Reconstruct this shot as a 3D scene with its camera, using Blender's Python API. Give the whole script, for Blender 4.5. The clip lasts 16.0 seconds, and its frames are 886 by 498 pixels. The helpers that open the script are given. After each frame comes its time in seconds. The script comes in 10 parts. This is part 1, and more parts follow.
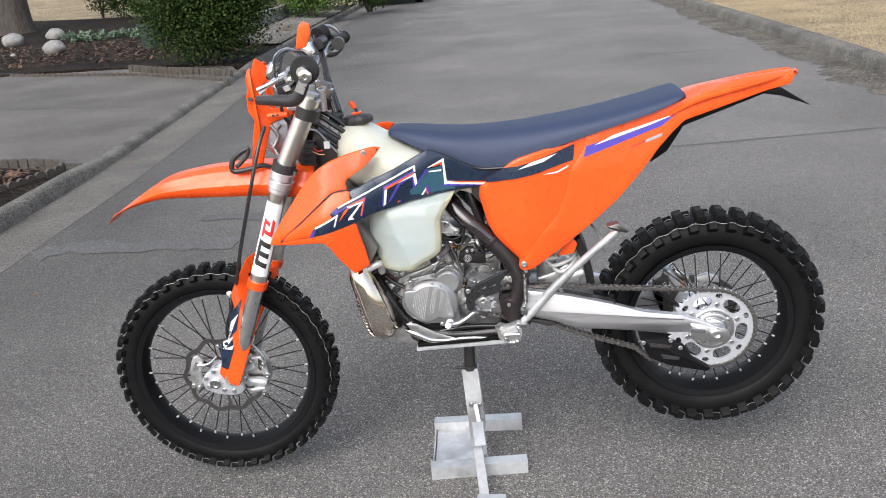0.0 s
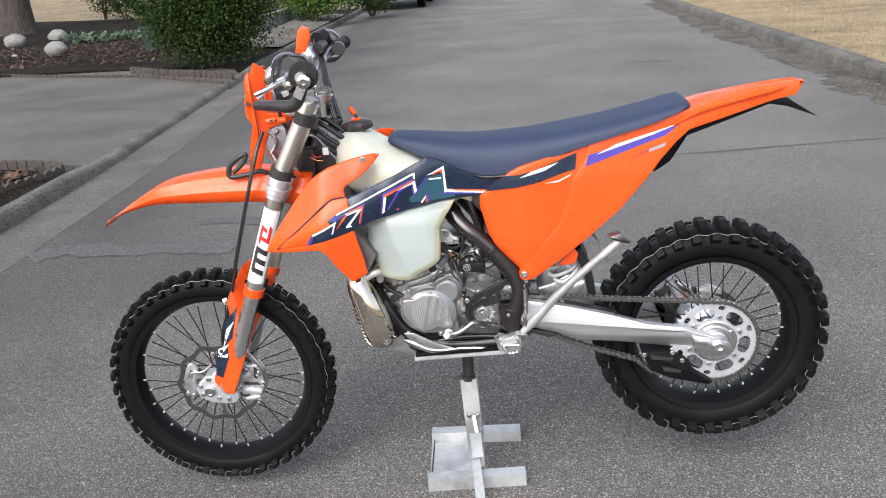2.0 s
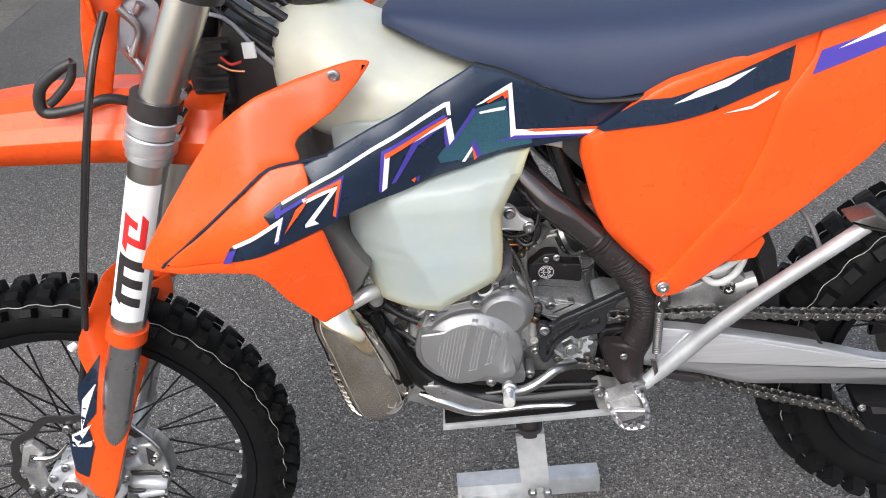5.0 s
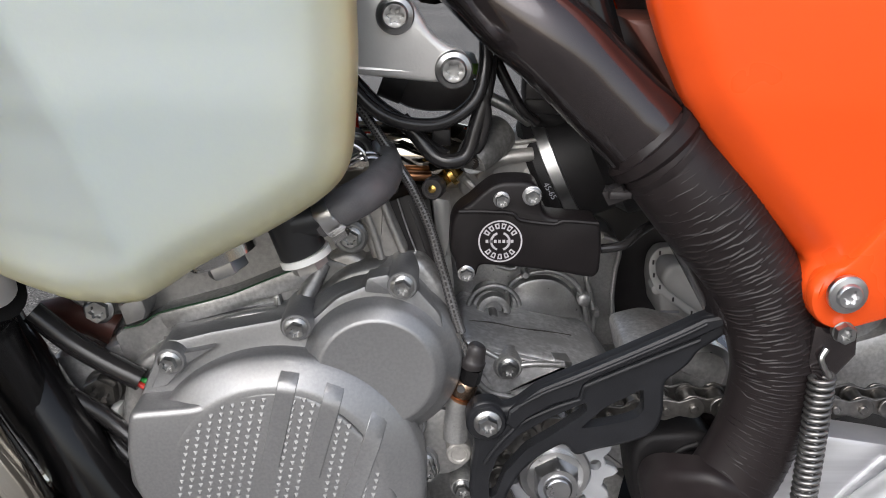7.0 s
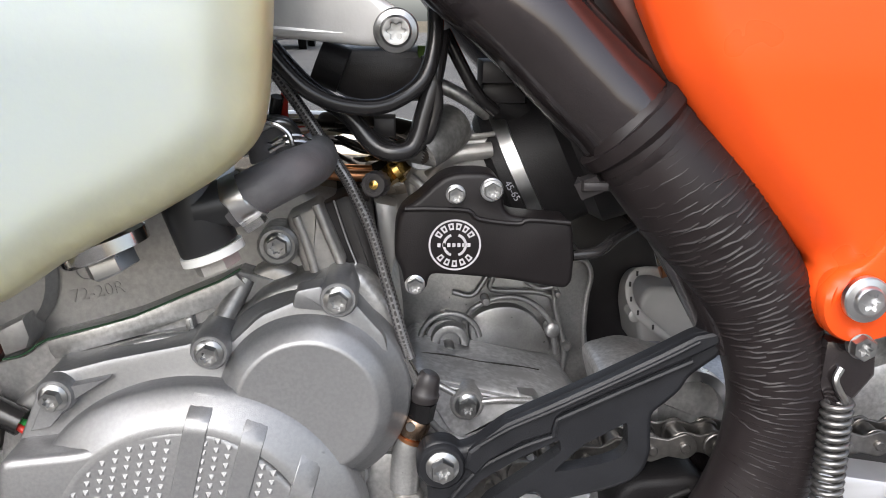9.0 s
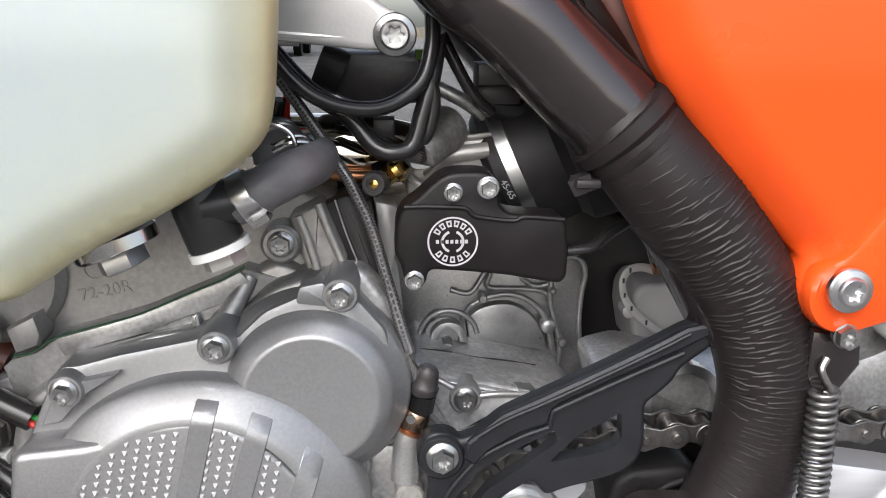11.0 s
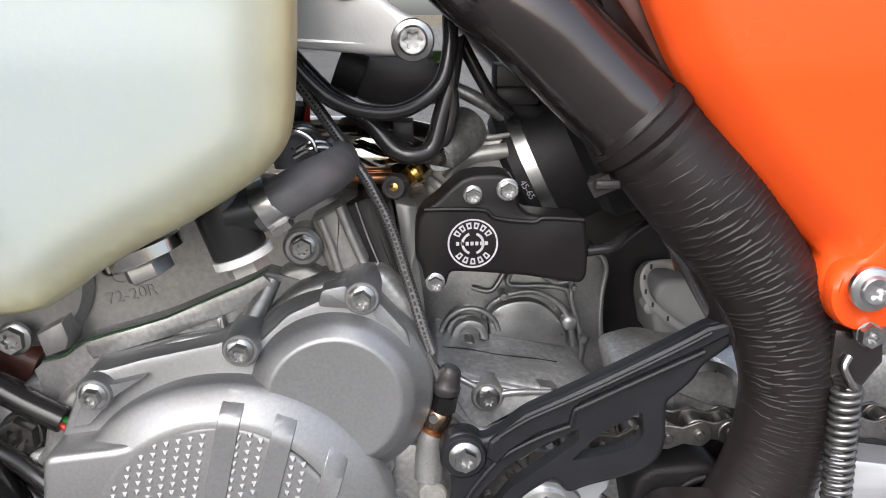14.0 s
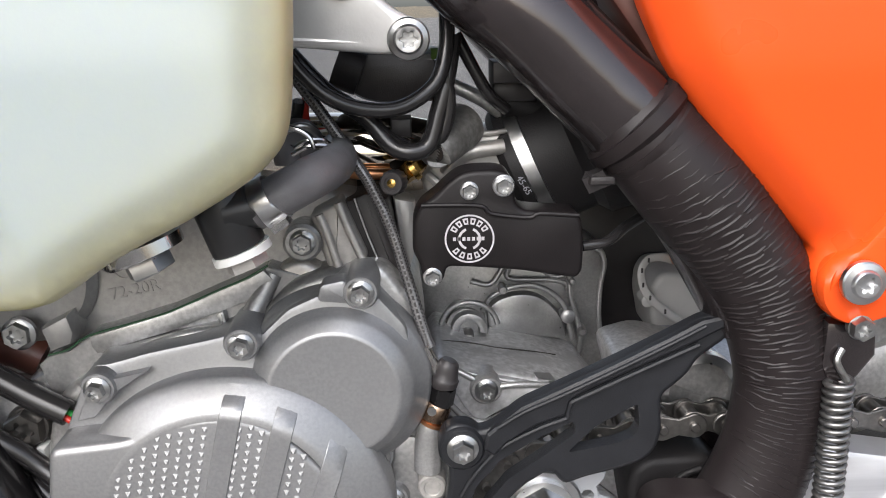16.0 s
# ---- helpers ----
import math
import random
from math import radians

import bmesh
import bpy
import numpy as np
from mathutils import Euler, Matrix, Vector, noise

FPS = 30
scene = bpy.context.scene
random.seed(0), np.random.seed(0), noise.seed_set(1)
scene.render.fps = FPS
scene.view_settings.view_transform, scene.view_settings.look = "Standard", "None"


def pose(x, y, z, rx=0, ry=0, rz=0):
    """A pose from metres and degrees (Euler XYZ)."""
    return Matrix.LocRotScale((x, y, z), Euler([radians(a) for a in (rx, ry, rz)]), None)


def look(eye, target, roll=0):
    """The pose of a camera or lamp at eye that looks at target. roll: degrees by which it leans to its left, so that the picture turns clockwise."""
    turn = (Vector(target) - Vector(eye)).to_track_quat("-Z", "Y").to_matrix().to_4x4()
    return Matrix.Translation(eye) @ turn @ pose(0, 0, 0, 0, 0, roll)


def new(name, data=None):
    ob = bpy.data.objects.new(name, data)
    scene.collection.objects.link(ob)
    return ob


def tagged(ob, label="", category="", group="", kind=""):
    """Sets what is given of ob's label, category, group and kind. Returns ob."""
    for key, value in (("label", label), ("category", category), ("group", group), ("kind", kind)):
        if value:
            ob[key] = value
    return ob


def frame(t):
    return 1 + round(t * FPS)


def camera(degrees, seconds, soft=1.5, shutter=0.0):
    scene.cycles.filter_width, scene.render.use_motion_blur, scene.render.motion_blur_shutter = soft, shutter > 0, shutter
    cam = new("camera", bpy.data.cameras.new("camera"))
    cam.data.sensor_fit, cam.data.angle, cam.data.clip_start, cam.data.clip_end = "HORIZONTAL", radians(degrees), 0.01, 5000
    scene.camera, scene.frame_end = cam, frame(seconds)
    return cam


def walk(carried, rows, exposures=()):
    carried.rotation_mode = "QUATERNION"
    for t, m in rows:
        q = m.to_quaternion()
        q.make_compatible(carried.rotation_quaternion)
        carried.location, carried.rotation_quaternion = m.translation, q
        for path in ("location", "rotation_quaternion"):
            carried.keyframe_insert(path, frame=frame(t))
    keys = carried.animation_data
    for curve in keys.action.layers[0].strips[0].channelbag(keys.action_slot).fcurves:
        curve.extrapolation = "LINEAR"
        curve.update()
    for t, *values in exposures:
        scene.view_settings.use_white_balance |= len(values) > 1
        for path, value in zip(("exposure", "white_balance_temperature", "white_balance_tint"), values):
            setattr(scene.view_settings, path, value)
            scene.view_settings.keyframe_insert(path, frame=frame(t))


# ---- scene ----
cam = camera(53.9, 16.0, 1.0)
PATH = [
    (0, (0.18, -2.502, 1.597), (0.003, -0.622, 0.938), -4.8),
    (0.5, (0.173, -2.504, 1.597), (-0.002, -0.624, 0.937), -4.7),
    (1, (0.173, -2.509, 1.599), (0.002, -0.627, 0.944), -4.6),
    (1.5, (0.178, -2.502, 1.595), (0.005, -0.62, 0.941), -4.5),
    (2, (0.18, -2.464, 1.596), (0.003, -0.58, 0.947), -4.2),
    (2.5, (0.088, -2.304, 1.582), (-0.079, -0.42, 0.933), -3.7),
    (3, (-0.019, -2.117, 1.585), (-0.122, -0.234, 0.917), -3.1),
    (3.2, (-0.049, -2.01, 1.564), (-0.155, -0.145, 0.849), -3.2),
    (5.3, (-0.075, -1.052, 1.395), (-0.147, 0.649, 0.347), -5.2),
    (5.5, (-0.047, -0.959, 1.357), (-0.1, 0.745, 0.311), -4.8),
    (6, (-0.038, -0.76, 1.182), (-0.023, 0.92, 0.096), -3.2),
    (6.5, (-0.014, -0.61, 0.957), (0.011, 1.149, 0.005), 0.4),
    (7, (-0.01, -0.531, 0.87), (0.014, 1.355, 0.204), 0.2),
    (7.5, (-0.01, -0.498, 0.836), (0.006, 1.416, 0.256), -0.0),
    (8, (-0.012, -0.461, 0.814), (0.013, 1.455, 0.241), 0.1),
    (8.5, (-0.003, -0.468, 0.811), (0.065, 1.447, 0.239), 0.4),
    (9, (-0.002, -0.472, 0.819), (0.113, 1.459, 0.311), 0.5),
    (9.2, (0.002, -0.474, 0.817), (0.122, 1.46, 0.321), 0.4),
    (11.3, (-0.004, -0.487, 0.819), (0.118, 1.446, 0.324), 0.1),
    (11.5, (-0.003, -0.489, 0.822), (0.111, 1.446, 0.329), 0.0),
    (12, (0.0, -0.495, 0.829), (0.094, 1.439, 0.33), -0.2),
    (12.5, (0.001, -0.493, 0.827), (0.084, 1.438, 0.315), -0.4),
    (13, (-0.001, -0.486, 0.822), (0.077, 1.446, 0.312), -0.6),
    (13.5, (-0.003, -0.486, 0.82), (0.07, 1.445, 0.303), -0.8),
    (14, (-0.003, -0.486, 0.825), (0.07, 1.444, 0.303), -0.9),
    (14.5, (-0.003, -0.489, 0.825), (0.066, 1.439, 0.297), -1.0),
    (15, (-0.005, -0.488, 0.824), (0.063, 1.438, 0.29), -1.1),
    (15.5, (-0.001, -0.485, 0.826), (0.064, 1.441, 0.294), -1.1),
    (16, (0.001, -0.491, 0.828), (0.059, 1.433, 0.288), -1.2),
]
walk(cam, [(t, look(eye, target, roll)) for t, eye, target, roll in PATH],
     exposures=[(0, 1.03), (3.2, 1.03), (5.3, 0.77), (6.0, 0.53), (6.5, 0.42), (7.2, 0.67), (8.0, 0.97), (9.0, 1.0), (11.4, 0.99), (12.5, 0.93), (14.0, 0.99), (16, 0.98)])

# ---- daylight: bright overcast sky, one wide soft sun ----
world = bpy.data.worlds.new("overcast_sky")
scene.world = world
world.use_nodes = True
wn, wl = world.node_tree.nodes, world.node_tree.links
sky = wn.new("ShaderNodeTexSky")
sky.sky_type, sky.sun_disc = "NISHITA", False
sky.sun_elevation, sky.sun_rotation = radians(43), radians(202)
sky.dust_density, sky.air_density = 3.0, 1.0
calm = wn.new("ShaderNodeHueSaturation")
calm.inputs["Saturation"].default_value = 0.56
wl.new(sky.outputs[0], calm.inputs["Color"])
wl.new(calm.outputs[0], wn["Background"].inputs["Color"])
wn["Background"].inputs["Strength"].default_value = 0.15
sun = new("sun", bpy.data.lights.new("sun", "SUN"))
sun.data.energy, sun.data.angle, sun.data.color = 1.25, radians(60), (0.965, 0.985, 1.03)
sun.matrix_world = look((-2.5, -6.2, 6.3), (0, 0, 0))


# ---- shapes of the plastics: half width of the bike as a function of length and height ----
def lerp_table(x, table):
    if x <= table[0][0]:
        return table[0][1]
    for (x0, y0), (x1, y1) in zip(table, table[1:]):
        if x <= x1:
            k = (x - x0) / (x1 - x0)
            k = k * k * (3 - 2 * k) * 0.5 + k * 0.5
            return y0 + k * (y1 - y0)
    return table[-1][1]


def shroud_y(x, z):
    base = lerp_table(x, [(-0.56, -0.185), (-0.45, -0.235), (-0.35, -0.262), (-0.25, -0.236), (-0.18, -0.21), (-0.1, -0.178),
                          (-0.02, -0.15), (0.1, -0.136), (0.25, -0.128)])
    mid = 0.94 + 0.42 * (x + 0.25)
    up = max(0.0, z - mid)
    down = max(0.0, mid - z)
    return base + 0.35 * up * min(1.0, up / 0.06) + 0.13 * down


PANEL_FRONT = [(0.0735, 0.9441), (0.0714, 0.9153), (0.0893, 0.8414), (0.0963, 0.8232), (0.1063, 0.8026), (0.1182, 0.7857), (0.1382, 0.7609), (0.1713, 0.7252)]


def panel_y(x, z):
    # a broad chamfer runs along the front edge
    e, a = 1.0, PANEL_FRONT[0]
    for b in PANEL_FRONT[1:]:
        dx, dz = b[0] - a[0], b[1] - a[1]
        k = min(1.0, max(0.0, ((x - a[0]) * dx + (z - a[1]) * dz) / (dx * dx + dz * dz)))
        e, a = min(e, math.hypot(x - a[0] - k * dx, z - a[1] - k * dz)), b
    C = 0.016
    cut = 0.85 * (C - e - 0.001 * min(1.0, (C - e) / 0.002)) if e < C else 0.0
    base = lerp_table(x, [(0.0, -0.125), (0.1, -0.142), (0.2, -0.146), (0.35, -0.118), (0.6, -0.105), (0.95, -0.07)])
    return base + cut + 0.10 * max(0.0, 0.80 - z) + 0.10 * max(0.0, z - 0.98)


# ---- mesh helpers ----
from mathutils.geometry import delaunay_2d_cdt


class Geo:
    """Gathers vertices and faces of one mesh."""

    def __init__(self):
        self.v, self.f = [], []

    def add(self, verts, faces):
        n = len(self.v)
        self.v += [tuple(p) for p in verts]
        self.f += [tuple(i + n for i in q) for q in faces]
        return self

    def moved(self, m):
        self.v = [tuple(m @ Vector(p)) for p in self.v]
        return self

    def join(self, other, m=None):
        return self.add([m @ Vector(p) for p in other.v] if m else other.v, other.f)

    def mesh(self, name, sharp=38):
        me = bpy.data.meshes.new(name)
        me.from_pydata(self.v, [], self.f)
        bm = bmesh.new()
        bm.from_mesh(me)
        bmesh.ops.recalc_face_normals(bm, faces=bm.faces)
        bm.to_mesh(me)
        bm.free()
        me.shade_smooth()
        me.set_sharp_from_angle(angle=radians(sharp))
        return me


def part(name, geo, material, parent=None, label="", sharp=38):
    me = geo if isinstance(geo, bpy.types.Mesh) else geo.mesh(name, sharp)
    if not me.materials:
        me.materials.append(material)
    ob = new(name, me)
    if parent is not None:
        ob.parent = parent
    return tagged(ob, label)


def thing(name, label, category, place=(0, 0, 0), group=""):
    ob = new(name)
    ob.location = place
    ob.empty_display_size = 0.1
    return tagged(ob, label, category, group)


def catmull(points, res=6, closed=False):
    pts = [Vector(p) for p in points]
    if len(pts) < 3 and not closed:
        return [pts[0].lerp(pts[-1], i / res) for i in range(res + 1)]
    n, out = len(pts), []
    for i in range(n if closed else n - 1):
        p1, p2 = pts[i], pts[(i + 1) % n]
        p0 = pts[i - 1] if (i or closed) else p1 * 2 - p2
        p3 = pts[(i + 2) % n] if (i + 2 < n or closed) else p2 * 2 - p1
        for k in range(res):
            t = k / res
            out.append(0.5 * (2 * p1 + (p2 - p0) * t + (2 * p0 - 5 * p1 + 4 * p2 - p3) * t * t + (3 * p1 - p0 - 3 * p2 + p3) * t ** 3))
    if not closed:
        out.append(pts[-1])
    return out


def rounded(outline, r=0.006, seg=3, closed=True):
    """The outline (x, z) with its corners rounded."""
    pts, n, out = [Vector((p[0], p[1])) for p in outline], len(outline), []
    for i, p in enumerate(pts):
        a, b = pts[i - 1] - p, pts[(i + 1) % n] - p
        k = min(r, a.length * 0.45, b.length * 0.45)
        a, b = p + a.normalized() * k, p + b.normalized() * k
        for s in range(seg + 1):
            t = s / seg
            out.append(a * (1 - t) ** 2 + p * 2 * t * (1 - t) + b * t * t)
    return [(q.x, q.y) for q in out]


def area(outline):
    return 0.5 * sum(a[0] * b[1] - b[0] * a[1] for a, b in zip(outline, outline[1:] + outline[:1]))


def inset(outline, d):
    """The outline moved inwards by d."""
    pts, n = [Vector((p[0], p[1])) for p in outline], len(outline)
    s, out = (1 if area(outline) > 0 else -1), []
    for i, p in enumerate(pts):
        a, b = (p - pts[i - 1]), (pts[(i + 1) % n] - p)
        a = a.normalized() if a.length > 1e-9 else Vector((1, 0))
        b = b.normalized() if b.length > 1e-9 else a
        na, nb = Vector((-a.y, a.x)) * s, Vector((-b.y, b.x)) * s
        m = na + nb
        m = m.normalized() if m.length > 1e-6 else na
        out.append(p + m * (d / max(0.45, m.dot(na))))
    return [(q.x, q.y) for q in out]


def plate(outline, front, back, bevel=0.002, steps=2, round_to=0.0, hollow=()):
    """A slab with the outline (x, z) between two depths, its front edge rounded. hollow: outlines of holes."""
    g = Geo()
    if round_to:
        outline = rounded(outline, round_to)
    rings, n = [], len(outline)
    rings.append([(x, back, z) for x, z in outline])
    for k in range(steps + 1):
        a = math.pi / 2 * k / steps
        d, y = bevel * (1 - math.cos(a)), front + bevel * (1 - math.sin(a))
        rings.append([(x, y, z) for x, z in (inset(outline, d) if d > 1e-6 else outline)])
    for r in rings:
        g.v += r
    for k in range(len(rings) - 1):
        for i in range(n):
            j = (i + 1) % n
            g.f.append((k * n + i, k * n + j, (k + 1) * n + j, (k + 1) * n + i))
    if not hollow:
        g.f.append(tuple(range(n)))
        g.f.append(tuple(range((len(rings) - 1) * n, len(rings) * n)))
        return g
    for y, ring in ((back, outline), (front, [(p[0], p[2]) for p in rings[-1]])):
        cap = fill([ring] + [list(o) for o in hollow], 0)
        g.add([(x, y, z) for x, z in cap[0]], cap[1])
    for o in hollow:
        m = len(o)
        g.add([(x, y, z) for y in (back, front) for x, z in o], [(i, (i + 1) % m, m + (i + 1) % m, m + i) for i in range(m)])
    return g


def inside(p, ring):
    hit = False
    for (x0, z0), (x1, z1) in zip(ring, ring[1:] + ring[:1]):
        if (z0 > p[1]) != (z1 > p[1]) and p[0] < (x1 - x0) * (p[1] - z0) / (z1 - z0) + x0:
            hit = not hit
    return hit


def fill(rings, step):
    """Triangles over the first ring less the others, with inner points every step metres."""
    verts, edges = [], []
    for r in rings:
        n = len(verts)
        verts += [Vector(p) for p in r]
        edges += [(n + i, n + (i + 1) % len(r)) for i in range(len(r))]
    if step:
        xs, zs = [p[0] for p in rings[0]], [p[1] for p in rings[0]]
        inner = inset(rings[0], step * 0.5)
        for i in range(int((max(xs) - min(xs)) / step) + 1):
            for j in range(int((max(zs) - min(zs)) / step) + 1):
                p = (min(xs) + (i + 0.5 * (j % 2)) * step, min(zs) + j * step)
                if inside(p, inner) and not any(inside(p, r) for r in rings[1:]):
                    verts.append(Vector(p))
    vs, _, fs, _, _, _ = delaunay_2d_cdt(verts, edges, [], 0, 1e-6)
    keep = []
    for f in fs:
        c = sum((vs[i] for i in f), Vector((0, 0))) / len(f)
        if inside(c, rings[0]) and not any(inside(c, r) for r in rings[1:]):
            keep.append(tuple(f))
    return [tuple(p) for p in vs], keep


def divide(outline, step):
    """The outline with points added so that no side is longer than step."""
    out = []
    for a, b in zip(outline, outline[1:] + outline[:1]):
        n = max(1, int(math.dist(a, b) / step))
        out += [(a[0] + (b[0] - a[0]) * k / n, a[1] + (b[1] - a[1]) * k / n) for k in range(n)]
    return out


def panel(outline, depth, thick=0.004, edge=0.003, step=0.02, round_to=0.004, lift=0.0):
    """A curved plastic sheet: the outline (x, z), with depth(x, z) as its outer face."""
    o = divide(rounded(outline, round_to) if round_to else list(outline), 0.008 if edge <= 0 else 0.015)
    g, n = Geo(), len(o)
    if edge <= 0:
        vs, fs = fill([o], step)
        return g.add([(x, depth(x, z) - lift, z) for x, z in vs], fs)
    turns = 5 if edge > 0.005 else 2
    rings = [(inset(o, edge), thick), (o, max(thick, edge))]
    for k in range(turns):
        a = math.pi / 2 * k / turns
        rings.append((inset(o, edge * (1 - math.cos(a))) if k else o, edge * (1 - math.sin(a))))
    for r, back in rings:
        g.v += [(x, depth(x, z) + back - lift, z) for x, z in r]
    vs, fs = fill([inset(o, edge)], step)
    m = len(g.v)
    g.v += [(x, depth(x, z) - lift, z) for x, z in vs]
    g.f += [tuple(i + m for i in f) for f in fs]
    last = len(rings) - 1
    for k in range(last):
        g.f += [(k * n + i, k * n + (i + 1) % n, (k + 1) * n + (i + 1) % n, (k + 1) * n + i) for i in range(n)]
    g.f += [(last * n + i, last * n + (i + 1) % n, m + (i + 1) % n, m + i) for i in range(n)]
    vs, fs = fill([inset(o, edge)], step * 2)
    g.add([(x, depth(x, z) + thick - lift, z) for x, z in vs], fs)
    return g


def tube(points, r, n=12, res=6, smooth=True, flat=1.0):
    """A round bar along the points; r: one radius, or one for each point."""
    pts = catmull(points, res) if smooth else [Vector(p) for p in points]
    if isinstance(r, (int, float)):
        rs = [r] * len(pts)
    else:
        rs = [p.x for p in catmull([(a, 0, 0) for a in r], res)] if smooth else list(r)
    g, m = Geo(), len(pts)
    t0 = (pts[1] - pts[0]).normalized()
    u = t0.orthogonal().normalized() if abs(t0.y) > 0.9 else t0.cross(Vector((0, 1, 0))).normalized()
    for i, p in enumerate(pts):
        t = (pts[min(i + 1, m - 1)] - pts[max(i - 1, 0)]).normalized()
        u = (u - t * u.dot(t)).normalized()
        w = t.cross(u)
        g.v += [tuple(p + (u * math.cos(a) + w * math.sin(a) * flat) * rs[i]) for a in (2 * math.pi * k / n for k in range(n))]
    for i in range(m - 1):
        g.f += [(i * n + k, i * n + (k + 1) % n, (i + 1) * n + (k + 1) % n, (i + 1) * n + k) for k in range(n)]
    g.f += [tuple(range(n)), tuple(range((m - 1) * n, m * n))]
    return g


def frame_to(origin, axis):
    """Turns z into axis and moves to origin."""
    return Matrix.Translation(origin) @ Vector(axis).to_track_quat("Z", "Y").to_matrix().to_4x4()


def lathe(profile, origin=(0, 0, 0), axis=(0, -1, 0), n=32, shape=None, caps=True):
    """A turned body: profile of (radius, height along the axis); shape(k, angle) may scale the radius of ring k."""
    g, m = Geo(), len(profile)
    for k, (r, hgt) in enumerate(profile):
        for i in range(n):
            a = 2 * math.pi * i / n
            q = r * (shape(k, a) if shape else 1)
            g.v.append((q * math.cos(a), q * math.sin(a), hgt))
    for k in range(m - 1):
        g.f += [(k * n + i, k * n + (i + 1) % n, (k + 1) * n + (i + 1) % n, (k + 1) * n + i) for i in range(n)]
    if caps:
        g.f += [tuple(range(n)), tuple(range((m - 1) * n, m * n))]
    return g.moved(frame_to(origin, axis))


def ring(profile, origin=(0, 0, 0), axis=(0, -1, 0), n=64, shape=None):
    """A turned body with a closed section."""
    g, m = lathe(profile, n=n, shape=shape, caps=False, axis=(0, 0, 1)), len(profile)
    g.f += [((m - 1) * n + i, (m - 1) * n + (i + 1) % n, (i + 1) % n, i) for i in range(n)]
    return g.moved(frame_to(origin, axis))


def box(lo, hi, bevel=0.0):
    (x0, y0, z0), (x1, y1, z1) = lo, hi
    return plate([(x0, z0), (x1, z0), (x1, z1), (x0, z1)], y0, y1, bevel) if bevel else Geo().add(
        [(x, y, z) for x in (x0, x1) for y in (y0, y1) for z in (z0, z1)],
        [(0, 1, 3, 2), (4, 6, 7, 5), (0, 4, 5, 1), (2, 3, 7, 6), (0, 2, 6, 4), (1, 5, 7, 3)])


def bar(a, b, w, d, side=(0, 1, 0)):
    """A square bar from a to b, w wide across side's normal and d deep along side."""
    a, b, s = Vector(a), Vector(b), Vector(side).normalized()
    t = (b - a).normalized()
    u = t.cross(s).normalized() * (w / 2)
    s = u.cross(t).normalized() * (d / 2)
    v = [p + i * u + j * s for p in (a, b) for i, j in ((-1, -1), (1, -1), (1, 1), (-1, 1))]
    return Geo().add(v, [(0, 1, 2, 3), (7, 6, 5, 4), (0, 4, 5, 1), (1, 5, 6, 2), (2, 6, 7, 3), (3, 7, 4, 0)])


def skin(rails, res_u=4, res_v=4, close_v=False, cap=True):
    """A smooth body through rails: lists of points (x, y, z), all of one length."""
    rows = [catmull(r, res_v, close_v) for r in rails]
    n = len(rows[0])
    cols = [catmull([row[i] for row in rows], res_u) for i in range(n)]
    m = len(cols[0])
    g = Geo()
    g.v = [tuple(cols[i][k]) for k in range(m) for i in range(n)]
    w = n if close_v else n - 1
    for k in range(m - 1):
        g.f += [(k * n + i, k * n + (i + 1) % n, (k + 1) * n + (i + 1) % n, (k + 1) * n + i) for i in range(w)]
    if cap and close_v:
        g.f += [tuple(range(n)), tuple(range((m - 1) * n, m * n))]
    return g


def bolt_geo(r=0.006, flange=1.35, deep=0.006, hexed=True):
    """A hexagon head with a flange and a star-shaped recess, looking along -y."""
    def shape(k, a):
        if k in (3, 4, 5) and hexed:
            b = (a + math.pi / 6) % (math.pi / 3) - math.pi / 6
            return math.cos(math.pi / 6) / math.cos(b) * (1.0 if k < 5 else 1.0)
        if k >= 7:
            return 0.84 + 0.16 * math.cos(6 * a)
        return 1.0
    if not hexed:
        return lathe([(r * flange, -0.002), (r * flange, deep * 0.15), (r * flange * 0.93, deep * 0.35), (r * 0.98, deep * 0.5), (r * 0.93, deep * 0.8), (r * 0.82, deep), (r * 0.66, deep),
                      (r * 0.6, deep * 0.96), (r * 0.55, deep * 0.4), (r * 0.2, deep * 0.38)], n=48, shape=shape)
    prof = [(r * flange, -0.002), (r * flange, deep * 0.12), (r * 1.12, deep * 0.32), (r * 1.1, deep * 0.34), (r * 1.1, deep * 0.85),
            (r * 1.02, deep), (r * 0.72, deep), (r * 0.66, deep * 0.98), (r * 0.58, deep * 0.5), (r * 0.2, deep * 0.48)]
    return lathe(prof, n=48, shape=shape)


BOLTS = {}


def bolt(place, r, material, parent, deep=0.0, flange=1.35, turn=0.0, name="bolt", hexed=True):
    key = (round(r, 4), round(deep, 4), flange, material.name, hexed)
    if key not in BOLTS:
        BOLTS[key] = bolt_geo(r, flange, deep or r, hexed).mesh(name, 30)
        BOLTS[key].materials.append(material)
    ob = new(name, BOLTS[key])
    ob.parent = parent
    ob.matrix_basis = pose(*place, 0, turn, 0)
    return ob


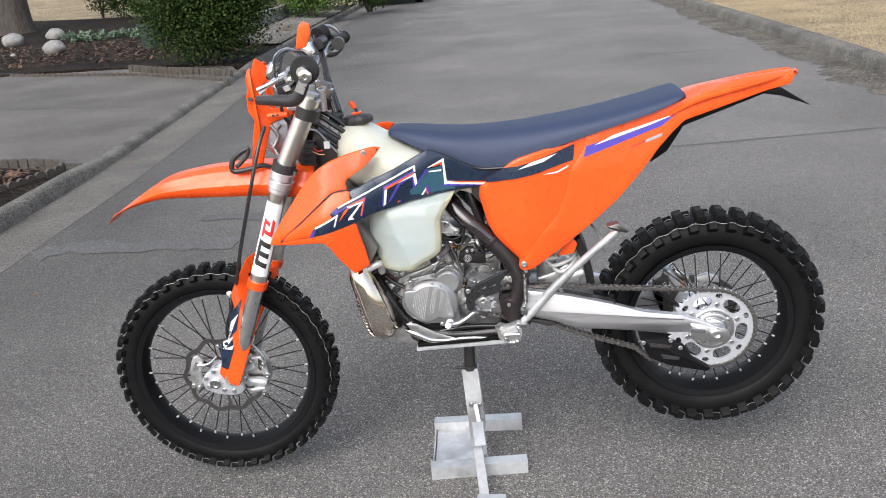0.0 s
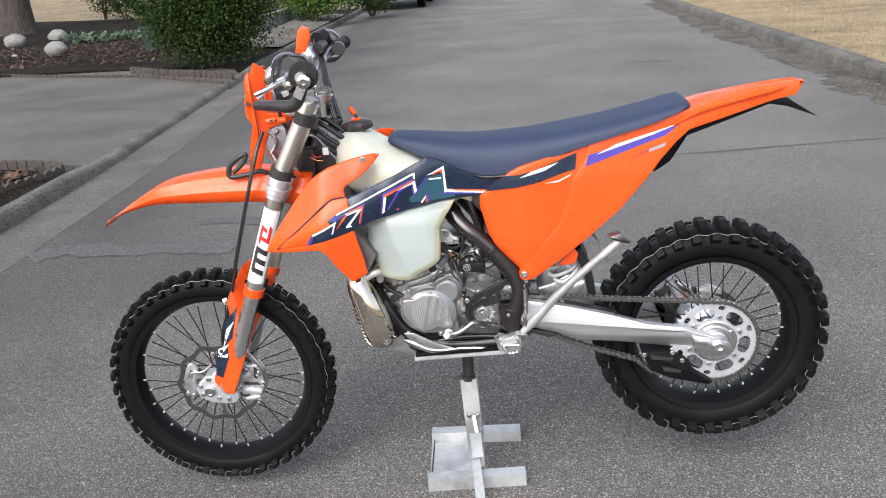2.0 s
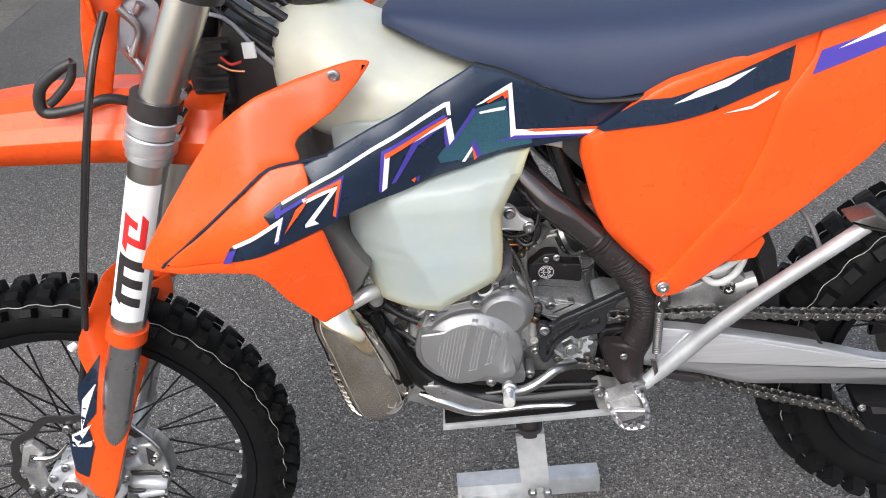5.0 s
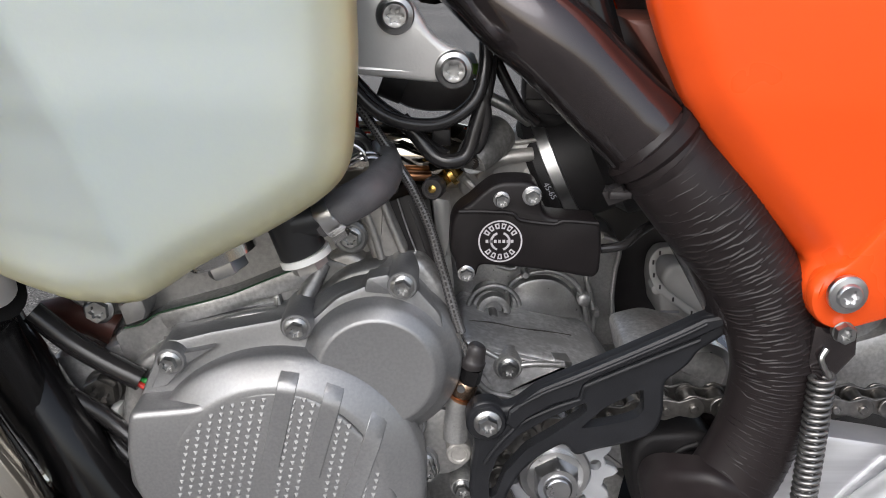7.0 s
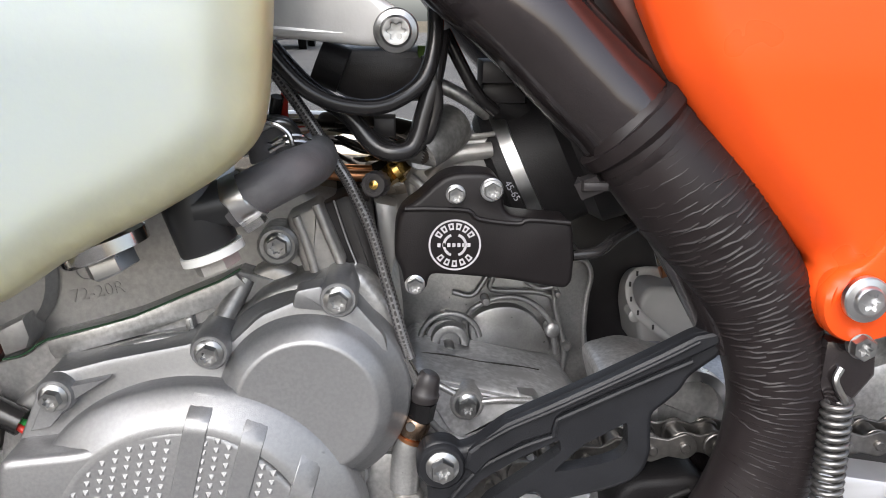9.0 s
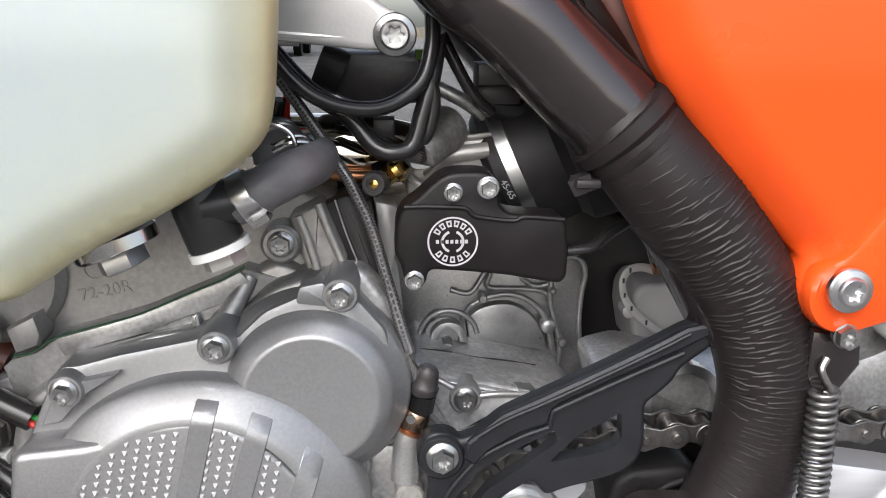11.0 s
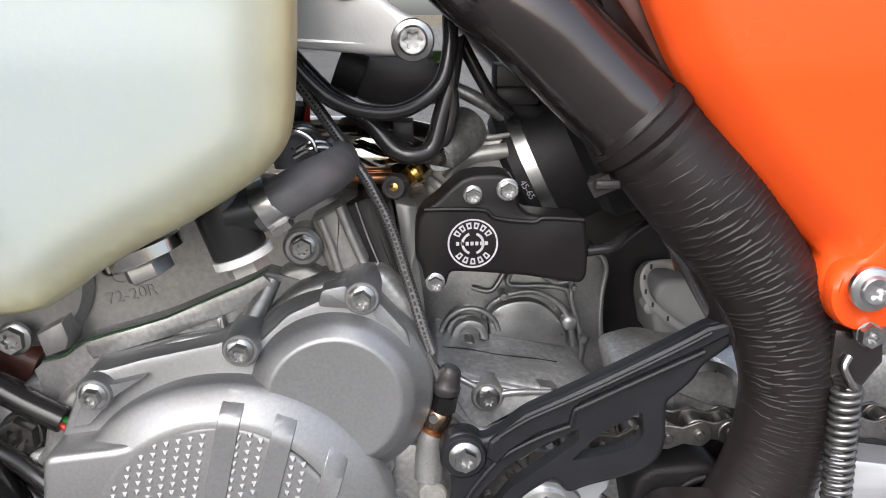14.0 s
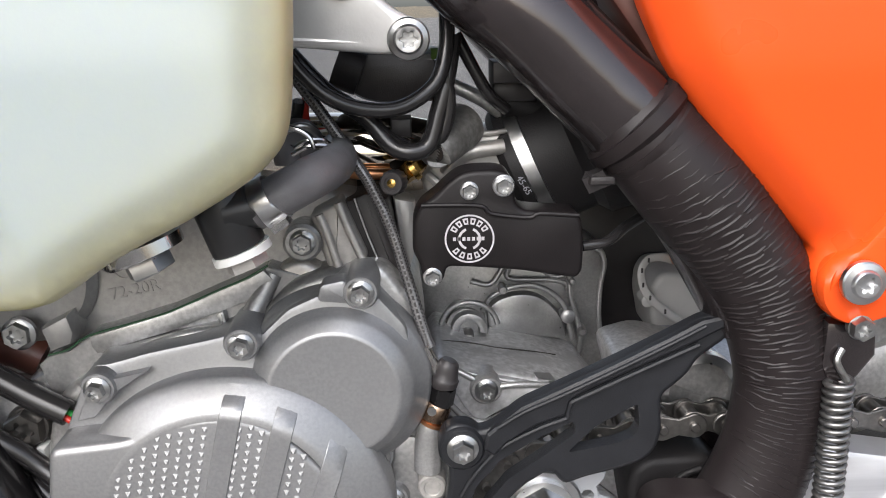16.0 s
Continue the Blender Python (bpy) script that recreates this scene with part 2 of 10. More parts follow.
def letters(text, size, deep=0.0004):
    """The text as geometry in the x-z plane, facing -y, centred."""
    cu = bpy.data.curves.new("letters", "FONT")
    cu.body, cu.size, cu.align_x, cu.align_y, cu.extrude, cu.resolution_u = text, size, "CENTER", "CENTER", deep, 3
    ob = bpy.data.objects.new("letters", cu)
    scene.collection.objects.link(ob)
    bpy.context.view_layer.update()
    me = bpy.data.meshes.new_from_object(ob.evaluated_get(bpy.context.evaluated_depsgraph_get()))
    g = Geo().add([(v.co.x, -v.co.z, v.co.y) for v in me.vertices], [tuple(p.vertices) for p in me.polygons])
    bpy.data.objects.remove(ob)
    return g


# ---- materials ----
def surface(name, color, rough=0.5, metal=0.0, vary=0.12, scale=40.0, bump=0.0, grain=400.0, coat=0.0, stain=0.1, stain_scale=6.0, dark=None,
            rough_vary=0.12, sss=0.0, spec=0.5, stretch=None, bump_far=0.002, edge_color=None):
    """A procedural surface: base colour that varies at two scales, uneven gloss and fine relief."""
    m = bpy.data.materials.new(name)
    m.use_nodes = True
    nt = m.node_tree
    nodes, links, b = nt.nodes, nt.links, nt.nodes["Principled BSDF"]
    tc = nodes.new("ShaderNodeTexCoord")
    src = tc.outputs["Object"]
    if stretch:
        mp = nodes.new("ShaderNodeMapping")
        mp.inputs["Scale"].default_value = stretch
        links.new(src, mp.inputs["Vector"])
        src = mp.outputs[0]

    def noise_node(s, detail=4.0):
        n = nodes.new("ShaderNodeTexNoise")
        n.inputs["Scale"].default_value, n.inputs["Detail"].default_value = s, detail
        links.new(src, n.inputs["Vector"])
        return n.outputs["Fac"]

    def mixed(fac, a, c, lo=0.35, hi=0.65):
        rm = nodes.new("ShaderNodeMapRange")
        rm.inputs["From Min"].default_value, rm.inputs["From Max"].default_value = lo, hi
        links.new(fac, rm.inputs["Value"])
        mx = nodes.new("ShaderNodeMix")
        mx.data_type = "RGBA"
        links.new(rm.outputs[0], mx.inputs[0])
        for val, sock in ((a, mx.inputs[6]), (c, mx.inputs[7])):
            if isinstance(val, tuple):
                sock.default_value = (*val, 1)
            else:
                links.new(val, sock)
        return mx.outputs[2]

    lo = tuple(c * (1 - vary) for c in color)
    hi = tuple(min(1.0, c * (1 + vary)) for c in color)
    small = noise_node(scale)
    col = mixed(small, lo, hi)
    if stain:
        big = noise_node(stain_scale, 6.0)
        col = mixed(big, tuple(c * (1 - stain) for c in (dark or color)), col, 0.3, 0.55)
    if edge_color:
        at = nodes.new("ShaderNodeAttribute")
        at.attribute_name = "near_edge"
        col = mixed(at.outputs["Fac"], col, edge_color, 0.0, 1.0)
    links.new(col, b.inputs["Base Color"])
    rr = nodes.new("ShaderNodeMapRange")
    rr.inputs["To Min"].default_value, rr.inputs["To Max"].default_value = max(0.02, rough * (1 - rough_vary)), min(1.0, rough * (1 + rough_vary))
    links.new(noise_node(scale * 0.6), rr.inputs["Value"])
    links.new(rr.outputs[0], b.inputs["Roughness"])
    b.inputs["Metallic"].default_value = metal
    b.inputs["Specular IOR Level"].default_value = spec
    if coat:
        b.inputs["Coat Weight"].default_value, b.inputs["Coat Roughness"].default_value = coat, 0.08
    if sss:
        b.inputs["Subsurface Weight"].default_value = sss
        b.inputs["Subsurface Radius"].default_value = (0.014, 0.013, 0.007)
    if bump:
        bp = nodes.new("ShaderNodeBump")
        bp.inputs["Strength"].default_value, bp.inputs["Distance"].default_value = bump, bump_far
        links.new(noise_node(grain, 5.0), bp.inputs["Height"])
        links.new(bp.outputs[0], b.inputs["Normal"])
    return m


ORANGE = surface("orange_plastic", (0.83, 0.088, 0.012), 0.28, spec=0.42, vary=0.03, scale=18, bump=0.02, grain=900, stain=0.05, rough_vary=0.25)
ORANGE_METAL = surface("orange_enamel", (0.82, 0.075, 0.008), 0.3, vary=0.04, scale=60, bump=0.02, grain=700, stain=0.08)
NAVY = surface("navy_film", (0.012, 0.022, 0.045), 0.28, vary=0.12, scale=60, stain=0.15, bump=0.02, grain=1200)
TEAL = surface("teal_film", (0.03, 0.095, 0.13), 0.3, vary=0.2, scale=500, stain=0.2)
PALE_ORANGE = surface("pale_orange_plastic", (0.85, 0.3, 0.19), 0.35, vary=0.05, stain=0.05)
PURPLE = surface("violet_film", (0.07, 0.05, 0.34), 0.32, vary=0.05, scale=80, stain=0.05)
WHITE_FILM = surface("white_film", (0.82, 0.82, 0.82), 0.32, vary=0.03, scale=80, stain=0.04)
EMBLEM_FILM = surface("worn_white_print", (0.5, 0.48, 0.5), 0.4, vary=0.08, scale=400, stain=0.12, stain_scale=60)
RED_FILM = surface("red_film", (0.7, 0.03, 0.03), 0.35, vary=0.04, scale=80, stain=0.04)
ORANGE_FILM = surface("orange_film", (0.85, 0.1, 0.02), 0.34, vary=0.04, scale=80, stain=0.04)
GREY_FILM = surface("grey_film", (0.3, 0.3, 0.33), 0.35, vary=0.05, scale=80, stain=0.05)
TANK = surface("natural_tank_plastic", (0.365, 0.405, 0.385), 0.36, vary=0.03, scale=9, bump=0.05, grain=260, stain=0.06, dark=(0.34, 0.4, 0.41), stain_scale=4, sss=0.6, edge_color=(0.5, 0.465, 0.27))
# same plastic as TANK, made paler: light on the tank's top is in the colour
TANK_TOP = surface("lit_tank_plastic", (0.62, 0.615, 0.52), 0.34, vary=0.04, scale=9, bump=0.05, grain=260, stain=0.06, dark=(0.42, 0.44, 0.38), stain_scale=4, sss=0.8)
SEAT = surface("navy_seat_cover", (0.019, 0.03, 0.068), 0.62, vary=0.12, scale=900, bump=0.35, grain=1400, stain=0.12, bump_far=0.0008)
RUBBER = surface("tyre_rubber", (0.0055, 0.0055, 0.006), 0.5, spec=0.1, vary=0.2, scale=120, bump=0.15, grain=700, stain=0.25, dark=(0.011, 0.0108, 0.0105), stain_scale=14)
RUBBER_SMOOTH = surface("hose_rubber", (0.12, 0.116, 0.12), 0.5, spec=0.45, vary=0.15, scale=120, bump=0.12, grain=900, stain=0.15)
BLACK = surface("black_plastic", (0.031, 0.0275, 0.028), 0.38, spec=0.45, vary=0.15, scale=90, bump=0.1, grain=1500, stain=0.12)
BLACK_MATT = surface("matt_black_plastic", (0.016, 0.0148, 0.0155), 0.48, spec=0.24, vary=0.15, scale=90, bump=0.14, grain=1300, stain=0.15)
CASE_CAST = surface("blasted_case_aluminium", (0.47, 0.465, 0.46), 0.33, metal=0.7, vary=0.1, scale=700, bump=0.13, grain=1700, stain=0.15, dark=(0.31, 0.305, 0.3), stain_scale=26, rough_vary=0.35, bump_far=0.0006)
# CASE_CAST lightened for the shelf: the light falling there is put into the colour
CASE_LIT = surface("lit_blasted_aluminium", (0.56, 0.56, 0.57), 0.36, metal=0.5, vary=0.2, scale=300, bump=0.16, grain=1300, stain=0.2, stain_scale=60, bump_far=0.0006)
SENSOR_BLACK = surface("sensor_guard_black", (0.0105, 0.0085, 0.009), 0.42, spec=0.28, vary=0.15, scale=90, bump=0.08, grain=1600, stain=0.15)
GUARD_SLATE = surface("slate_black_plastic", (0.015, 0.0155, 0.018), 0.4, spec=0.38, vary=0.15, scale=90, bump=0.12, grain=1400, stain=0.15)
BANJO = surface("bronze_plated_steel", (0.3, 0.21, 0.15), 0.26, metal=1.0, vary=0.1, scale=200, stain=0.2)
FRAME_BLACK = surface("black_frame_paint", (0.046, 0.037, 0.038), 0.2, metal=0.6, spec=0.6, vary=0.1, scale=50, bump=0.02, grain=700, stain=0.15, coat=1.0)
OUTLET_BLACK = surface("polished_black_plastic", (0.022, 0.022, 0.023), 0.36, spec=0.5, vary=0.1, scale=60, stain=0.1)
GLOSS_BLACK = surface("gloss_black_paint", (0.008, 0.0075, 0.008), 0.2, spec=0.45, vary=0.1, scale=50, stain=0.15)
RIM_BLACK = surface("black_anodised_rim", (0.007, 0.007, 0.008), 0.42, spec=0.1, vary=0.1, scale=60, stain=0.1)
SPOKE = surface("black_spoke", (0.015, 0.015, 0.015), 0.35, metal=0.3, vary=0.1)
ALU_CAST = surface("cast_aluminium", (0.59, 0.583, 0.575), 0.38, metal=0.75, vary=0.16, scale=420, bump=0.16, grain=1600, stain=0.32, dark=(0.36, 0.355, 0.35), stain_scale=18, rough_vary=0.3, bump_far=0.0006)
ALU_PAINT = surface("grey_metal_paint", (0.335, 0.335, 0.34), 0.4, metal=0.7, vary=0.06, scale=600, bump=0.12, grain=2200, stain=0.06, bump_far=0.0006)
ALU = surface("machined_aluminium", (0.66, 0.66, 0.67), 0.3, metal=1.0, vary=0.08, scale=90, bump=0.03, grain=500, stain=0.12, rough_vary=0.3)
ALU_BRUSHED = surface("brushed_aluminium", (0.72, 0.72, 0.74), 0.42, metal=0.9, vary=0.1, scale=60, bump=0.1, grain=300, stain=0.06, stretch=(0.12, 1, 3.0), bump_far=0.0006)
ALU_SILVER = surface("silver_bracket", (0.66, 0.65, 0.635), 0.34, metal=0.5, vary=0.05, scale=60, stain=0.08, bump=0.04, grain=700)
FORK = surface("anodised_fork_tube", (0.66, 0.64, 0.6), 0.3, metal=1.0, vary=0.06, scale=50, stain=0.08, stretch=(1, 1, 0.2))
STEEL = surface("zinc_steel", (0.44, 0.44, 0.44), 0.32, metal=1.0, vary=0.12, scale=200, stain=0.15, rough_vary=0.3)
STEEL_DARK = surface("dark_chain_steel", (0.2, 0.19, 0.18), 0.36, metal=0.95, vary=0.2, scale=200, stain=0.3, rough_vary=0.3)
GASKET = surface("dull_green_gasket", (0.03, 0.09, 0.04), 0.6, vary=0.1)
DISC = surface("brushed_disc_steel", (0.2, 0.195, 0.19), 0.35, metal=1.0, vary=0.1, scale=150, stain=0.2)
SPROCKET = surface("silver_anodised_aluminium", (0.49, 0.5, 0.525), 0.36, metal=0.4, vary=0.05, scale=80, stain=0.06)
LINE_WHITE = surface("white_tyre_marking", (0.36, 0.36, 0.34), 0.6, vary=0.1, scale=60, stain=0.3)
NICKEL = surface("nickel_plated_pipe", (0.82, 0.76, 0.67), 0.06, metal=1.0, vary=0.03, scale=16, bump=0.02, grain=14, stain=0.06, dark=(0.62, 0.54, 0.44), stain_scale=9, rough_vary=0.5)
NICKEL_DULL = surface("dull_nickel_pipe", (0.66, 0.61, 0.55), 0.22, metal=0.7, vary=0.06, scale=16, stain=0.15, dark=(0.45, 0.36, 0.25), stain_scale=30)
CAST_LIGHT = surface("light_die_casting", (0.5, 0.48, 0.455), 0.38, metal=0.6, vary=0.1, scale=300, bump=0.12, grain=1500, stain=0.2, stain_scale=30)
CYL_CAST = surface("blasted_cylinder_aluminium", (0.385, 0.375, 0.364), 0.44, metal=0.6, vary=0.1, scale=420, bump=0.14, grain=1600, stain=0.16, stain_scale=14, rough_vary=0.25, bump_far=0.0006)
# darker than the far radiator: shadow behind the shroud is in this colour
RADIATOR = surface("shaded_radiator_aluminium", (0.15, 0.143, 0.135), 0.5, metal=0.3, vary=0.1, scale=80, bump=0.1, grain=300, stain=0.2)
# cast aluminium darkened: shade among the castings is put into the colour
CAST_SHADED = surface("shaded_cast_aluminium", (0.33, 0.322, 0.31), 0.46, metal=0.7, vary=0.2, scale=380, bump=0.2, grain=1500, stain=0.4, dark=(0.17, 0.165, 0.16), stain_scale=30, rough_vary=0.3, bump_far=0.0006)
CHROME = surface("bright_steel", (0.62, 0.61, 0.6), 0.14, metal=1.0, vary=0.05, scale=60, stain=0.1)
NIPPLE = surface("bright_nipple", (0.55, 0.55, 0.55), 0.4, metal=0.3, vary=0.05, stain=0.05)
BRAID = surface("braided_steel", (0.3, 0.29, 0.28), 0.3, metal=0.9, vary=0.2, scale=300, stain=0.2)
SHEATH = surface("braid_sheath", (0.2, 0.195, 0.195), 0.35, metal=0.6, vary=0.35, scale=900, bump=0.3, grain=1500, stain=0.2, bump_far=0.0005)
BRASS = surface("brass", (0.62, 0.4, 0.12), 0.25, metal=1.0, vary=0.1, scale=200, stain=0.2)
COPPER = surface("copper_washer", (0.6, 0.28, 0.14), 0.3, metal=1.0, vary=0.1, scale=200, stain=0.15)
CABLE = surface("black_cable", (0.022, 0.0205, 0.021), 0.24, spec=0.6, vary=0.1, scale=100, stain=0.1)
STAND = surface("silver_stand_paint", (0.5, 0.51, 0.52), 0.42, metal=0.45, vary=0.06, scale=60, bump=0.06, grain=300, stain=0.12, dark=(0.3, 0.3, 0.3), stain_scale=9)
PLASTIC_WHITE = surface("white_plastic", (0.75, 0.75, 0.73), 0.4, vary=0.04, stain=0.06)
PALE_CAST = surface("pale_cast_grey", (0.46, 0.45, 0.44), 0.5, metal=0.2, vary=0.08, bump=0.05, stain=0.12)
PLASTIC_GREEN = surface("green_wire", (0.03, 0.3, 0.06), 0.4, vary=0.05)
PLASTIC_RED = surface("red_wire", (0.55, 0.03, 0.02), 0.4, vary=0.05)
MUD_BROWN = surface("brown_wax_film", (0.1, 0.035, 0.025), 0.4, vary=0.3, scale=40, stain=0.3)


# ---- the street ----
def ground_material(name, color, speck, light, rough=0.9, scale=140.0, patch=0.25, patch_scale=0.5, bump=0.6, bump_far=0.004, edge=0.0, spec=0.5):
    m = bpy.data.materials.new(name)
    m.use_nodes = True
    nt = m.node_tree
    nodes, links, b = nt.nodes, nt.links, nt.nodes["Principled BSDF"]
    tc = nodes.new("ShaderNodeTexCoord")
    vo = nodes.new("ShaderNodeTexVoronoi")
    vo.inputs["Scale"].default_value = scale
    links.new(tc.outputs["Object"], vo.inputs["Vector"])
    cells = nodes.new("ShaderNodeSeparateColor")
    links.new(vo.outputs["Color"], cells.inputs[0])
    ramp = nodes.new("ShaderNodeValToRGB")
    ramp.color_ramp.elements[0].color, ramp.color_ramp.elements[1].color = (*(c * 0.3 for c in color), 1), (*light, 1)
    e = ramp.color_ramp.elements.new(1 - speck)
    e.color = (*(c * 1.15 for c in color), 1)
    links.new(cells.outputs[0], ramp.inputs[0])
    n = nodes.new("ShaderNodeTexNoise")
    n.inputs["Scale"].default_value, n.inputs["Detail"].default_value = patch_scale, 9.0
    links.new(tc.outputs["Object"], n.inputs["Vector"])
    rm = nodes.new("ShaderNodeMapRange")
    rm.inputs["From Min"].default_value, rm.inputs["From Max"].default_value = 0.3, 0.7
    rm.inputs["To Min"].default_value, rm.inputs["To Max"].default_value = 1 - patch, 1 + patch
    links.new(n.outputs["Fac"], rm.inputs["Value"])
    mul = nodes.new("ShaderNodeVectorMath")
    mul.operation = "MULTIPLY"
    links.new(ramp.outputs[0], mul.inputs[0])
    links.new(rm.outputs[0], mul.inputs[1])
    base = mul.outputs[0]
    if edge:
        # darker surface towards the gutter
        sep, wav, ed_ = nodes.new("ShaderNodeSeparateXYZ"), nodes.new("ShaderNodeMath"), nodes.new("ShaderNodeMapRange")
        links.new(tc.outputs["Object"], sep.inputs[0])
        wav.operation = "ADD"
        links.new(sep.outputs[0], wav.inputs[0])
        links.new(n.outputs["Fac"], wav.inputs[1])
        for key, val in (("From Min", -2.0), ("From Max", -0.2), ("To Min", 1 - edge), ("To Max", 1.0)):
            ed_.inputs[key].default_value = val
        links.new(wav.outputs[0], ed_.inputs["Value"])
        gutter_tone = nodes.new("ShaderNodeVectorMath")
        gutter_tone.operation = "MULTIPLY"
        links.new(base, gutter_tone.inputs[0])
        links.new(ed_.outputs[0], gutter_tone.inputs[1])
        base = gutter_tone.outputs[0]
    links.new(base, b.inputs["Base Color"])
    b.inputs["Roughness"].default_value, b.inputs["Specular IOR Level"].default_value = rough, spec
    fine = nodes.new("ShaderNodeTexNoise")
    fine.inputs["Scale"].default_value, fine.inputs["Detail"].default_value = scale * 0.7, 6.0
    links.new(tc.outputs["Object"], fine.inputs["Vector"])
    add = nodes.new("ShaderNodeMath")
    links.new(fine.outputs["Fac"], add.inputs[0])
    links.new(vo.outputs["Distance"], add.inputs[1])
    bp = nodes.new("ShaderNodeBump")
    bp.inputs["Strength"].default_value, bp.inputs["Distance"].default_value = bump, bump_far
    links.new(add.outputs[0], bp.inputs["Height"])
    links.new(bp.outputs[0], b.inputs["Normal"])
    return m


ASPHALT = ground_material("asphalt", (0.19, 0.178, 0.165), 0.11, (0.5, 0.475, 0.44), scale=260, patch=0.2, patch_scale=0.7, bump=1.0, bump_far=0.006, edge=0.42)
TAR = ground_material("tar_seam", (0.115, 0.11, 0.106), 0.1, (0.2, 0.2, 0.19), scale=160, rough=0.75)
CONCRETE = ground_material("driveway_concrete", (0.098, 0.089, 0.079), 0.25, (0.165, 0.15, 0.132), scale=170, patch=0.3, patch_scale=0.9, bump=0.3)
GUTTER = ground_material("gutter_concrete", (0.115, 0.105, 0.092), 0.2, (0.16, 0.145, 0.125), scale=150, patch=0.35, patch_scale=1.6, bump=0.35)
KERB = ground_material("kerb_concrete", (0.125, 0.115, 0.1), 0.2, (0.2, 0.185, 0.165), scale=120, patch=0.4, patch_scale=3.0, bump=0.5)
MULCH = ground_material("bark_mulch", (0.019, 0.0135, 0.0095), 0.2, (0.05, 0.034, 0.022), scale=38, patch=0.4, patch_scale=1.5, bump=1.0, bump_far=0.03, spec=0.12)
SILT = ground_material("brown_silt", (0.085, 0.072, 0.055), 0.25, (0.17, 0.15, 0.12), scale=60, patch=0.5, patch_scale=2.2, bump=0.8)
LAWN = ground_material("dry_lawn", (0.34, 0.255, 0.145), 0.3, (0.5, 0.39, 0.23), scale=60, patch=0.35, patch_scale=1.1, bump=1.0, bump_far=0.03)
SOIL = ground_material("bare_verge", (0.2, 0.16, 0.1), 0.2, (0.3, 0.24, 0.16), scale=30, patch=0.3, patch_scale=0.4, bump=0.8, bump_far=0.02)
STONE = surface("grey_river_stone", (0.22, 0.213, 0.2), 0.85, vary=0.2, scale=30, bump=0.4, grain=60, stain=0.25, stain_scale=5, bump_far=0.01)
GRAVEL = surface("grey_brown_gravel", (0.13, 0.122, 0.11), 0.9, vary=0.35, scale=14, bump=0.4, grain=60, stain=0.3, stain_scale=3)
BLOCK = surface("concrete_block", (0.2, 0.195, 0.185), 0.9, vary=0.2, scale=40, bump=0.6, grain=90, stain=0.3, stain_scale=5, bump_far=0.01)
EDGING = surface("scalloped_edging_concrete", (0.062, 0.052, 0.042), 0.9, vary=0.2, scale=40, bump=0.5, grain=90, stain=0.35, stain_scale=7, bump_far=0.008)
LEAF = surface("shrub_leaf", (0.025, 0.046, 0.0095), 0.6, spec=0.12, vary=0.5, scale=9, stain=0.3, stain_scale=3)
LEAF_LIGHT = surface("light_shrub_leaf", (0.07, 0.13, 0.022), 0.6, spec=0.15, vary=0.5, scale=9, stain=0.3, stain_scale=3)
LEAF_GREY = surface("grey_green_leaf", (0.11, 0.16, 0.1), 0.6, vary=0.35, scale=12, stain=0.2)
BARK = surface("tree_bark", (0.058, 0.047, 0.039), 0.95, vary=0.35, scale=25, bump=1.0, grain=30, stain=0.4, stretch=(1, 1, 0.15), bump_far=0.03)
POT = surface("dark_green_pot", (0.02, 0.035, 0.028), 0.5, vary=0.1, stain=0.2)
DRY_LEAF = surface("dry_leaf", (0.2, 0.085, 0.035), 0.8, vary=0.4, scale=30)
CAR_PAINT = surface("black_car_paint", (0.012, 0.012, 0.014), 0.15, vary=0.1, coat=1.0)


def sheet(outline, z, z_low=None):
    """Level ground with the outline (x, y), and its sides down to z_low."""
    n = len(outline)
    g = Geo().add([(x, y, z) for x, y in outline], [tuple(range(n))])
    if z_low is not None:
        g.add([(x, y, q) for q in (z, z_low) for x, y in outline], [(i, (i + 1) % n, n + (i + 1) % n, n + i) for i in range(n)])
    return g


def structure(name, geo, material, label, category="ground", sharp=38):
    return tagged(part(name, geo, material, None, "", sharp), label, category, kind="structure")


def left_edge(y):
    """The line between gutter and kerb, on the side of the driveway."""
    return lerp_table(y, [(-60, -2.2), (2.0, -3.3), (4.0, -3.34), (10.2, -3.76), (20, -4.1), (60, -5.0)])


def right_edge(y):
    return lerp_table(y, [(-60, 5.5), (5.0, 3.88), (8.3, 3.9), (17, 3.78), (60, 3.6)])


structure("ground", sheet([(-600, -600), (600, -600), (600, 600), (-600, 600)], -0.05), SOIL, "wide level ground of dry soil round the street")
ys = [-60, -30, -12, -4, 0, 2, 4, 6, 8, 10, 13, 16, 20, 26, 36, 60]
road = sheet([(left_edge(y) + 0.46, y) for y in ys] + [(right_edge(y), y) for y in reversed(ys)], 0.0)
structure("road", road, ASPHALT, "grey worn asphalt road with fine pale stone chips", "road")
gut = Geo()
for a, b in zip(ys, ys[1:]):
    gut.add([(left_edge(a) - 0.05, a, -0.012), (left_edge(a) + 0.47, a, 0.002), (left_edge(b) + 0.47, b, 0.002), (left_edge(b) - 0.05, b, -0.012)], [(0, 1, 2, 3)])
structure("gutter", gut, GUTTER, "stained concrete gutter strip beside the asphalt", "gutter")


def kerb(name, line, sections, material, label):
    """A kerb swept along (x, y); sections: for each point a profile of (outward offset, z)."""
    g, n = Geo(), len(sections[0])
    for (x, y, s), prof in zip(line, sections):
        g.v += [(x + s * o, y, z) for o, z in prof]
    for i in range(len(line) - 1):
        g.f += [(i * n + k, i * n + k + 1, (i + 1) * n + k + 1, (i + 1) * n + k) for k in range(n - 1)]
    return structure(name, g, material, label, "kerb", 50)


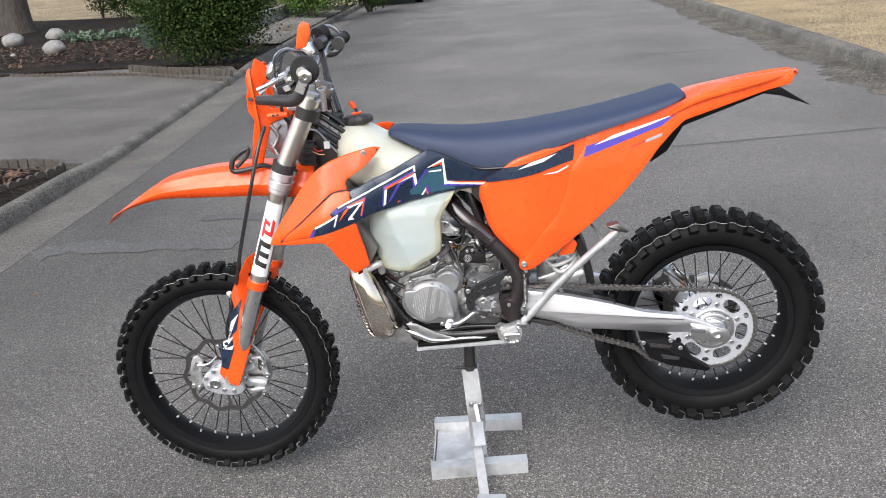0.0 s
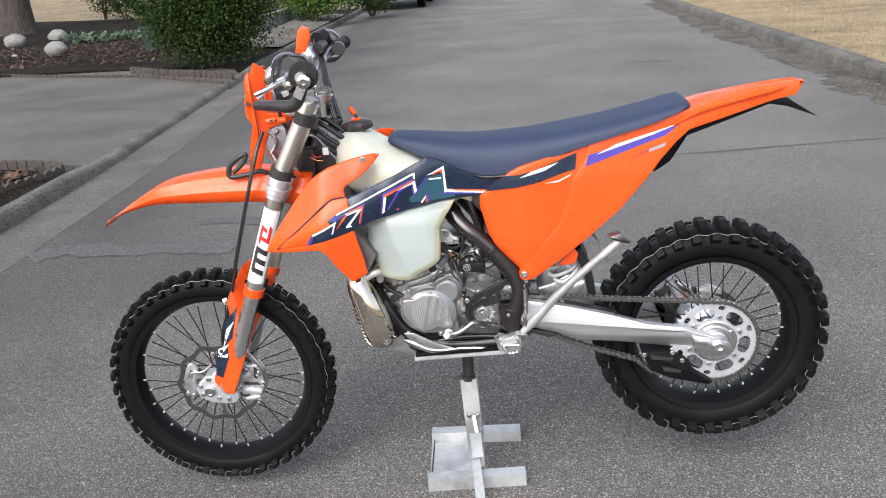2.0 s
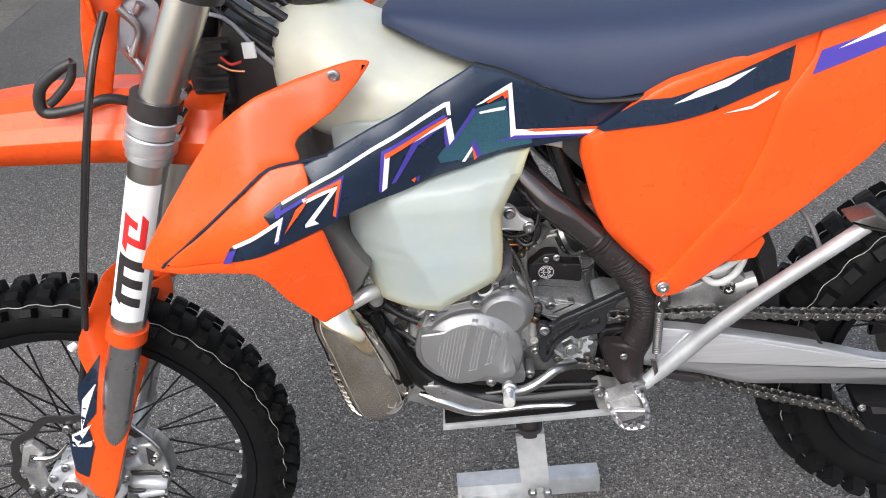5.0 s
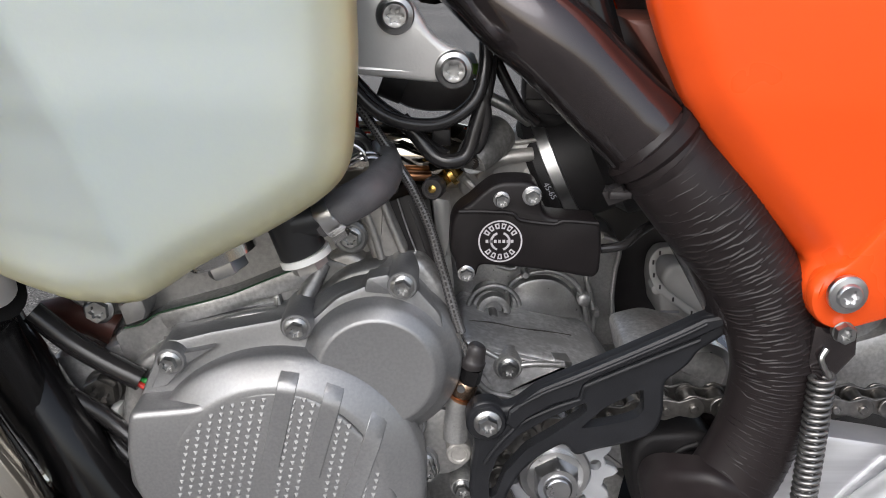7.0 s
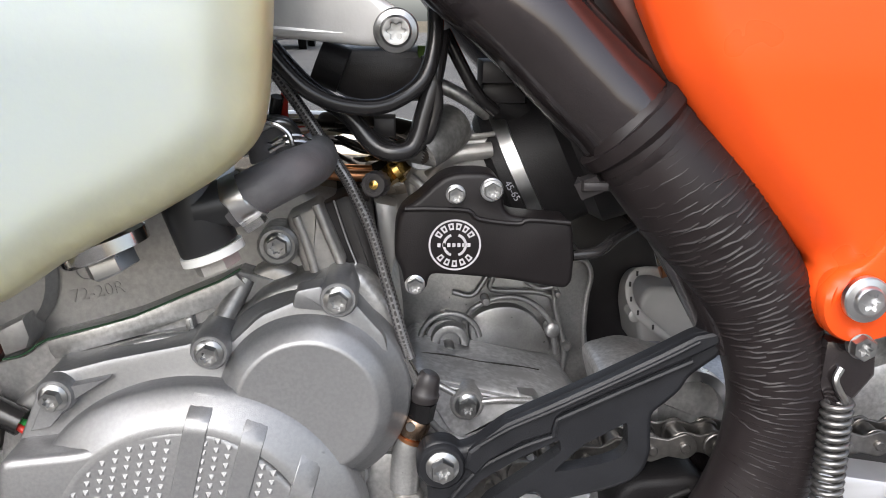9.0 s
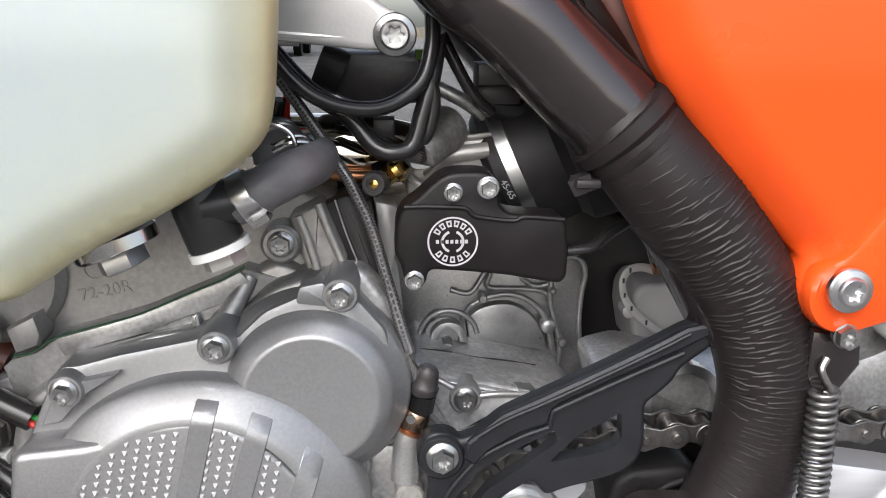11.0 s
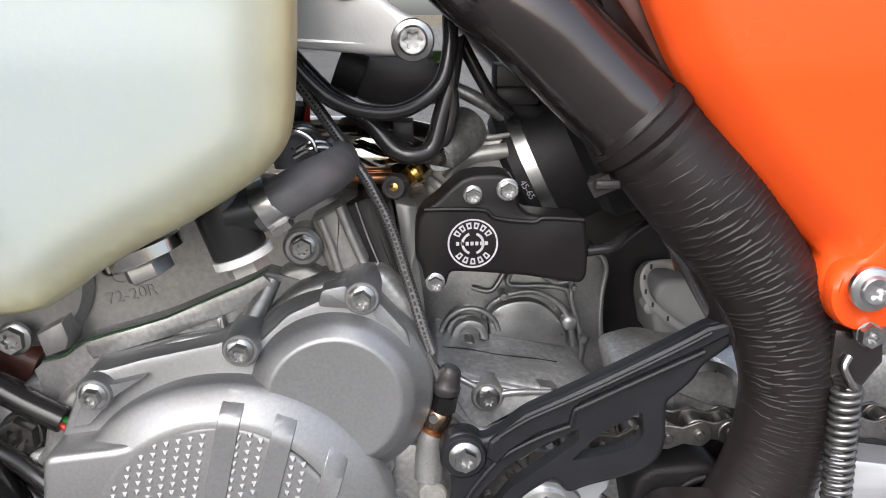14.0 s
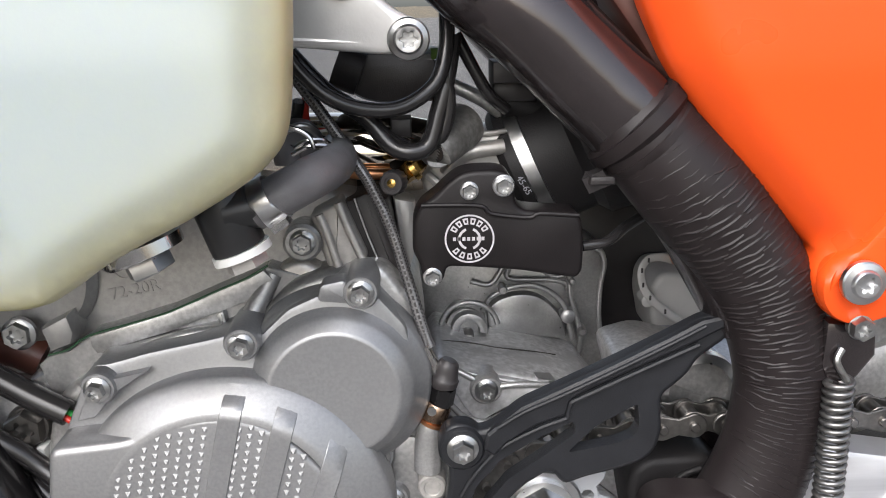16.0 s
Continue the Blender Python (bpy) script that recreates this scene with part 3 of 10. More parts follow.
high = [(0.0, -0.03), (0.015, 0.07), (0.035, 0.095), (0.06, 0.102), (0.09, 0.103), (0.115, 0.102), (0.13, 0.05)]
low = [(0.0, -0.03), (0.015, 0.02), (0.035, 0.04), (0.06, 0.052), (0.09, 0.056), (0.12, 0.058), (0.14, 0.03)]
kerb("kerb_1", [(left_edge(y), y, -1) for y in (-60, -20, -6, 0, 2.5, 3.4, 4.1, 4.9, 7, 9.2, 10.4, 11.2, 13, 16, 20, 30, 60)],
     [high] * 6 + [high, low, low, low, low] + [high] * 6, KERB, "low concrete kerb, dropped where the driveway meets the road")
kerb("kerb_2", [(right_edge(y), y, 1) for y in (-60, -20, -6, 0, 3, 5, 7, 9, 12, 16, 20, 30, 60)],
     [[(0.0, -0.03), (0.02, 0.11), (0.05, 0.148), (0.19, 0.153), (0.22, 0.08)]] * 13, KERB, "worn grey concrete kerb beside a dry lawn")
drive = sheet([(left_edge(4.6) - 0.105, 4.6), (left_edge(5.8) - 0.105, 5.8), (left_edge(7) - 0.105, 7), (left_edge(8.5) - 0.105, 8.5), (left_edge(10.4) - 0.105, 10.4), (-4.4, 11.6), (-6.4, 12.25), (-14, 12.9), (-30, 13.5),
               (-30, 3.2), (-9, 4.6), (-4.6, 5.0)], 0.0545, -0.06)
structure("driveway", drive, CONCRETE, "pale weathered concrete driveway with joints and stains", "driveway")
verge = Geo()
for i, (y0, y1) in enumerate(((-60, -20), (-20, -5), (-5, 3), (3, 6), (6, 9), (9, 12), (12, 16), (16, 22), (22, 60))):
    verge.add([(right_edge(y0) + 0.195, y0, 0.15), (right_edge(y0) + 0.55, y0, 0.145), (40, y0, 0.3), (40, y1, 0.3), (right_edge(y1) + 0.55, y1, 0.145), (right_edge(y1) + 0.195, y1, 0.15)],
              [(0, 1, 4, 5), (1, 2, 3, 4)])
structure("lawn", verge, LAWN, "sun-dried yellow lawn along the kerb", "lawn")
bed = Geo().add([(left_edge(11.2) - 0.12, 10.9, 0.07), (-4.6, 11.35, 0.09), (-6.4, 11.8, 0.09), (-14, 12.4, 0.1), (-30, 13.0, 0.1),
                 (-30, 34, 0.3), (-12.2, 23.8, 0.3), (-8.6, 22.8, 0.28), (left_edge(24) - 0.12, 24, 0.11), (left_edge(16) - 0.12, 16, 0.098)], [tuple(range(10))])
bed.add([(x, y, z) for x, y, z in bed.v[:5]] + [(x, y - 0.02, 0.0) for x, y, z in bed.v[:5]], [(k, k + 1, k + 6, k + 5) for k in range(4)])
structure("planting_bed", bed, MULCH, "dark bark mulch bed rising behind the driveway", "garden bed")
far_lawn = sheet([(-60, 50.5), (-30, 33.9), (-12.2, 23.7), (-8.8, 22.7), (-6.5, 40), (-60, 75)], 0.29, 0.0)
structure("lawn_far", far_lawn, LAWN, "straw-coloured dry lawn behind the planting bed", "lawn")
near_bed = sheet([(left_edge(2) - 0.11, -2), (left_edge(3.8) - 0.11, 3.85), (-3.75, 4.28), (-4.2, 4.45), (-5.5, 4.4), (-9, 4.0), (-20, 2.5), (-20, -2)], 0.1, 0.0)
structure("verge_bed", near_bed, MULCH, "small bark mulch bed with red-brown chips beside the kerb", "garden bed")
verge_left = sheet([(left_edge(-2) - 0.11, -2), (-20, -2), (-30, -60), (left_edge(-60) - 0.11, -60)], 0.1, 0.0)
structure("lawn_near", verge_left, LAWN, "dry lawn beside the street behind the verge bed", "lawn")

# tar seams and worn lines on the asphalt
def seam(name, pts, w, label, z=0.004, seed=1, material=None):
    rnd = random.Random(seed)
    line = catmull([(x, y, z) for x, y in pts], 10)
    g = Geo()
    for i, p in enumerate(line):
        t = (line[min(i + 1, len(line) - 1)] - line[max(i - 1, 0)]).normalized()
        s = Vector((-t.y, t.x, 0)) * w * rnd.uniform(0.35, 0.65)
        g.v += [tuple(p + s), tuple(p - s)]
    g.f = [(2 * i, 2 * i + 1, 2 * i + 3, 2 * i + 2) for i in range(len(line) - 1)]
    return structure(name, g, material or TAR, label, "tar seam")


seam("seam_1", [(-2.7705, 2.3057), (-2.5902, 2.4529), (-2.2662, 2.3808), (-1.9488, 2.3928), (-1.5157, 2.3646)], 0.2, "dark worn patch of tar across the asphalt", seed=2)
seam("seam_2", [(1.1631, 4.1353), (1.6342, 4.1573), (2.2007, 4.2302), (3.023, 4.3297)], 0.035, "thin dark tar seam across the asphalt", seed=3)
seam("seam_3", [(-2.866, 13.2666), (-1.8968, 13.7229), (-0.3721, 14.8995), (1.652, 15.6779)], 0.07, "dark tar seam across the far asphalt", seed=4)
seam("seam_4", [(1.7441, 9.5489), (2.2382, 9.3828), (2.8514, 9.4467)], 0.05, "thin dark tar seam across the far asphalt", seed=5)
seam("seam_5", [(-0.7274, 18.4546), (1.0048, 19.1471), (3.1318, 16.5835)], 0.06, "dark tar seam across the far asphalt", seed=6)
seam("seam_6", [(-1.9129, 2.923), (-1.6829, 2.9304), (-1.477, 2.8796)], 0.15, "short dark stain on the asphalt", seed=7)
seam("seam_7", [(right_edge(y) - 0.16 - 0.1 * math.sin(3.1 * y), y) for y in (3, 3.7, 4.5, 5.2, 6, 6.7, 7.5, 8.2, 9, 10, 11, 13, 16, 20)], 0.5, "brown silt and grit lying along the kerb", seed=11, material=SILT)
seam("joint_1", [(-4.1, 7.6), (-7, 8.3), (-12, 9.3)], 0.02, "narrow joint across the driveway concrete", 0.066, 8)
seam("joint_2", [(-4.02, 6.3), (-3.8, 6.4), (-3.4, 6.45)], 0.02, "narrow joint across the kerb", 0.066, 9)


# ---- the motorcycle ----
bike = thing("motorcycle", "orange and navy two-stroke enduro motorcycle raised on a silver stand", "motorcycle")
FRONT = Vector((-0.765, -0.06, 0.38))
REAR = Vector((0.735, 0, 0.458))


def tyre_geo(rim_r, out_r, w, knobs, knob_h, rows):
    """A knobbly tyre about the y axis: a round carcass and rows of blocks; rows: (angle across, length, width, phase)."""
    mid, a, b = (rim_r + out_r - knob_h) / 2, (out_r - knob_h - rim_r) / 2, w / 2
    prof = []
    for k in range(20):
        t = 2 * math.pi * k / 20
        ex = 0.82
        c, s = math.cos(t), math.sin(t)
        prof.append((mid + a * math.copysign(abs(c) ** ex, c), b * math.copysign(abs(s) ** 0.9, s)))
    g = ring(prof, axis=(0, 1, 0), n=96)
    blocks = []
    for across, ln, wd, phase in rows:
        for k in range(1):
            t = 0.0
            ca, sa = math.cos(across), math.sin(across)
            r0, y0 = mid + a * abs(ca) ** 0.82, b * math.copysign(abs(sa) ** 0.9, sa)
            nr, ny = Vector((math.cos(t) * ca, math.sin(across), math.sin(t) * ca)), None
            up = Vector((math.cos(t) * ca * b, sa * a, math.sin(t) * ca * b)).normalized()
            along = Vector((-math.sin(t), 0, math.cos(t)))
            side = up.cross(along).normalized()
            p = Vector((math.cos(t) * r0, y0, math.sin(t) * r0))
            v = []
            for hh, k2 in ((-0.004, 1.12), (knob_h * 0.85, 1.0), (knob_h, 0.86)):
                for i, j in ((-1, -1), (1, -1), (1, 1), (-1, 1)):
                    v.append(p + up * hh + along * (i * ln / 2 * k2) + side * (j * wd / 2 * k2))
            blocks.append((Geo().add(v, [(0, 1, 5, 4), (1, 2, 6, 5), (2, 3, 7, 6), (3, 0, 4, 7), (4, 5, 9, 8), (5, 6, 10, 9), (6, 7, 11, 10), (7, 4, 8, 11), (8, 9, 10, 11)]), phase))
    return g, blocks


def wheel(name, centre, turn, rim_r, out_r, w, knobs, knob_h, rows, hub_r, hub_w, label):
    hub_prof = [(0.012, -hub_w / 2 - 0.02), (0.024, -hub_w / 2 - 0.012), (hub_r, -hub_w / 2), (hub_r, -hub_w / 2 + 0.006), (hub_r * 0.62, -hub_w / 2 + 0.02),
                (hub_r * 0.55, 0), (hub_r * 0.62, hub_w / 2 - 0.02), (hub_r, hub_w / 2 - 0.006), (hub_r, hub_w / 2), (0.024, hub_w / 2 + 0.012), (0.012, hub_w / 2 + 0.02)]
    wh = part(name, lathe(hub_prof, axis=(0, 1, 0), n=40), ALU, bike, label)
    wh.matrix_basis = pose(*centre, 0, 0, turn)
    carcass, blocks = tyre_geo(rim_r, out_r, w, knobs, knob_h, rows)
    part("tyre", carcass, RUBBER, wh, "black knobbly off-road tyre")
    for geo, phase in blocks:
        me = geo.mesh("tread_block")
        me.materials.append(RUBBER)
        for k in range(knobs):
            tb_ = new("tread_block", me)
            tb_.parent = wh
            tb_.matrix_basis = pose(0, 0, 0, 0, 360 * (k + phase) / knobs, 0)
    mid_r, half = (rim_r + out_r - knob_h) / 2, (out_r - knob_h - rim_r) / 2
    for s in (-1, 1):
        line = []
        for k in range(181):
            t, across = 2 * math.pi * k / 180, 0.82 + 0.05 * math.sin(k * knobs * math.pi / 90)
            r0, up_ = mid_r + half * math.cos(across) ** 0.82, 0.0035 + 0.003 * math.cos(k * knobs * math.pi / 90)
            line.append((math.cos(t) * (r0 + up_), s * (w / 2 * math.sin(across) ** 0.9 + up_ * 0.7), math.sin(t) * (r0 + up_)))
        part("marking_line", tube(line, 0.0007, 5, 1, False), LINE_WHITE, wh, "thin white marking line of a new tyre")
    rw = w * 0.42
    part("rim", ring([(rim_r - 0.012, -rw * 0.5), (rim_r - 0.004, -rw), (rim_r + 0.013, -rw * 1.08), (rim_r + 0.013, -rw * 0.96), (rim_r + 0.002, -rw * 0.8),
                      (rim_r - 0.004, -rw * 0.4), (rim_r - 0.004, rw * 0.4), (rim_r + 0.002, rw * 0.8), (rim_r + 0.013, rw * 0.96),
                      (rim_r + 0.013, rw * 1.08), (rim_r - 0.004, rw), (rim_r - 0.012, rw * 0.5), (rim_r - 0.017, 0)], axis=(0, 1, 0), n=96), RIM_BLACK, wh, "black anodised rim")
    ln = Vector((rim_r - 0.014, 0, 0)) - Vector((hub_r, 0, 0))
    for k in range(36):
        s = 1 if k % 2 else -1
        t = 2 * math.pi * k / 36
        d = (0.55 if (k // 2) % 2 else -0.55)
        a = Vector((math.cos(t + d) * (hub_r - 0.004), s * (hub_w / 2 - 0.004), math.sin(t + d) * (hub_r - 0.004)))
        b = Vector((math.cos(t) * (rim_r - 0.012), s * 0.008, math.sin(t) * (rim_r - 0.012)))
        part("spoke", tube([a, b], 0.0019, 6, 1), SPOKE, wh)
        e = (a - b).normalized()
        part("spoke_nipple", tube([b - e * 0.004, b + e * 0.012], 0.0031, 6, 1), NIPPLE, wh)
    return wh


front_wheel = wheel("front_wheel", FRONT, 2, 0.27, 0.355, 0.088, 44, 0.017,
                    [(0.0, 0.018, 0.016, 0.5), (0.5, 0.021, 0.018, 0.5), (-0.5, 0.021, 0.018, 0.5), (1.1, 0.019, 0.014, 0.0), (-1.1, 0.019, 0.014, 0.0)], 0.03, 0.075,
                    "front wheel with silver hub and black spokes")
wheel("rear_wheel", REAR, 0, 0.234, 0.348, 0.122, 36, 0.0235,
                   [(0.0, 0.023, 0.03, 0.5), (0.48, 0.027, 0.027, 0.5), (-0.48, 0.027, 0.027, 0.5), (1.12, 0.026, 0.02, 0.0), (-1.12, 0.026, 0.02, 0.0)], 0.05, 0.085,
                   "rear wheel with silver hub and black spokes")

# brake disc of the front wheel
def wave_disc(r, hole, y, n=120, waves=10):
    return ring([(r, -0.0017), (r, 0.0017), (hole, 0.0017), (hole, -0.0017)], (0, y, 0), (0, 1, 0), n,
                lambda k, a: 1 + (0.035 if k < 2 else 0.05) * math.cos(waves * a))


part("brake_disc", wave_disc(0.127, 0.112, -0.052), DISC, front_wheel, "wavy steel brake disc")
part("disc_carrier", ring([(0.05, -0.003), (0.05, 0.003), (0.04, 0.003), (0.04, -0.003)], (0, -0.047, 0), (0, 1, 0), 60, lambda k, a: 1 + 0.05 * math.cos(6 * a)), SPROCKET, front_wheel, "silver disc carrier")
part("hub_cover", lathe([(0.04, -0.01), (0.04, 0.004), (0.034, 0.01), (0.02, 0.014), (0.0005, 0.014)], (0, -0.04, 0), (0, -1, 0), 40), SPROCKET, front_wheel, "bright hub end")
for k in range(6):
    t = k * math.pi / 3 + 0.3
    part("disc_arm", bar((0.03 * math.cos(t), -0.046, 0.03 * math.sin(t)), (0.108 * math.cos(t + 0.25), -0.05, 0.108 * math.sin(t + 0.25)), 0.007, 0.004), DISC, front_wheel)

# ---- fork, steering and handlebar ----
for s in (-1, 1):
    y = -0.15 if s < 0 else 0.04
    top, clamp, low_end, axle = [Vector((p[0], y, p[1])) for p in [(-0.3664, 1.2319), (-0.4768, 1.0222), (-0.5986, 0.6953), (-0.7141, 0.3954)]]
    leg = part("fork_outer_tube", tube([top, clamp.lerp(top, 0.1), clamp, clamp.lerp(low_end, 0.05), clamp.lerp(low_end, 0.22), clamp.lerp(low_end, 0.3), low_end],
                                       [0.0275, 0.0275, 0.0275, 0.0275, 0.0265, 0.0255, 0.0255], 28, 4), FORK, bike, "bronze-silver anodised fork tube")
    d = (low_end - clamp).normalized()
    part("dust_seal", tube([low_end - d * 0.012, low_end + d * 0.012], 0.03, 28, 1), ORANGE_METAL, leg, "orange dust seal")
    part("stanchion", tube([low_end, axle + d * 0.02], 0.024, 24, 2), ALU, leg, "polished fork stanchion")
    part("fork_cap", tube([top - d * 0.012, top], 0.021, 6, 1), ALU, leg)
    part("lower_clamp", tube([clamp - d * 0.034, clamp - d * 0.008], 0.0335, 28, 1), BLACK, leg, "black triple clamp band")
    part("upper_clamp", tube([top + d * 0.03, top + d * 0.062], 0.034, 28, 1), BLACK, leg, "black triple clamp band")
    part("axle_lug", tube([axle + Vector((0, -0.11 * s, 0)), axle + Vector((0, 0.022 * s, 0))], 0.026, 24, 1), ALU_CAST, leg, "cast fork foot")
    for q, rr, hh in ((clamp + d * 0.004, 0.0345, 0.012), (clamp + d * 0.03, 0.0345, 0.012), (clamp + d * 0.049, 0.0305, 0.007)):
        part("clamp_ring", tube([q - d * hh, q - d * (hh - 0.002), q + d * (hh - 0.002), q + d * hh], [rr - 0.002, rr, rr, rr - 0.002], 28, 1), ALU_BRUSHED, leg, "silver clamp ring")
    for q in (clamp - d * 0.03, clamp + d * 0.004, clamp + d * 0.03):
        part("clamp_bolt", tube([q + Vector((0.038, -0.012, 0.006)), q + Vector((0.038, 0.014, 0.006))], 0.006, 12, 1), CHROME, leg)
part("triple_clamp", plate(rounded([(-0.515, 0.985), (-0.44, 0.975), (-0.425, 1.01), (-0.5, 1.022)], 0.01), -0.075, 0.075, 0.006), BLACK, bike, "black lower triple clamp")
part("top_clamp", plate(rounded([(-0.46, 1.19), (-0.385, 1.178), (-0.37, 1.2), (-0.445, 1.215)], 0.01), -0.09, 0.09, 0.006), ALU_CAST, bike, "machined upper triple clamp")

guard_l = panel([(-0.6789, 0.6802), (-0.6456, 0.7496), (-0.6239, 0.759), (-0.6171, 0.7269), (-0.6115, 0.6981), (-0.5807, 0.6894), (-0.5788, 0.657), (-0.6214, 0.5681), (-0.6759, 0.4202), (-0.6972, 0.3748), (-0.7403, 0.3825), (-0.7608, 0.4086), (-0.7486, 0.4388), (-0.6983, 0.531), (-0.6771, 0.6076), (-0.6842, 0.6588)],
                lambda x, z: -0.184 + 6 * (x + 0.715 + 0.25 * (z - 0.5)) ** 2, 0.003, 0.002, 0.015)
fork_guard = part("fork_guard", guard_l, ORANGE, bike, "orange fork guard with navy and white graphics")
for outline, m in (([(-0.726, 0.5211), (-0.6928, 0.5326), (-0.6933, 0.497), (-0.7215, 0.4318), (-0.7434, 0.4386)], NAVY), ([(-0.6925, 0.6084), (-0.6594, 0.6431), (-0.6786, 0.5561), (-0.7011, 0.5349)], NAVY),
                   ([(-0.6909, 0.5863), (-0.6669, 0.6071), (-0.6738, 0.5964), (-0.7058, 0.5276)], WHITE_FILM), ([(-0.7196, 0.5283), (-0.6881, 0.5398), (-0.7164, 0.5056), (-0.6909, 0.5119), (-0.6982, 0.4991), (-0.7254, 0.5042)], WHITE_FILM)):
    part("graphic", panel(outline, lambda x, z: -0.184 + 6 * (x + 0.715 + 0.25 * (z - 0.5)) ** 2, 0, 0, 0.015, 0.001, 0.0012), m, fork_guard)
part("fork_guard", panel([(-0.70, 0.66), (-0.66, 0.62), (-0.7, 0.37), (-0.74, 0.33), (-0.76, 0.36), (-0.73, 0.6)], lambda x, z: 0.07, 0.003, 0.002), ORANGE, bike, "orange fork guard")
# fork sticker: white field with black and red marks
fork_top, fork_low = Vector((-0.4768, -0.15, 1.0222)), Vector((-0.5986, -0.15, 0.6953))


def wrap(a0, a1, s0, s1, r=0.0262, steps=8, skew=0.0):
    """A film round the fork tube between two angles (degrees) and two fractions of its length."""
    ax = (fork_low - fork_top)
    t = ax.normalized()
    u = Vector((0, -1, 0))
    u = (u - t * u.dot(t)).normalized()
    w = t.cross(u)
    g = Geo()
    for k in range(steps + 1):
        a = radians(a0 + (a1 - a0) * k / steps)
        sk = skew * k / steps
        for s in (s0, s1):
            g.v.append(tuple(fork_top + ax * (s + sk) + (u * math.cos(a) + w * math.sin(a)) * r))
    g.f = [(2 * i, 2 * i + 1, 2 * i + 3, 2 * i + 2) for i in range(steps)]
    return g


sticker = part("fork_sticker", wrap(-62, 66, 0.24, 0.9), WHITE_FILM, bike, "white sticker with black and red plain marks")
for a0, a1, s0, s1, m in ((-40, 45, 0.6, 0.645, BLACK), (-40, 45, 0.69, 0.735, BLACK), (-40, 45, 0.78, 0.825, BLACK), (20, 45, 0.6, 0.82, BLACK),
                          (-35, 40, 0.5, 0.535, RED_FILM), (-35, -15, 0.4, 0.52, RED_FILM), (-5, 40, 0.41, 0.445, RED_FILM), (20, 40, 0.41, 0.56, RED_FILM)):
    part("mark", wrap(a0, a1, s0, s1, 0.0265, 8, -0.03), m, sticker)

# front mudguard
fen = []
for (x, zt), (xb, zb), w in zip([(-1.0468, 0.888), (-0.9799, 0.9359), (-0.865, 1.0028), (-0.7651, 1.0277), (-0.6516, 1.0395), (-0.5324, 1.0405), (-0.4, 1.022)], [(-1.0125, 0.9048), (-0.9292, 0.9313), (-0.8255, 0.963), (-0.7444, 0.9616), (-0.6436, 0.9589), (-0.527, 0.9553), (-0.3963, 0.9389)],
                                (0.03, 0.085, 0.086, 0.076, 0.077, 0.08, 0.08)):
    z1 = min(zb, zt - 0.004)
    h = zt - z1
    half = [(1.0, 0.0), (1.03, 0.4), (0.9, 0.62), (0.84, 0.58), (0.72, 0.86), (0.34, 1.0)]
    fen.append([(x, -w * a - 0.05, z1 + h * b) for a, b in half] + [(x, -0.05, zt - 0.002)] + [(x, w * a - 0.05, z1 + h * b) for a, b in reversed(half)])
fen_geo = skin(fen, 5, 1)
fender = part("front_mudguard", fen_geo, ORANGE, bike, "long orange front mudguard with creased sides", 16)
so = fender.modifiers.new("thickness", "SOLIDIFY")
so.thickness = 0.004

# headlight mask
mask = part("headlight_mask", panel([(-0.563, 1.2382), (-0.5492, 1.2847), (-0.531, 1.3395), (-0.5097, 1.321), (-0.4982, 1.2905), (-0.5074, 1.2724), (-0.5263, 1.2547), (-0.5264, 1.2325), (-0.5095, 1.193), (-0.4594, 1.1896), (-0.4512, 1.1666), (-0.5124, 1.1512), (-0.5319, 1.0868), (-0.5513, 1.0246), (-0.579, 1.0297), (-0.5609, 1.125), (-0.5512, 1.1667), (-0.5646, 1.1967)],
                                    lambda x, z: -0.1 + 0.7 * max(0, x + 0.56), 0.004, 0.003, 0.02), ORANGE, bike, "orange headlight mask")
part("mask_side", panel([(-0.456, 1.3353), (-0.442, 1.4), (-0.4263, 1.4151), (-0.407, 1.4072), (-0.4058, 1.3778), (-0.4245, 1.3396)], lambda x, z: 0.11, 0.006, 0.003), ORANGE, bike, "orange far side of the headlight mask")
msk = []
for x, w, z0, z1 in ((-0.575, 0.085, 1.19, 1.285), (-0.565, 0.098, 1.15, 1.3), (-0.555, 0.102, 1.13, 1.305)):
    msk.append([(x + 0.02, -w, z0), (x + 0.01, -w * 0.9, z1), (x, 0, z1 - 0.02), (x + 0.01, w * 0.9, z1), (x + 0.02, w, z0)])
mask_front = part("mask_front", skin(msk, 3, 4), ORANGE, mask, "orange front face of the mask")
mask_front.modifiers.new("thickness", "SOLIDIFY").thickness = 0.004

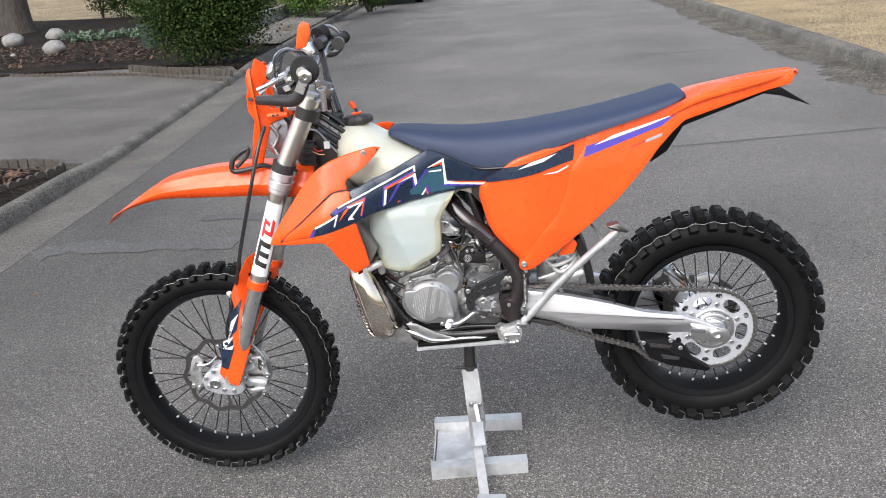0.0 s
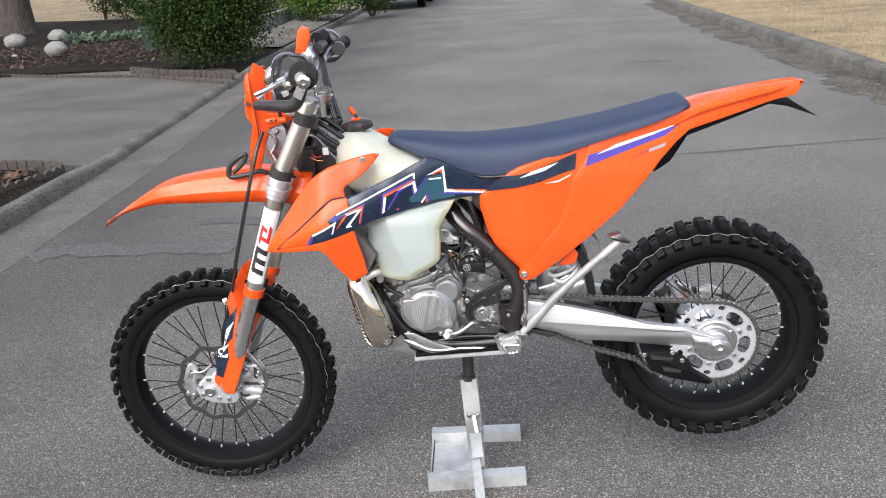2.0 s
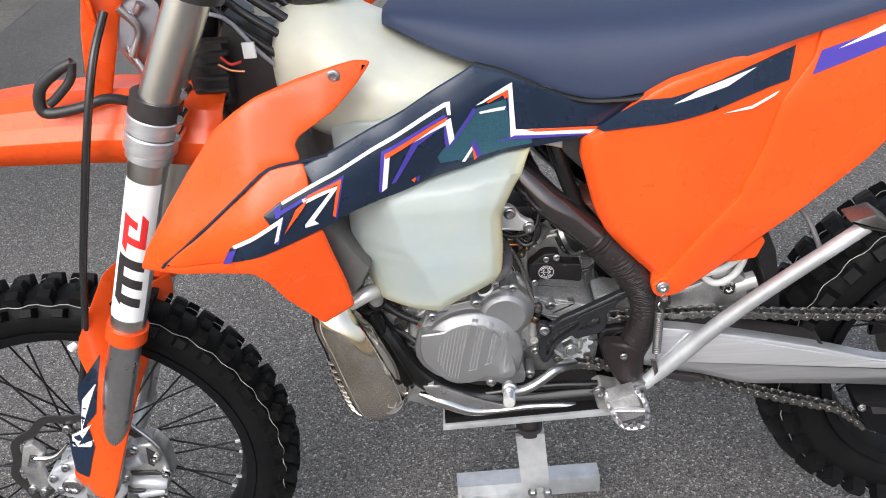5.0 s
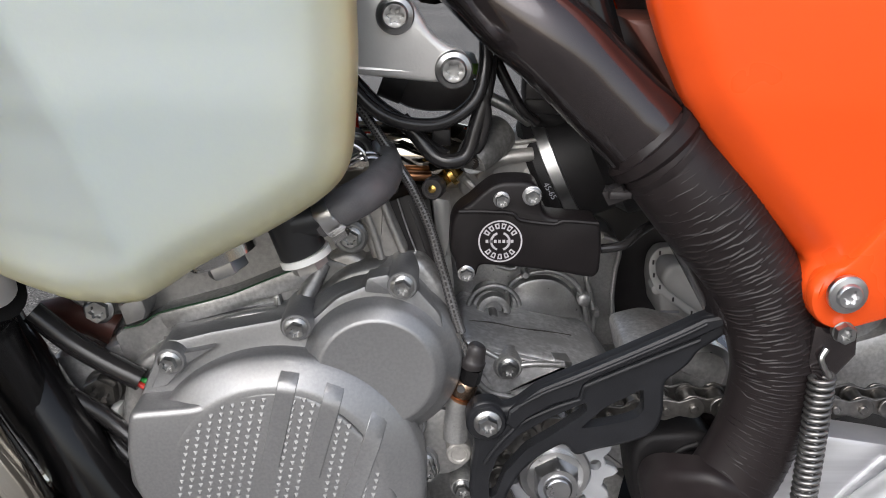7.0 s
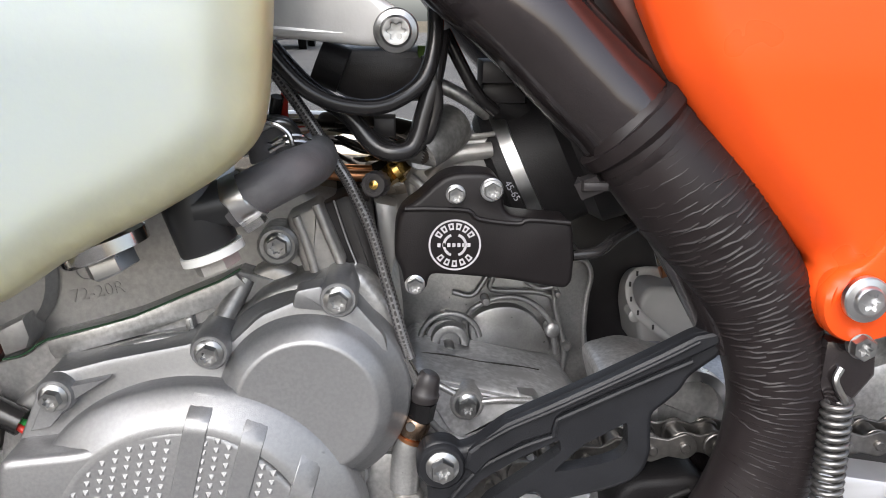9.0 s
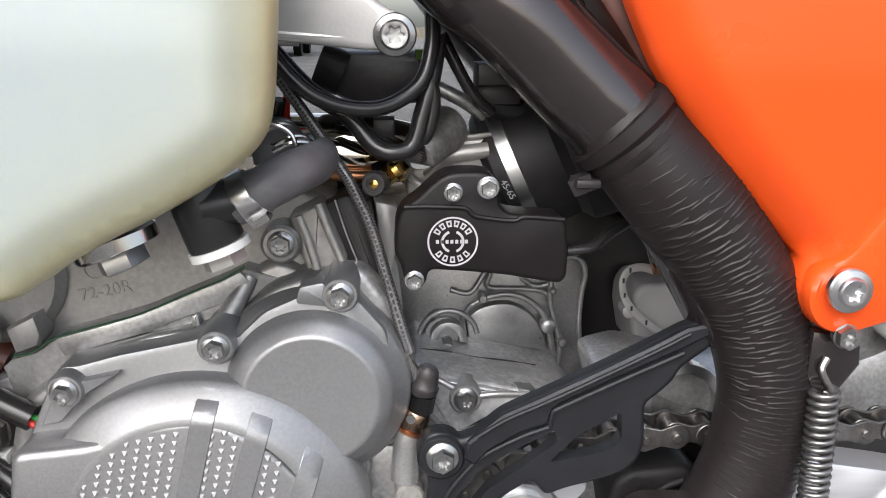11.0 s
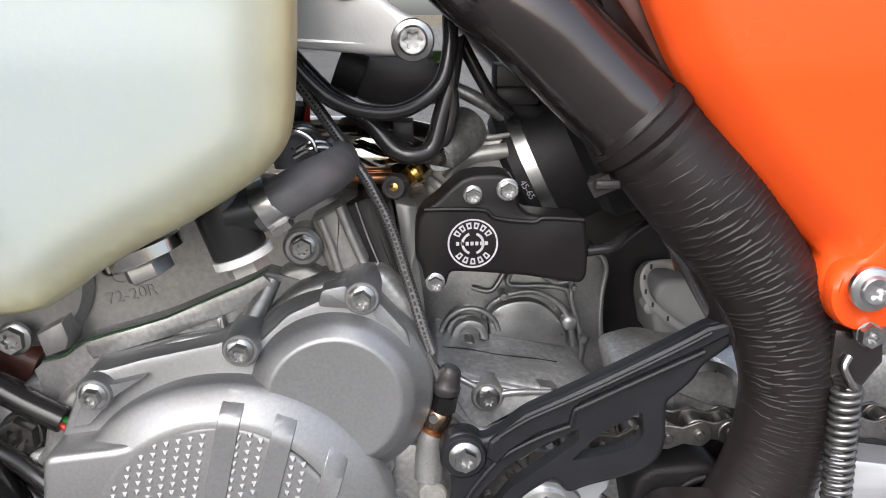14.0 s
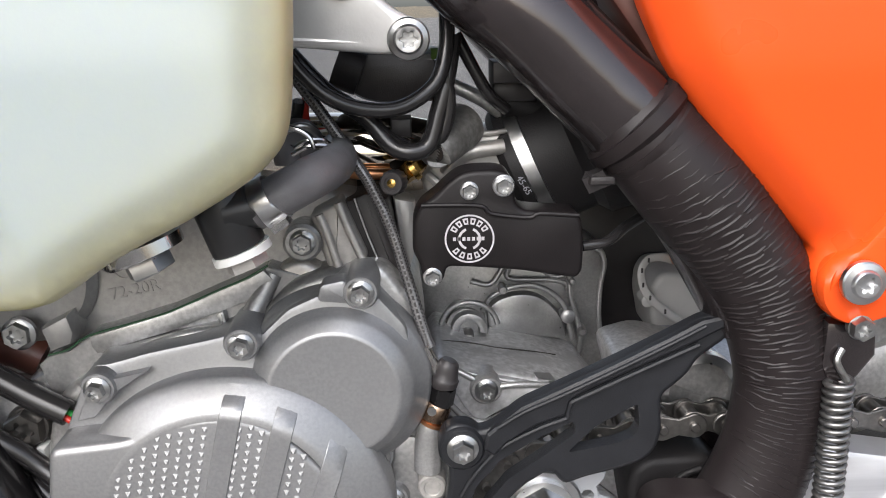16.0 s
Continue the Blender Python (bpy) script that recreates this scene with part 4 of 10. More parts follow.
# handlebar, grips, guards
bar_pts = [(-0.318, -0.4, 1.335), (-0.345, -0.3, 1.332), (-0.395, -0.17, 1.30), (-0.42, -0.09, 1.25), (-0.424, 0, 1.247), (-0.42, 0.09, 1.25), (-0.395, 0.17, 1.30), (-0.378, 0.3, 1.335), (-0.366, 0.4, 1.338)]
handlebar = part("handlebar", tube(bar_pts, 0.0125, 14, 5), ALU, bike, "silver tapered handlebar")
for s in (-1, 1):
    bx = 0.0 if s < 0 else -0.042
    part("grip", tube([(-0.318 + bx, 0.405 * s, 1.335), (-0.33 + bx, 0.34 * s, 1.335), (-0.347 + bx, 0.285 * s, 1.332)], [0.019, 0.0165, 0.019], 20, 4), BLACK_MATT, handlebar, "black rubber grip")
    part("grip_flange", tube([(-0.346 + bx, 0.285 * s, 1.332), (-0.348 + bx, 0.278 * s, 1.332)], 0.028, 20, 1), BLACK_MATT, handlebar)
    part("bar_end", tube([(-0.317 + bx, 0.432 * s, 1.335), (-0.318 + bx, 0.4 * s, 1.335)], 0.013, 20, 1), ALU, handlebar, "silver bar end clamp")
    part("guard_disc", tube([(-0.318 + bx, 0.392 * s, 1.335), (-0.318 + bx, 0.404 * s, 1.335)], [0.036, 0.034] if s < 0 else 0.02, 28, 1), BLACK_MATT, handlebar, "round black end of the guard")
    gp = [(-0.3059, -0.43, 1.335), (-0.3225, -0.43, 1.2931), (-0.3477, -0.42, 1.2686), (-0.3947, -0.4, 1.2683), (-0.4515, -0.36, 1.2651)]
    if s > 0:
        gp = [(-0.3698, 0.43, 1.3431), (-0.3709, 0.43, 1.3174), (-0.3853, 0.42, 1.2937), (-0.406, 0.4, 1.281), (-0.4275, 0.36, 1.2893)]
    part("bar_guard", tube(gp, [0.012, 0.014, 0.016, 0.014, 0.012] if s < 0 else 0.009, 14, 5, True, 1.0), BLACK, handlebar, "curved black bar guard")
part("guard_loop", tube([(-0.4291, 0.36, 1.3651), (-0.4093, 0.38, 1.3761), (-0.3886, 0.4, 1.3619), (-0.3767, 0.42, 1.3336), (-0.3779, 0.42, 1.308), (-0.3914, 0.41, 1.2917), (-0.4158, 0.38, 1.2933)], 0.006, 10, 5), ALU, handlebar, "silver guard backbone")
part("throttle_housing", tube([(-0.415, 0.25, 1.3575), (-0.3981, 0.28, 1.3671)], [0.026, 0.024], 20, 1), BLACK_MATT, handlebar, "black throttle housing")
part("brake_reservoir", plate([(-0.4458, 1.3458), (-0.4131, 1.3513), (-0.3997, 1.3223), (-0.4052, 1.3111), (-0.4373, 1.3126)], 0.115, 0.165, 0.004, 3, 0.004), ALU, handlebar, "silver brake fluid reservoir")
part("guard_arm", bar((-0.306, -0.445, 1.327), (-0.327, -0.443, 1.29), 0.022, 0.007), ALU, handlebar, "silver guard arm")
part("arm_screw", lathe([(0.016, -0.004), (0.016, 0.003), (0.012, 0.005), (0.006, 0.005), (0.005, 0.002), (0.0005, 0.002)], (-0.306, -0.449, 1.327), (0, -1, 0), 28), CHROME, handlebar, "bright bar end screw")
for s in (-1, 1):
    part("lever", tube([(-0.365, 0.25 * s, 1.325), (-0.385, 0.3 * s, 1.32), (-0.37, 0.38 * s, 1.318)], [0.008, 0.007, 0.006], 10, 5), ALU, handlebar, "silver lever")
    part("lever_perch", tube([(-0.352, 0.235 * s, 1.33), (-0.355, 0.27 * s, 1.33)], 0.02, 16, 1), BLACK, handlebar)
    part("master_cylinder", tube([(-0.4, 0.17 * s, 1.34), (-0.395, 0.225 * s, 1.345)], 0.017, 16, 1), BLACK, handlebar, "black hydraulic reservoir")
    part("bar_mount", box((-0.45, 0.05 * s - 0.018, 1.205), (-0.395, 0.05 * s + 0.018, 1.27), 0.006), ALU, bike, "silver handlebar mount")
part("bar_pad", box((-0.455, -0.045, 1.275), (-0.4, 0.045, 1.3), 0.008), ALU_CAST, handlebar)
# top clamp castings and bolts
for spot, r, m in zip([(-0.3827, -0.09, 1.2417), (-0.3754, -0.03, 1.2443), (-0.359, -0.06, 1.2224), (-0.3713, -0.1, 1.2142), (-0.3612, -0.05, 1.1951), (-0.3834, -0.13, 1.2077)], (0.016, 0.014, 0.013, 0.012, 0.014, 0.02),
                      (ALU, CHROME, ALU, CHROME, ALU, ALU_BRUSHED)):
    q = Vector(spot)
    part("clamp_boss", tube([q + Vector((0, 0, -0.02)), q + Vector((0, 0, 0.012)), q + Vector((0, 0, 0.015))], [r, r, r * 0.7], 16, 1), m, bike, "silver clamp boss")
    part("clamp_boss_bolt", tube([q + Vector((0, 0, 0.014)), q + Vector((0, 0, 0.021))], r * 0.45, 6, 1), CHROME, bike)
# behind the mask: pale inner face, lever, hydraulic parts
part("mask_inner", panel([(-0.5327, 1.3193), (-0.5048, 1.3078), (-0.4833, 1.2743), (-0.5006, 1.2465), (-0.5287, 1.2581)], lambda x, z: -0.03, 0.004, 0.002), PALE_ORANGE, mask, "pale orange inner face")
part("mask_screw", tube([(-0.5488, -0.115, 1.232), (-0.5517, -0.1, 1.2296)], 0.006, 14, 1), BLACK, mask)
part("clutch_lever", tube([(-0.4578, -0.34, 1.2877), (-0.4252, -0.33, 1.2995), (-0.3912, -0.3, 1.3139), (-0.3782, -0.26, 1.3158)], [0.006, 0.006, 0.007, 0.008], 12, 4), ALU, handlebar, "silver clutch lever")
part("clutch_cylinder", tube([(-0.4407, -0.2, 1.2757), (-0.3841, -0.22, 1.2957)], [0.014, 0.016], 18, 1), BLACK_MATT, handlebar, "black clutch master cylinder")
part("cylinder_cap", box((-0.4548, -0.19, 1.26), (-0.4404, -0.15, 1.277), 0.003), ALU, handlebar, "silver reservoir cap")
part("clutch_reservoir", tube([(-0.4692, -0.16, 1.2885), (-0.4659, -0.16, 1.2948), (-0.4551, -0.16, 1.3223), (-0.4518, -0.16, 1.3284)], [0.014, 0.017, 0.017, 0.014], 24, 1), CHROME, handlebar, "bright clutch reservoir")
part("clutch_clamp", plate([(-0.4339, 1.3066), (-0.3996, 1.3175), (-0.3905, 1.3071), (-0.3968, 1.2949), (-0.4307, 1.2889)], -0.22, -0.17, 0.004, 2, 0.004), ALU, handlebar, "silver lever clamp")
part("clutch_pivot", lathe([(0.011, -0.01), (0.011, 0.004), (0.007, 0.006), (0.0005, 0.006)], (-0.3969, -0.24, 1.2909), (0, -1, 0), 24), CHROME, handlebar)
part("lever_blade", bar((-0.467, -0.3, 1.2754), (-0.423, -0.28, 1.304), 0.011, 0.004), ALU, handlebar, "flat silver lever blade")
part("kill_switch", plate([(-0.4353, 1.2771), (-0.3987, 1.288), (-0.3908, 1.2652), (-0.4128, 1.2486), (-0.4351, 1.2546)], -0.24, -0.19, 0.005, 2, 0.005), BLACK_MATT, handlebar, "black switch housing")
part("switch_face", plate([(-0.4184, 1.277), (-0.399, 1.2824), (-0.3966, 1.2687), (-0.4123, 1.2632)], -0.244, -0.238, 0.001, 1), ALU_CAST, handlebar)
part("clamp_plate", plate([(-0.4389, 1.2459), (-0.4059, 1.255), (-0.3998, 1.2363), (-0.4253, 1.2215), (-0.4461, 1.2277)], -0.14, -0.08, 0.004, 2, 0.004), ALU, bike, "cast upper clamp face")
part("switch_block", box((-0.4101, -0.24, 1.2503), (-0.3885, -0.2, 1.2751), 0.005), BLACK, handlebar, "black switch block")
part("mask_strap", tube([(-0.5061, -0.11, 1.1805), (-0.48, -0.11, 1.182), (-0.445, -0.12, 1.1832)], 0.008, 10, 2), ORANGE, mask)
for q in [(-0.4881, -0.122, 1.1832), (-0.4751, -0.122, 1.184), (-0.4621, -0.122, 1.1847)]:
    part("strap_hole", tube([q, Vector(q) + Vector((0, 0.004, 0))], 0.0035, 10, 1), BLACK, mask)


# ---- bodywork ----
# fuel tank: lower lobe, a flat face with a facet turned forward of a slanting crease, and rounded edges
lobe_edge = [(x, z) for x, y, z in [(-0.2594, -0.16, 0.9773), (-0.2552, -0.16, 0.9444), (-0.2466, -0.16, 0.883)] + [(-0.2489, -0.152, 0.8078), (-0.2385, -0.15, 0.7768), (-0.2308, -0.148, 0.7556), (-0.2202, -0.146, 0.7297), (-0.216, -0.146, 0.7242), (-0.2092, -0.147, 0.7208), (-0.1914, -0.154, 0.7192), (-0.1696, -0.163, 0.7186), (-0.1516, -0.176, 0.7217), (-0.1385, -0.187, 0.7248), (-0.1301, -0.19, 0.7279), (-0.1176, -0.192, 0.733), (-0.0954, -0.192, 0.7457)]]
lobe_edge = lobe_edge[:-2] + [(-0.1176, 0.7355), (-0.1108, 0.7405), (-0.0948, 0.7494), (-0.0789, 0.7569), (-0.065, 0.7649), (-0.0571, 0.77), (-0.0512, 0.7746), (-0.0462, 0.7798), (-0.0435, 0.7848), (-0.042, 0.7909), (-0.041, 0.7992), (-0.0401, 0.8118), (-0.0392, 0.8258), (-0.0400, 0.8691), (-0.0225, 0.9008)] + [(0.0227, 0.9621), (0.0073, 1.0013), (-0.1184, 1.0117), (-0.2219, 0.9962)]
lobe_crease = [(-0.1982, 0.9618), (-0.1825, 0.8991)] + [(-0.1676, 0.8381), (-0.1552, 0.8161), (-0.145, 0.793), (-0.135, 0.7623), (-0.13, 0.7511), (-0.1276, 0.7396)]
rear_crease = [(-0.0823, 0.957), (-0.0777, 0.9143), (-0.071, 0.8583), (-0.0602, 0.8017), (-0.0527, 0.7795)]
lobe_open = lobe_edge[:-3]


band_low = sorted([(0.2004, 1.0099), (0.1098, 0.9556), (0.0759, 0.9443), (-0.0307, 0.9392), (-0.1255, 0.9282), (-0.2288, 0.9102), (-0.2685, 0.8938)])


def off_edge(x, z, a, b):
    dx, dz = b[0] - a[0], b[1] - a[1]
    k = min(1.0, max(0.0, ((x - a[0]) * dx + (z - a[1]) * dz) / (dx * dx + dz * dz + 1e-12)))
    return math.hypot(x - a[0] - k * dx, z - a[1] - k * dz)


def lobe_y(x, z):
    """Depth of the tank's outer face."""
    out = lerp_table(z, [(0.73, 0.208), (0.81, 0.207), (0.84, 0.204), (0.885, 0.2), (0.94, 0.185), (0.985, 0.16)])
    xc = lerp_table(-z, [(-q[1], q[0]) for q in lobe_crease])
    g = xc - x
    facet = 0.0 if g < -0.003 else (0.58 * (g + 0.003) ** 2 / 0.012 if g < 0.003 else 0.58 * g)
    # a second, shallower crease towards the rear
    h = x - lerp_table(-z, [(-q[1], q[0]) for q in rear_crease])
    facet += 0.0 if h < -0.003 else (0.2 * (h + 0.003) ** 2 / 0.012 if h < 0.003 else 0.2 * h)
    e = min(off_edge(x, z, a, b) for a, b in zip(lobe_open, lobe_open[1:]))
    # a soft chamfer along the open edge, then a small round
    R, C = 0.005, 0.0165
    turn = R - math.sqrt(max(0.0, R * R - max(0.0, R - e) ** 2)) if e < R else 0.0
    turn += 0.62 * (C - e - 0.0008 * min(1.0, (C - e) / 0.0016)) if e < C else 0.0
    y = -out + facet + turn * 0.9
    above = z - lerp_table(x, band_low)
    return y + min(1.0, max(0.0, above / 0.016 + 1.0)) * max(0.0, shroud_y(x, z) + 0.012 - y)


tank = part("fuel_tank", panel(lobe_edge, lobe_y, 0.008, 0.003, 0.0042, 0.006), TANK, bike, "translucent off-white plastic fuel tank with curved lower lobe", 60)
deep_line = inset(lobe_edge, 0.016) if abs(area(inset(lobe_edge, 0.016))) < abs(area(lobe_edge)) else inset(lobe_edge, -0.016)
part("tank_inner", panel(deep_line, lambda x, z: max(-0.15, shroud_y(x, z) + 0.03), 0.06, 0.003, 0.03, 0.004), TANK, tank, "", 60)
# the colour turns yellower towards the lower and rear edges
near_edge = tank.data.attributes.new("near_edge", "FLOAT", "POINT")
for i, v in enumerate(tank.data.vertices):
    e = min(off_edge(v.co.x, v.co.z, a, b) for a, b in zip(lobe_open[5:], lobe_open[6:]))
    near_edge.data[i].value = math.exp(-(e / 0.012) ** 1.2)
# upper tank: cuts along the length
upper = []
for x, w, z0, z1 in ((-0.335, 0.05, 1.0, 1.085), (-0.32, 0.075, 0.98, 1.118), (-0.29, 0.098, 0.96, 1.128), (-0.25, 0.125, 0.95, 1.122), (-0.2, 0.142, 0.94, 1.092),
                     (-0.14, 0.148, 0.94, 1.066), (-0.06, 0.14, 0.94, 1.035), (0.02, 0.12, 0.93, 0.99), (0.05, 0.1, 0.92, 0.96)):
    m = (z0 + z1) / 2
    upper.append([(x, -w * 0.7, z0), (x, -w, m - 0.02), (x, -w * 0.97, m + (z1 - m) * 0.45), (x, -w * 0.6, z1 - 0.012), (x, 0, z1), (x, w * 0.6, z1 - 0.012), (x, w * 0.97, m + (z1 - m) * 0.45),
                  (x, w, m - 0.02), (x, w * 0.7, z0)])
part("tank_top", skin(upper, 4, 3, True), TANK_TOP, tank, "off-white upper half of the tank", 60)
cap_at = Vector((-0.272, 0, 1.124))
cap = part("filler_cap", lathe([(0.04, 0), (0.043, 0.004), (0.043, 0.016), (0.036, 0.024), (0.02, 0.028)], cap_at, (-0.08, 0, 1), 48,
                               lambda k, a: 1 + 0.04 * math.cos(12 * a) if k in (1, 2) else 1), BLACK, bike, "black screw filler cap with orange insert")
part("cap_insert", lathe([(0.017, 0.0), (0.017, 0.004), (0.012, 0.006)], cap_at + Vector((-0.002, 0, 0.027)), (-0.08, 0, 1), 6), ORANGE, cap)
part("breather_hose", tube([(-0.2559, 0.0, 1.1282), (-0.2636, 0.0, 1.1399), (-0.2722, 0.0, 1.1573), (-0.2808, 0.0, 1.1746)], 0.0045, 10, 4), BLACK, cap)
part("breather_valve", tube([(-0.2785, 0.0, 1.1675), (-0.282, 0.0, 1.1775), (-0.2897, 0.0, 1.1877)], [0.0075, 0.0085, 0.0065], 12, 1), ORANGE, cap, "orange breather valve")

# seat
seat_cuts = []
for (x, zt), (xb, w0, zb), w in zip([(-0.1832, 1.0994), (-0.164, 1.1082), (-0.0979, 1.1038), (0.0005, 1.0924), (0.0826, 1.0903), (0.1646, 1.0932), (0.2299, 1.0971), (0.3918, 1.1174), (0.5352, 1.1449), (0.6138, 1.1634), (0.642, 1.1663), (0.6561, 1.1558)],
                                    [(-0.1797, -0.03, 1.0972), (-0.1564, -0.055, 1.0861), (-0.0859, -0.085, 1.0587), (0.0015, -0.108, 1.0259), (0.0795, -0.116, 0.9968), (0.1592, -0.122, 1.0031), (0.223, -0.124, 1.0254), (0.3797, -0.124, 1.0742), (0.5179, -0.12, 1.1142), (0.5946, -0.112, 1.1416), (0.6223, -0.1, 1.153), (0.6448, -0.06, 1.157)],
                                    (0.03, 0.055, 0.085, 0.108, 0.116, 0.122, 0.124, 0.124, 0.12, 0.112, 0.1, 0.06)):
    zb = min(zb, zt - 0.012)
    arch = []
    for k in range(17):
        a = math.pi * k / 16
        c, s_ = math.cos(a), math.sin(a)
        arch.append((x, -w * math.copysign(abs(c) ** 0.5, c), zb + (zt - zb) * s_ ** 0.75))
    seat_cuts.append(arch)
part("seat", skin(seat_cuts, 5, 1, True), SEAT, bike, "long dark navy seat with grippy fabric cover", 60)
edge = [(-0.065, -0.142, 1.0619), (-0.0264, -0.14, 1.0475), (0.0244, -0.135, 1.0187), (0.0705, -0.13, 1), (0.1096, -0.13, 0.9961), (0.155, -0.13, 0.9986), (0.1926, -0.13, 1.016)]
part("seat_base", tube(edge, 0.0045, 8, 5), GLOSS_BLACK, bike, "black edge of the seat base")

# shrouds with the graphics band
wing = [(-0.1883, 1.0847), (-0.2067, 1.0632), (-0.238, 1.0362), (-0.2833, 1.0107), (-0.2891, 1.0017), (-0.2833, 0.9838), (-0.3215, 0.9808), (-0.4206, 0.9018), (-0.4919, 0.8424), (-0.3946, 0.8608), (-0.3134, 0.8804), (-0.2689, 0.8915), (-0.2618, 0.8505), (-0.2514, 0.7996), (-0.2465, 0.7556), (-0.2896, 0.7349), (-0.3299, 0.7941), (-0.3479, 0.8305), (-0.3649, 0.843), (-0.4934, 0.831), (-0.5312, 0.8264), (-0.515, 0.8582), (-0.471, 0.9184), (-0.4326, 0.969), (-0.3877, 1.0232), (-0.3567, 1.0469), (-0.3303, 1.0616), (-0.2815, 1.0756), (-0.2326, 1.0861), (-0.2088, 1.0889)]
shroud = part("radiator_shroud", panel(wing, shroud_y, 0.004, 0.004, 0.015, 0.006), ORANGE, bike, "glossy orange radiator shroud with navy graphics band")
inlay = [(-0.3216, 0.9803), (-0.2815, 0.9837), (-0.2778, 0.9761), (-0.2685, 0.8938), (-0.3132, 0.8811), (-0.3944, 0.8616), (-0.4902, 0.8429), (-0.4191, 0.9021)]
part("shroud_inlay", panel(inlay, shroud_y, 0.004, 0.002, 0.015, 0.003, 0.0015), ORANGE, shroud, "orange inlay with a dark outline")
rim_line = [(x, shroud_y(x, z) - 0.0015, z) for x, z in [(-0.4904, 0.8421), (-0.4191, 0.9021), (-0.357, 0.9553), (-0.3216, 0.9803), (-0.2814, 0.9842), (-0.2489, 0.9893)]]
part("inlay_outline", tube(rim_line, 0.0022, 6, 3), NAVY, shroud)
band = [(-0.2805, 0.9805), (-0.2454, 0.9934), (-0.1541, 1.0273), (-0.0652, 1.0661), (-0.027, 1.0516), (0.0237, 1.0217), (0.0706, 0.9988), (0.1112, 0.9917), (0.1582, 0.9922), (0.2004, 1.0099), (0.1098, 0.9556), (0.0759, 0.9443), (-0.0307, 0.9392), (-0.1255, 0.9282), (-0.2288, 0.9102), (-0.2685, 0.8938), (-0.3132, 0.8811), (-0.3946, 0.8608), (-0.3846, 0.8856), (-0.3251, 0.9118), (-0.3343, 0.9297), (-0.3146, 0.9419), (-0.2704, 0.959)]
band_ob = part("graphics_band", panel(band, shroud_y, 0.004, 0.002, 0.015, 0.003, 0.003), NAVY, bike, "navy side band with white, orange and violet plain shapes")


def decal(outline, m, parent, depth, lift):
    part("graphic", panel(outline, depth, 0, 0, 0.014, 0.0, lift), m, parent)


decal([(-0.1052, 0.9716), (-0.0692, 1.0142), (-0.0268, 1.0174), (-0.0214, 0.9668), (0.0063, 0.9685), (0.0058, 0.9479), (-0.0569, 0.9448), (-0.1144, 0.9477), (-0.1178, 0.9578)], TEAL, band_ob, shroud_y, 0.0036)
decal([(-0.1849, 0.9851), (-0.1795, 0.9854), (-0.1903, 0.9267), (-0.1935, 0.9306)], PURPLE, band_ob, shroud_y, 0.0042)
decal([(-0.1773, 0.9372), (-0.1457, 0.989), (-0.1051, 1.0064), (-0.1056, 1.0006), (-0.1401, 0.9821), (-0.1717, 0.9383)], PURPLE, band_ob, shroud_y, 0.0042)
decal([(-0.1063, 1.0055), (-0.1012, 1.0127), (-0.0995, 0.9729), (-0.1036, 0.9658), (-0.1071, 0.9748)], PURPLE, band_ob, shroud_y, 0.0042)
decal([(-0.1047, 0.9661), (-0.069, 1.0166), (-0.0638, 1.0125), (-0.0961, 0.9735)], PURPLE, band_ob, shroud_y, 0.0042)
decal([(-0.0256, 1.031), (-0.0211, 1.0314), (-0.0156, 0.9652), (-0.0217, 0.9607)], PURPLE, band_ob, shroud_y, 0.0042)
decal([(-0.069, 0.9723), (-0.061, 0.9462), (-0.0676, 0.943), (-0.0741, 0.9659)], PURPLE, band_ob, shroud_y, 0.0042)
decal([(-0.1822, 0.9858), (-0.1032, 1.0152), (-0.1036, 1.0108), (-0.1806, 0.9811)], PURPLE, band_ob, shroud_y, 0.0042)
decal([(-0.1491, 0.9355), (-0.1415, 0.9394), (-0.1432, 0.9302)], PURPLE, band_ob, shroud_y, 0.0042)
decal([(-0.3184, 0.9309), (-0.2315, 0.966), (-0.2476, 0.9077), (-0.2504, 0.9098), (-0.237, 0.9605), (-0.3171, 0.9261)], PURPLE, band_ob, shroud_y, 0.0042)
decal([(-0.3196, 0.9366), (-0.3102, 0.9404), (-0.3137, 0.9254), (-0.3188, 0.9253)], PURPLE, band_ob, shroud_y, 0.0042)
decal([(-0.3126, 0.9228), (-0.3088, 0.9243), (-0.3214, 0.8866), (-0.3248, 0.8893)], PURPLE, band_ob, shroud_y, 0.0042)
decal([(-0.3872, 0.8809), (-0.3747, 0.886), (-0.3869, 0.8634), (-0.3992, 0.8601)], PURPLE, band_ob, shroud_y, 0.0042)
decal([(-0.3096, 0.9445), (-0.1041, 1.0292), (-0.0969, 1.03), (-0.0968, 1.0132), (-0.1011, 1.0138), (-0.1023, 1.0243), (-0.3086, 0.9406)], WHITE_FILM, band_ob, shroud_y, 0.0048)
decal([(-0.1807, 0.98), (-0.1742, 0.9806), (-0.1829, 0.933), (-0.19, 0.9288)], WHITE_FILM, band_ob, shroud_y, 0.0048)
decal([(-0.1458, 0.9879), (-0.0971, 1.0098), (-0.0944, 0.9798), (-0.1013, 0.972), (-0.104, 1.0009)], WHITE_FILM, band_ob, shroud_y, 0.0048)
decal([(-0.0655, 1.0192), (-0.0185, 1.0401), (-0.0153, 0.9747), (-0.0121, 0.966), (-0.0222, 0.9615), (-0.0234, 1.0305), (-0.0577, 1.0195)], WHITE_FILM, band_ob, shroud_y, 0.0048)
decal([(-0.0618, 1.0093), (-0.0266, 1.0084), (-0.0292, 1.0032), (-0.0604, 1.0057)], WHITE_FILM, band_ob, shroud_y, 0.0048)
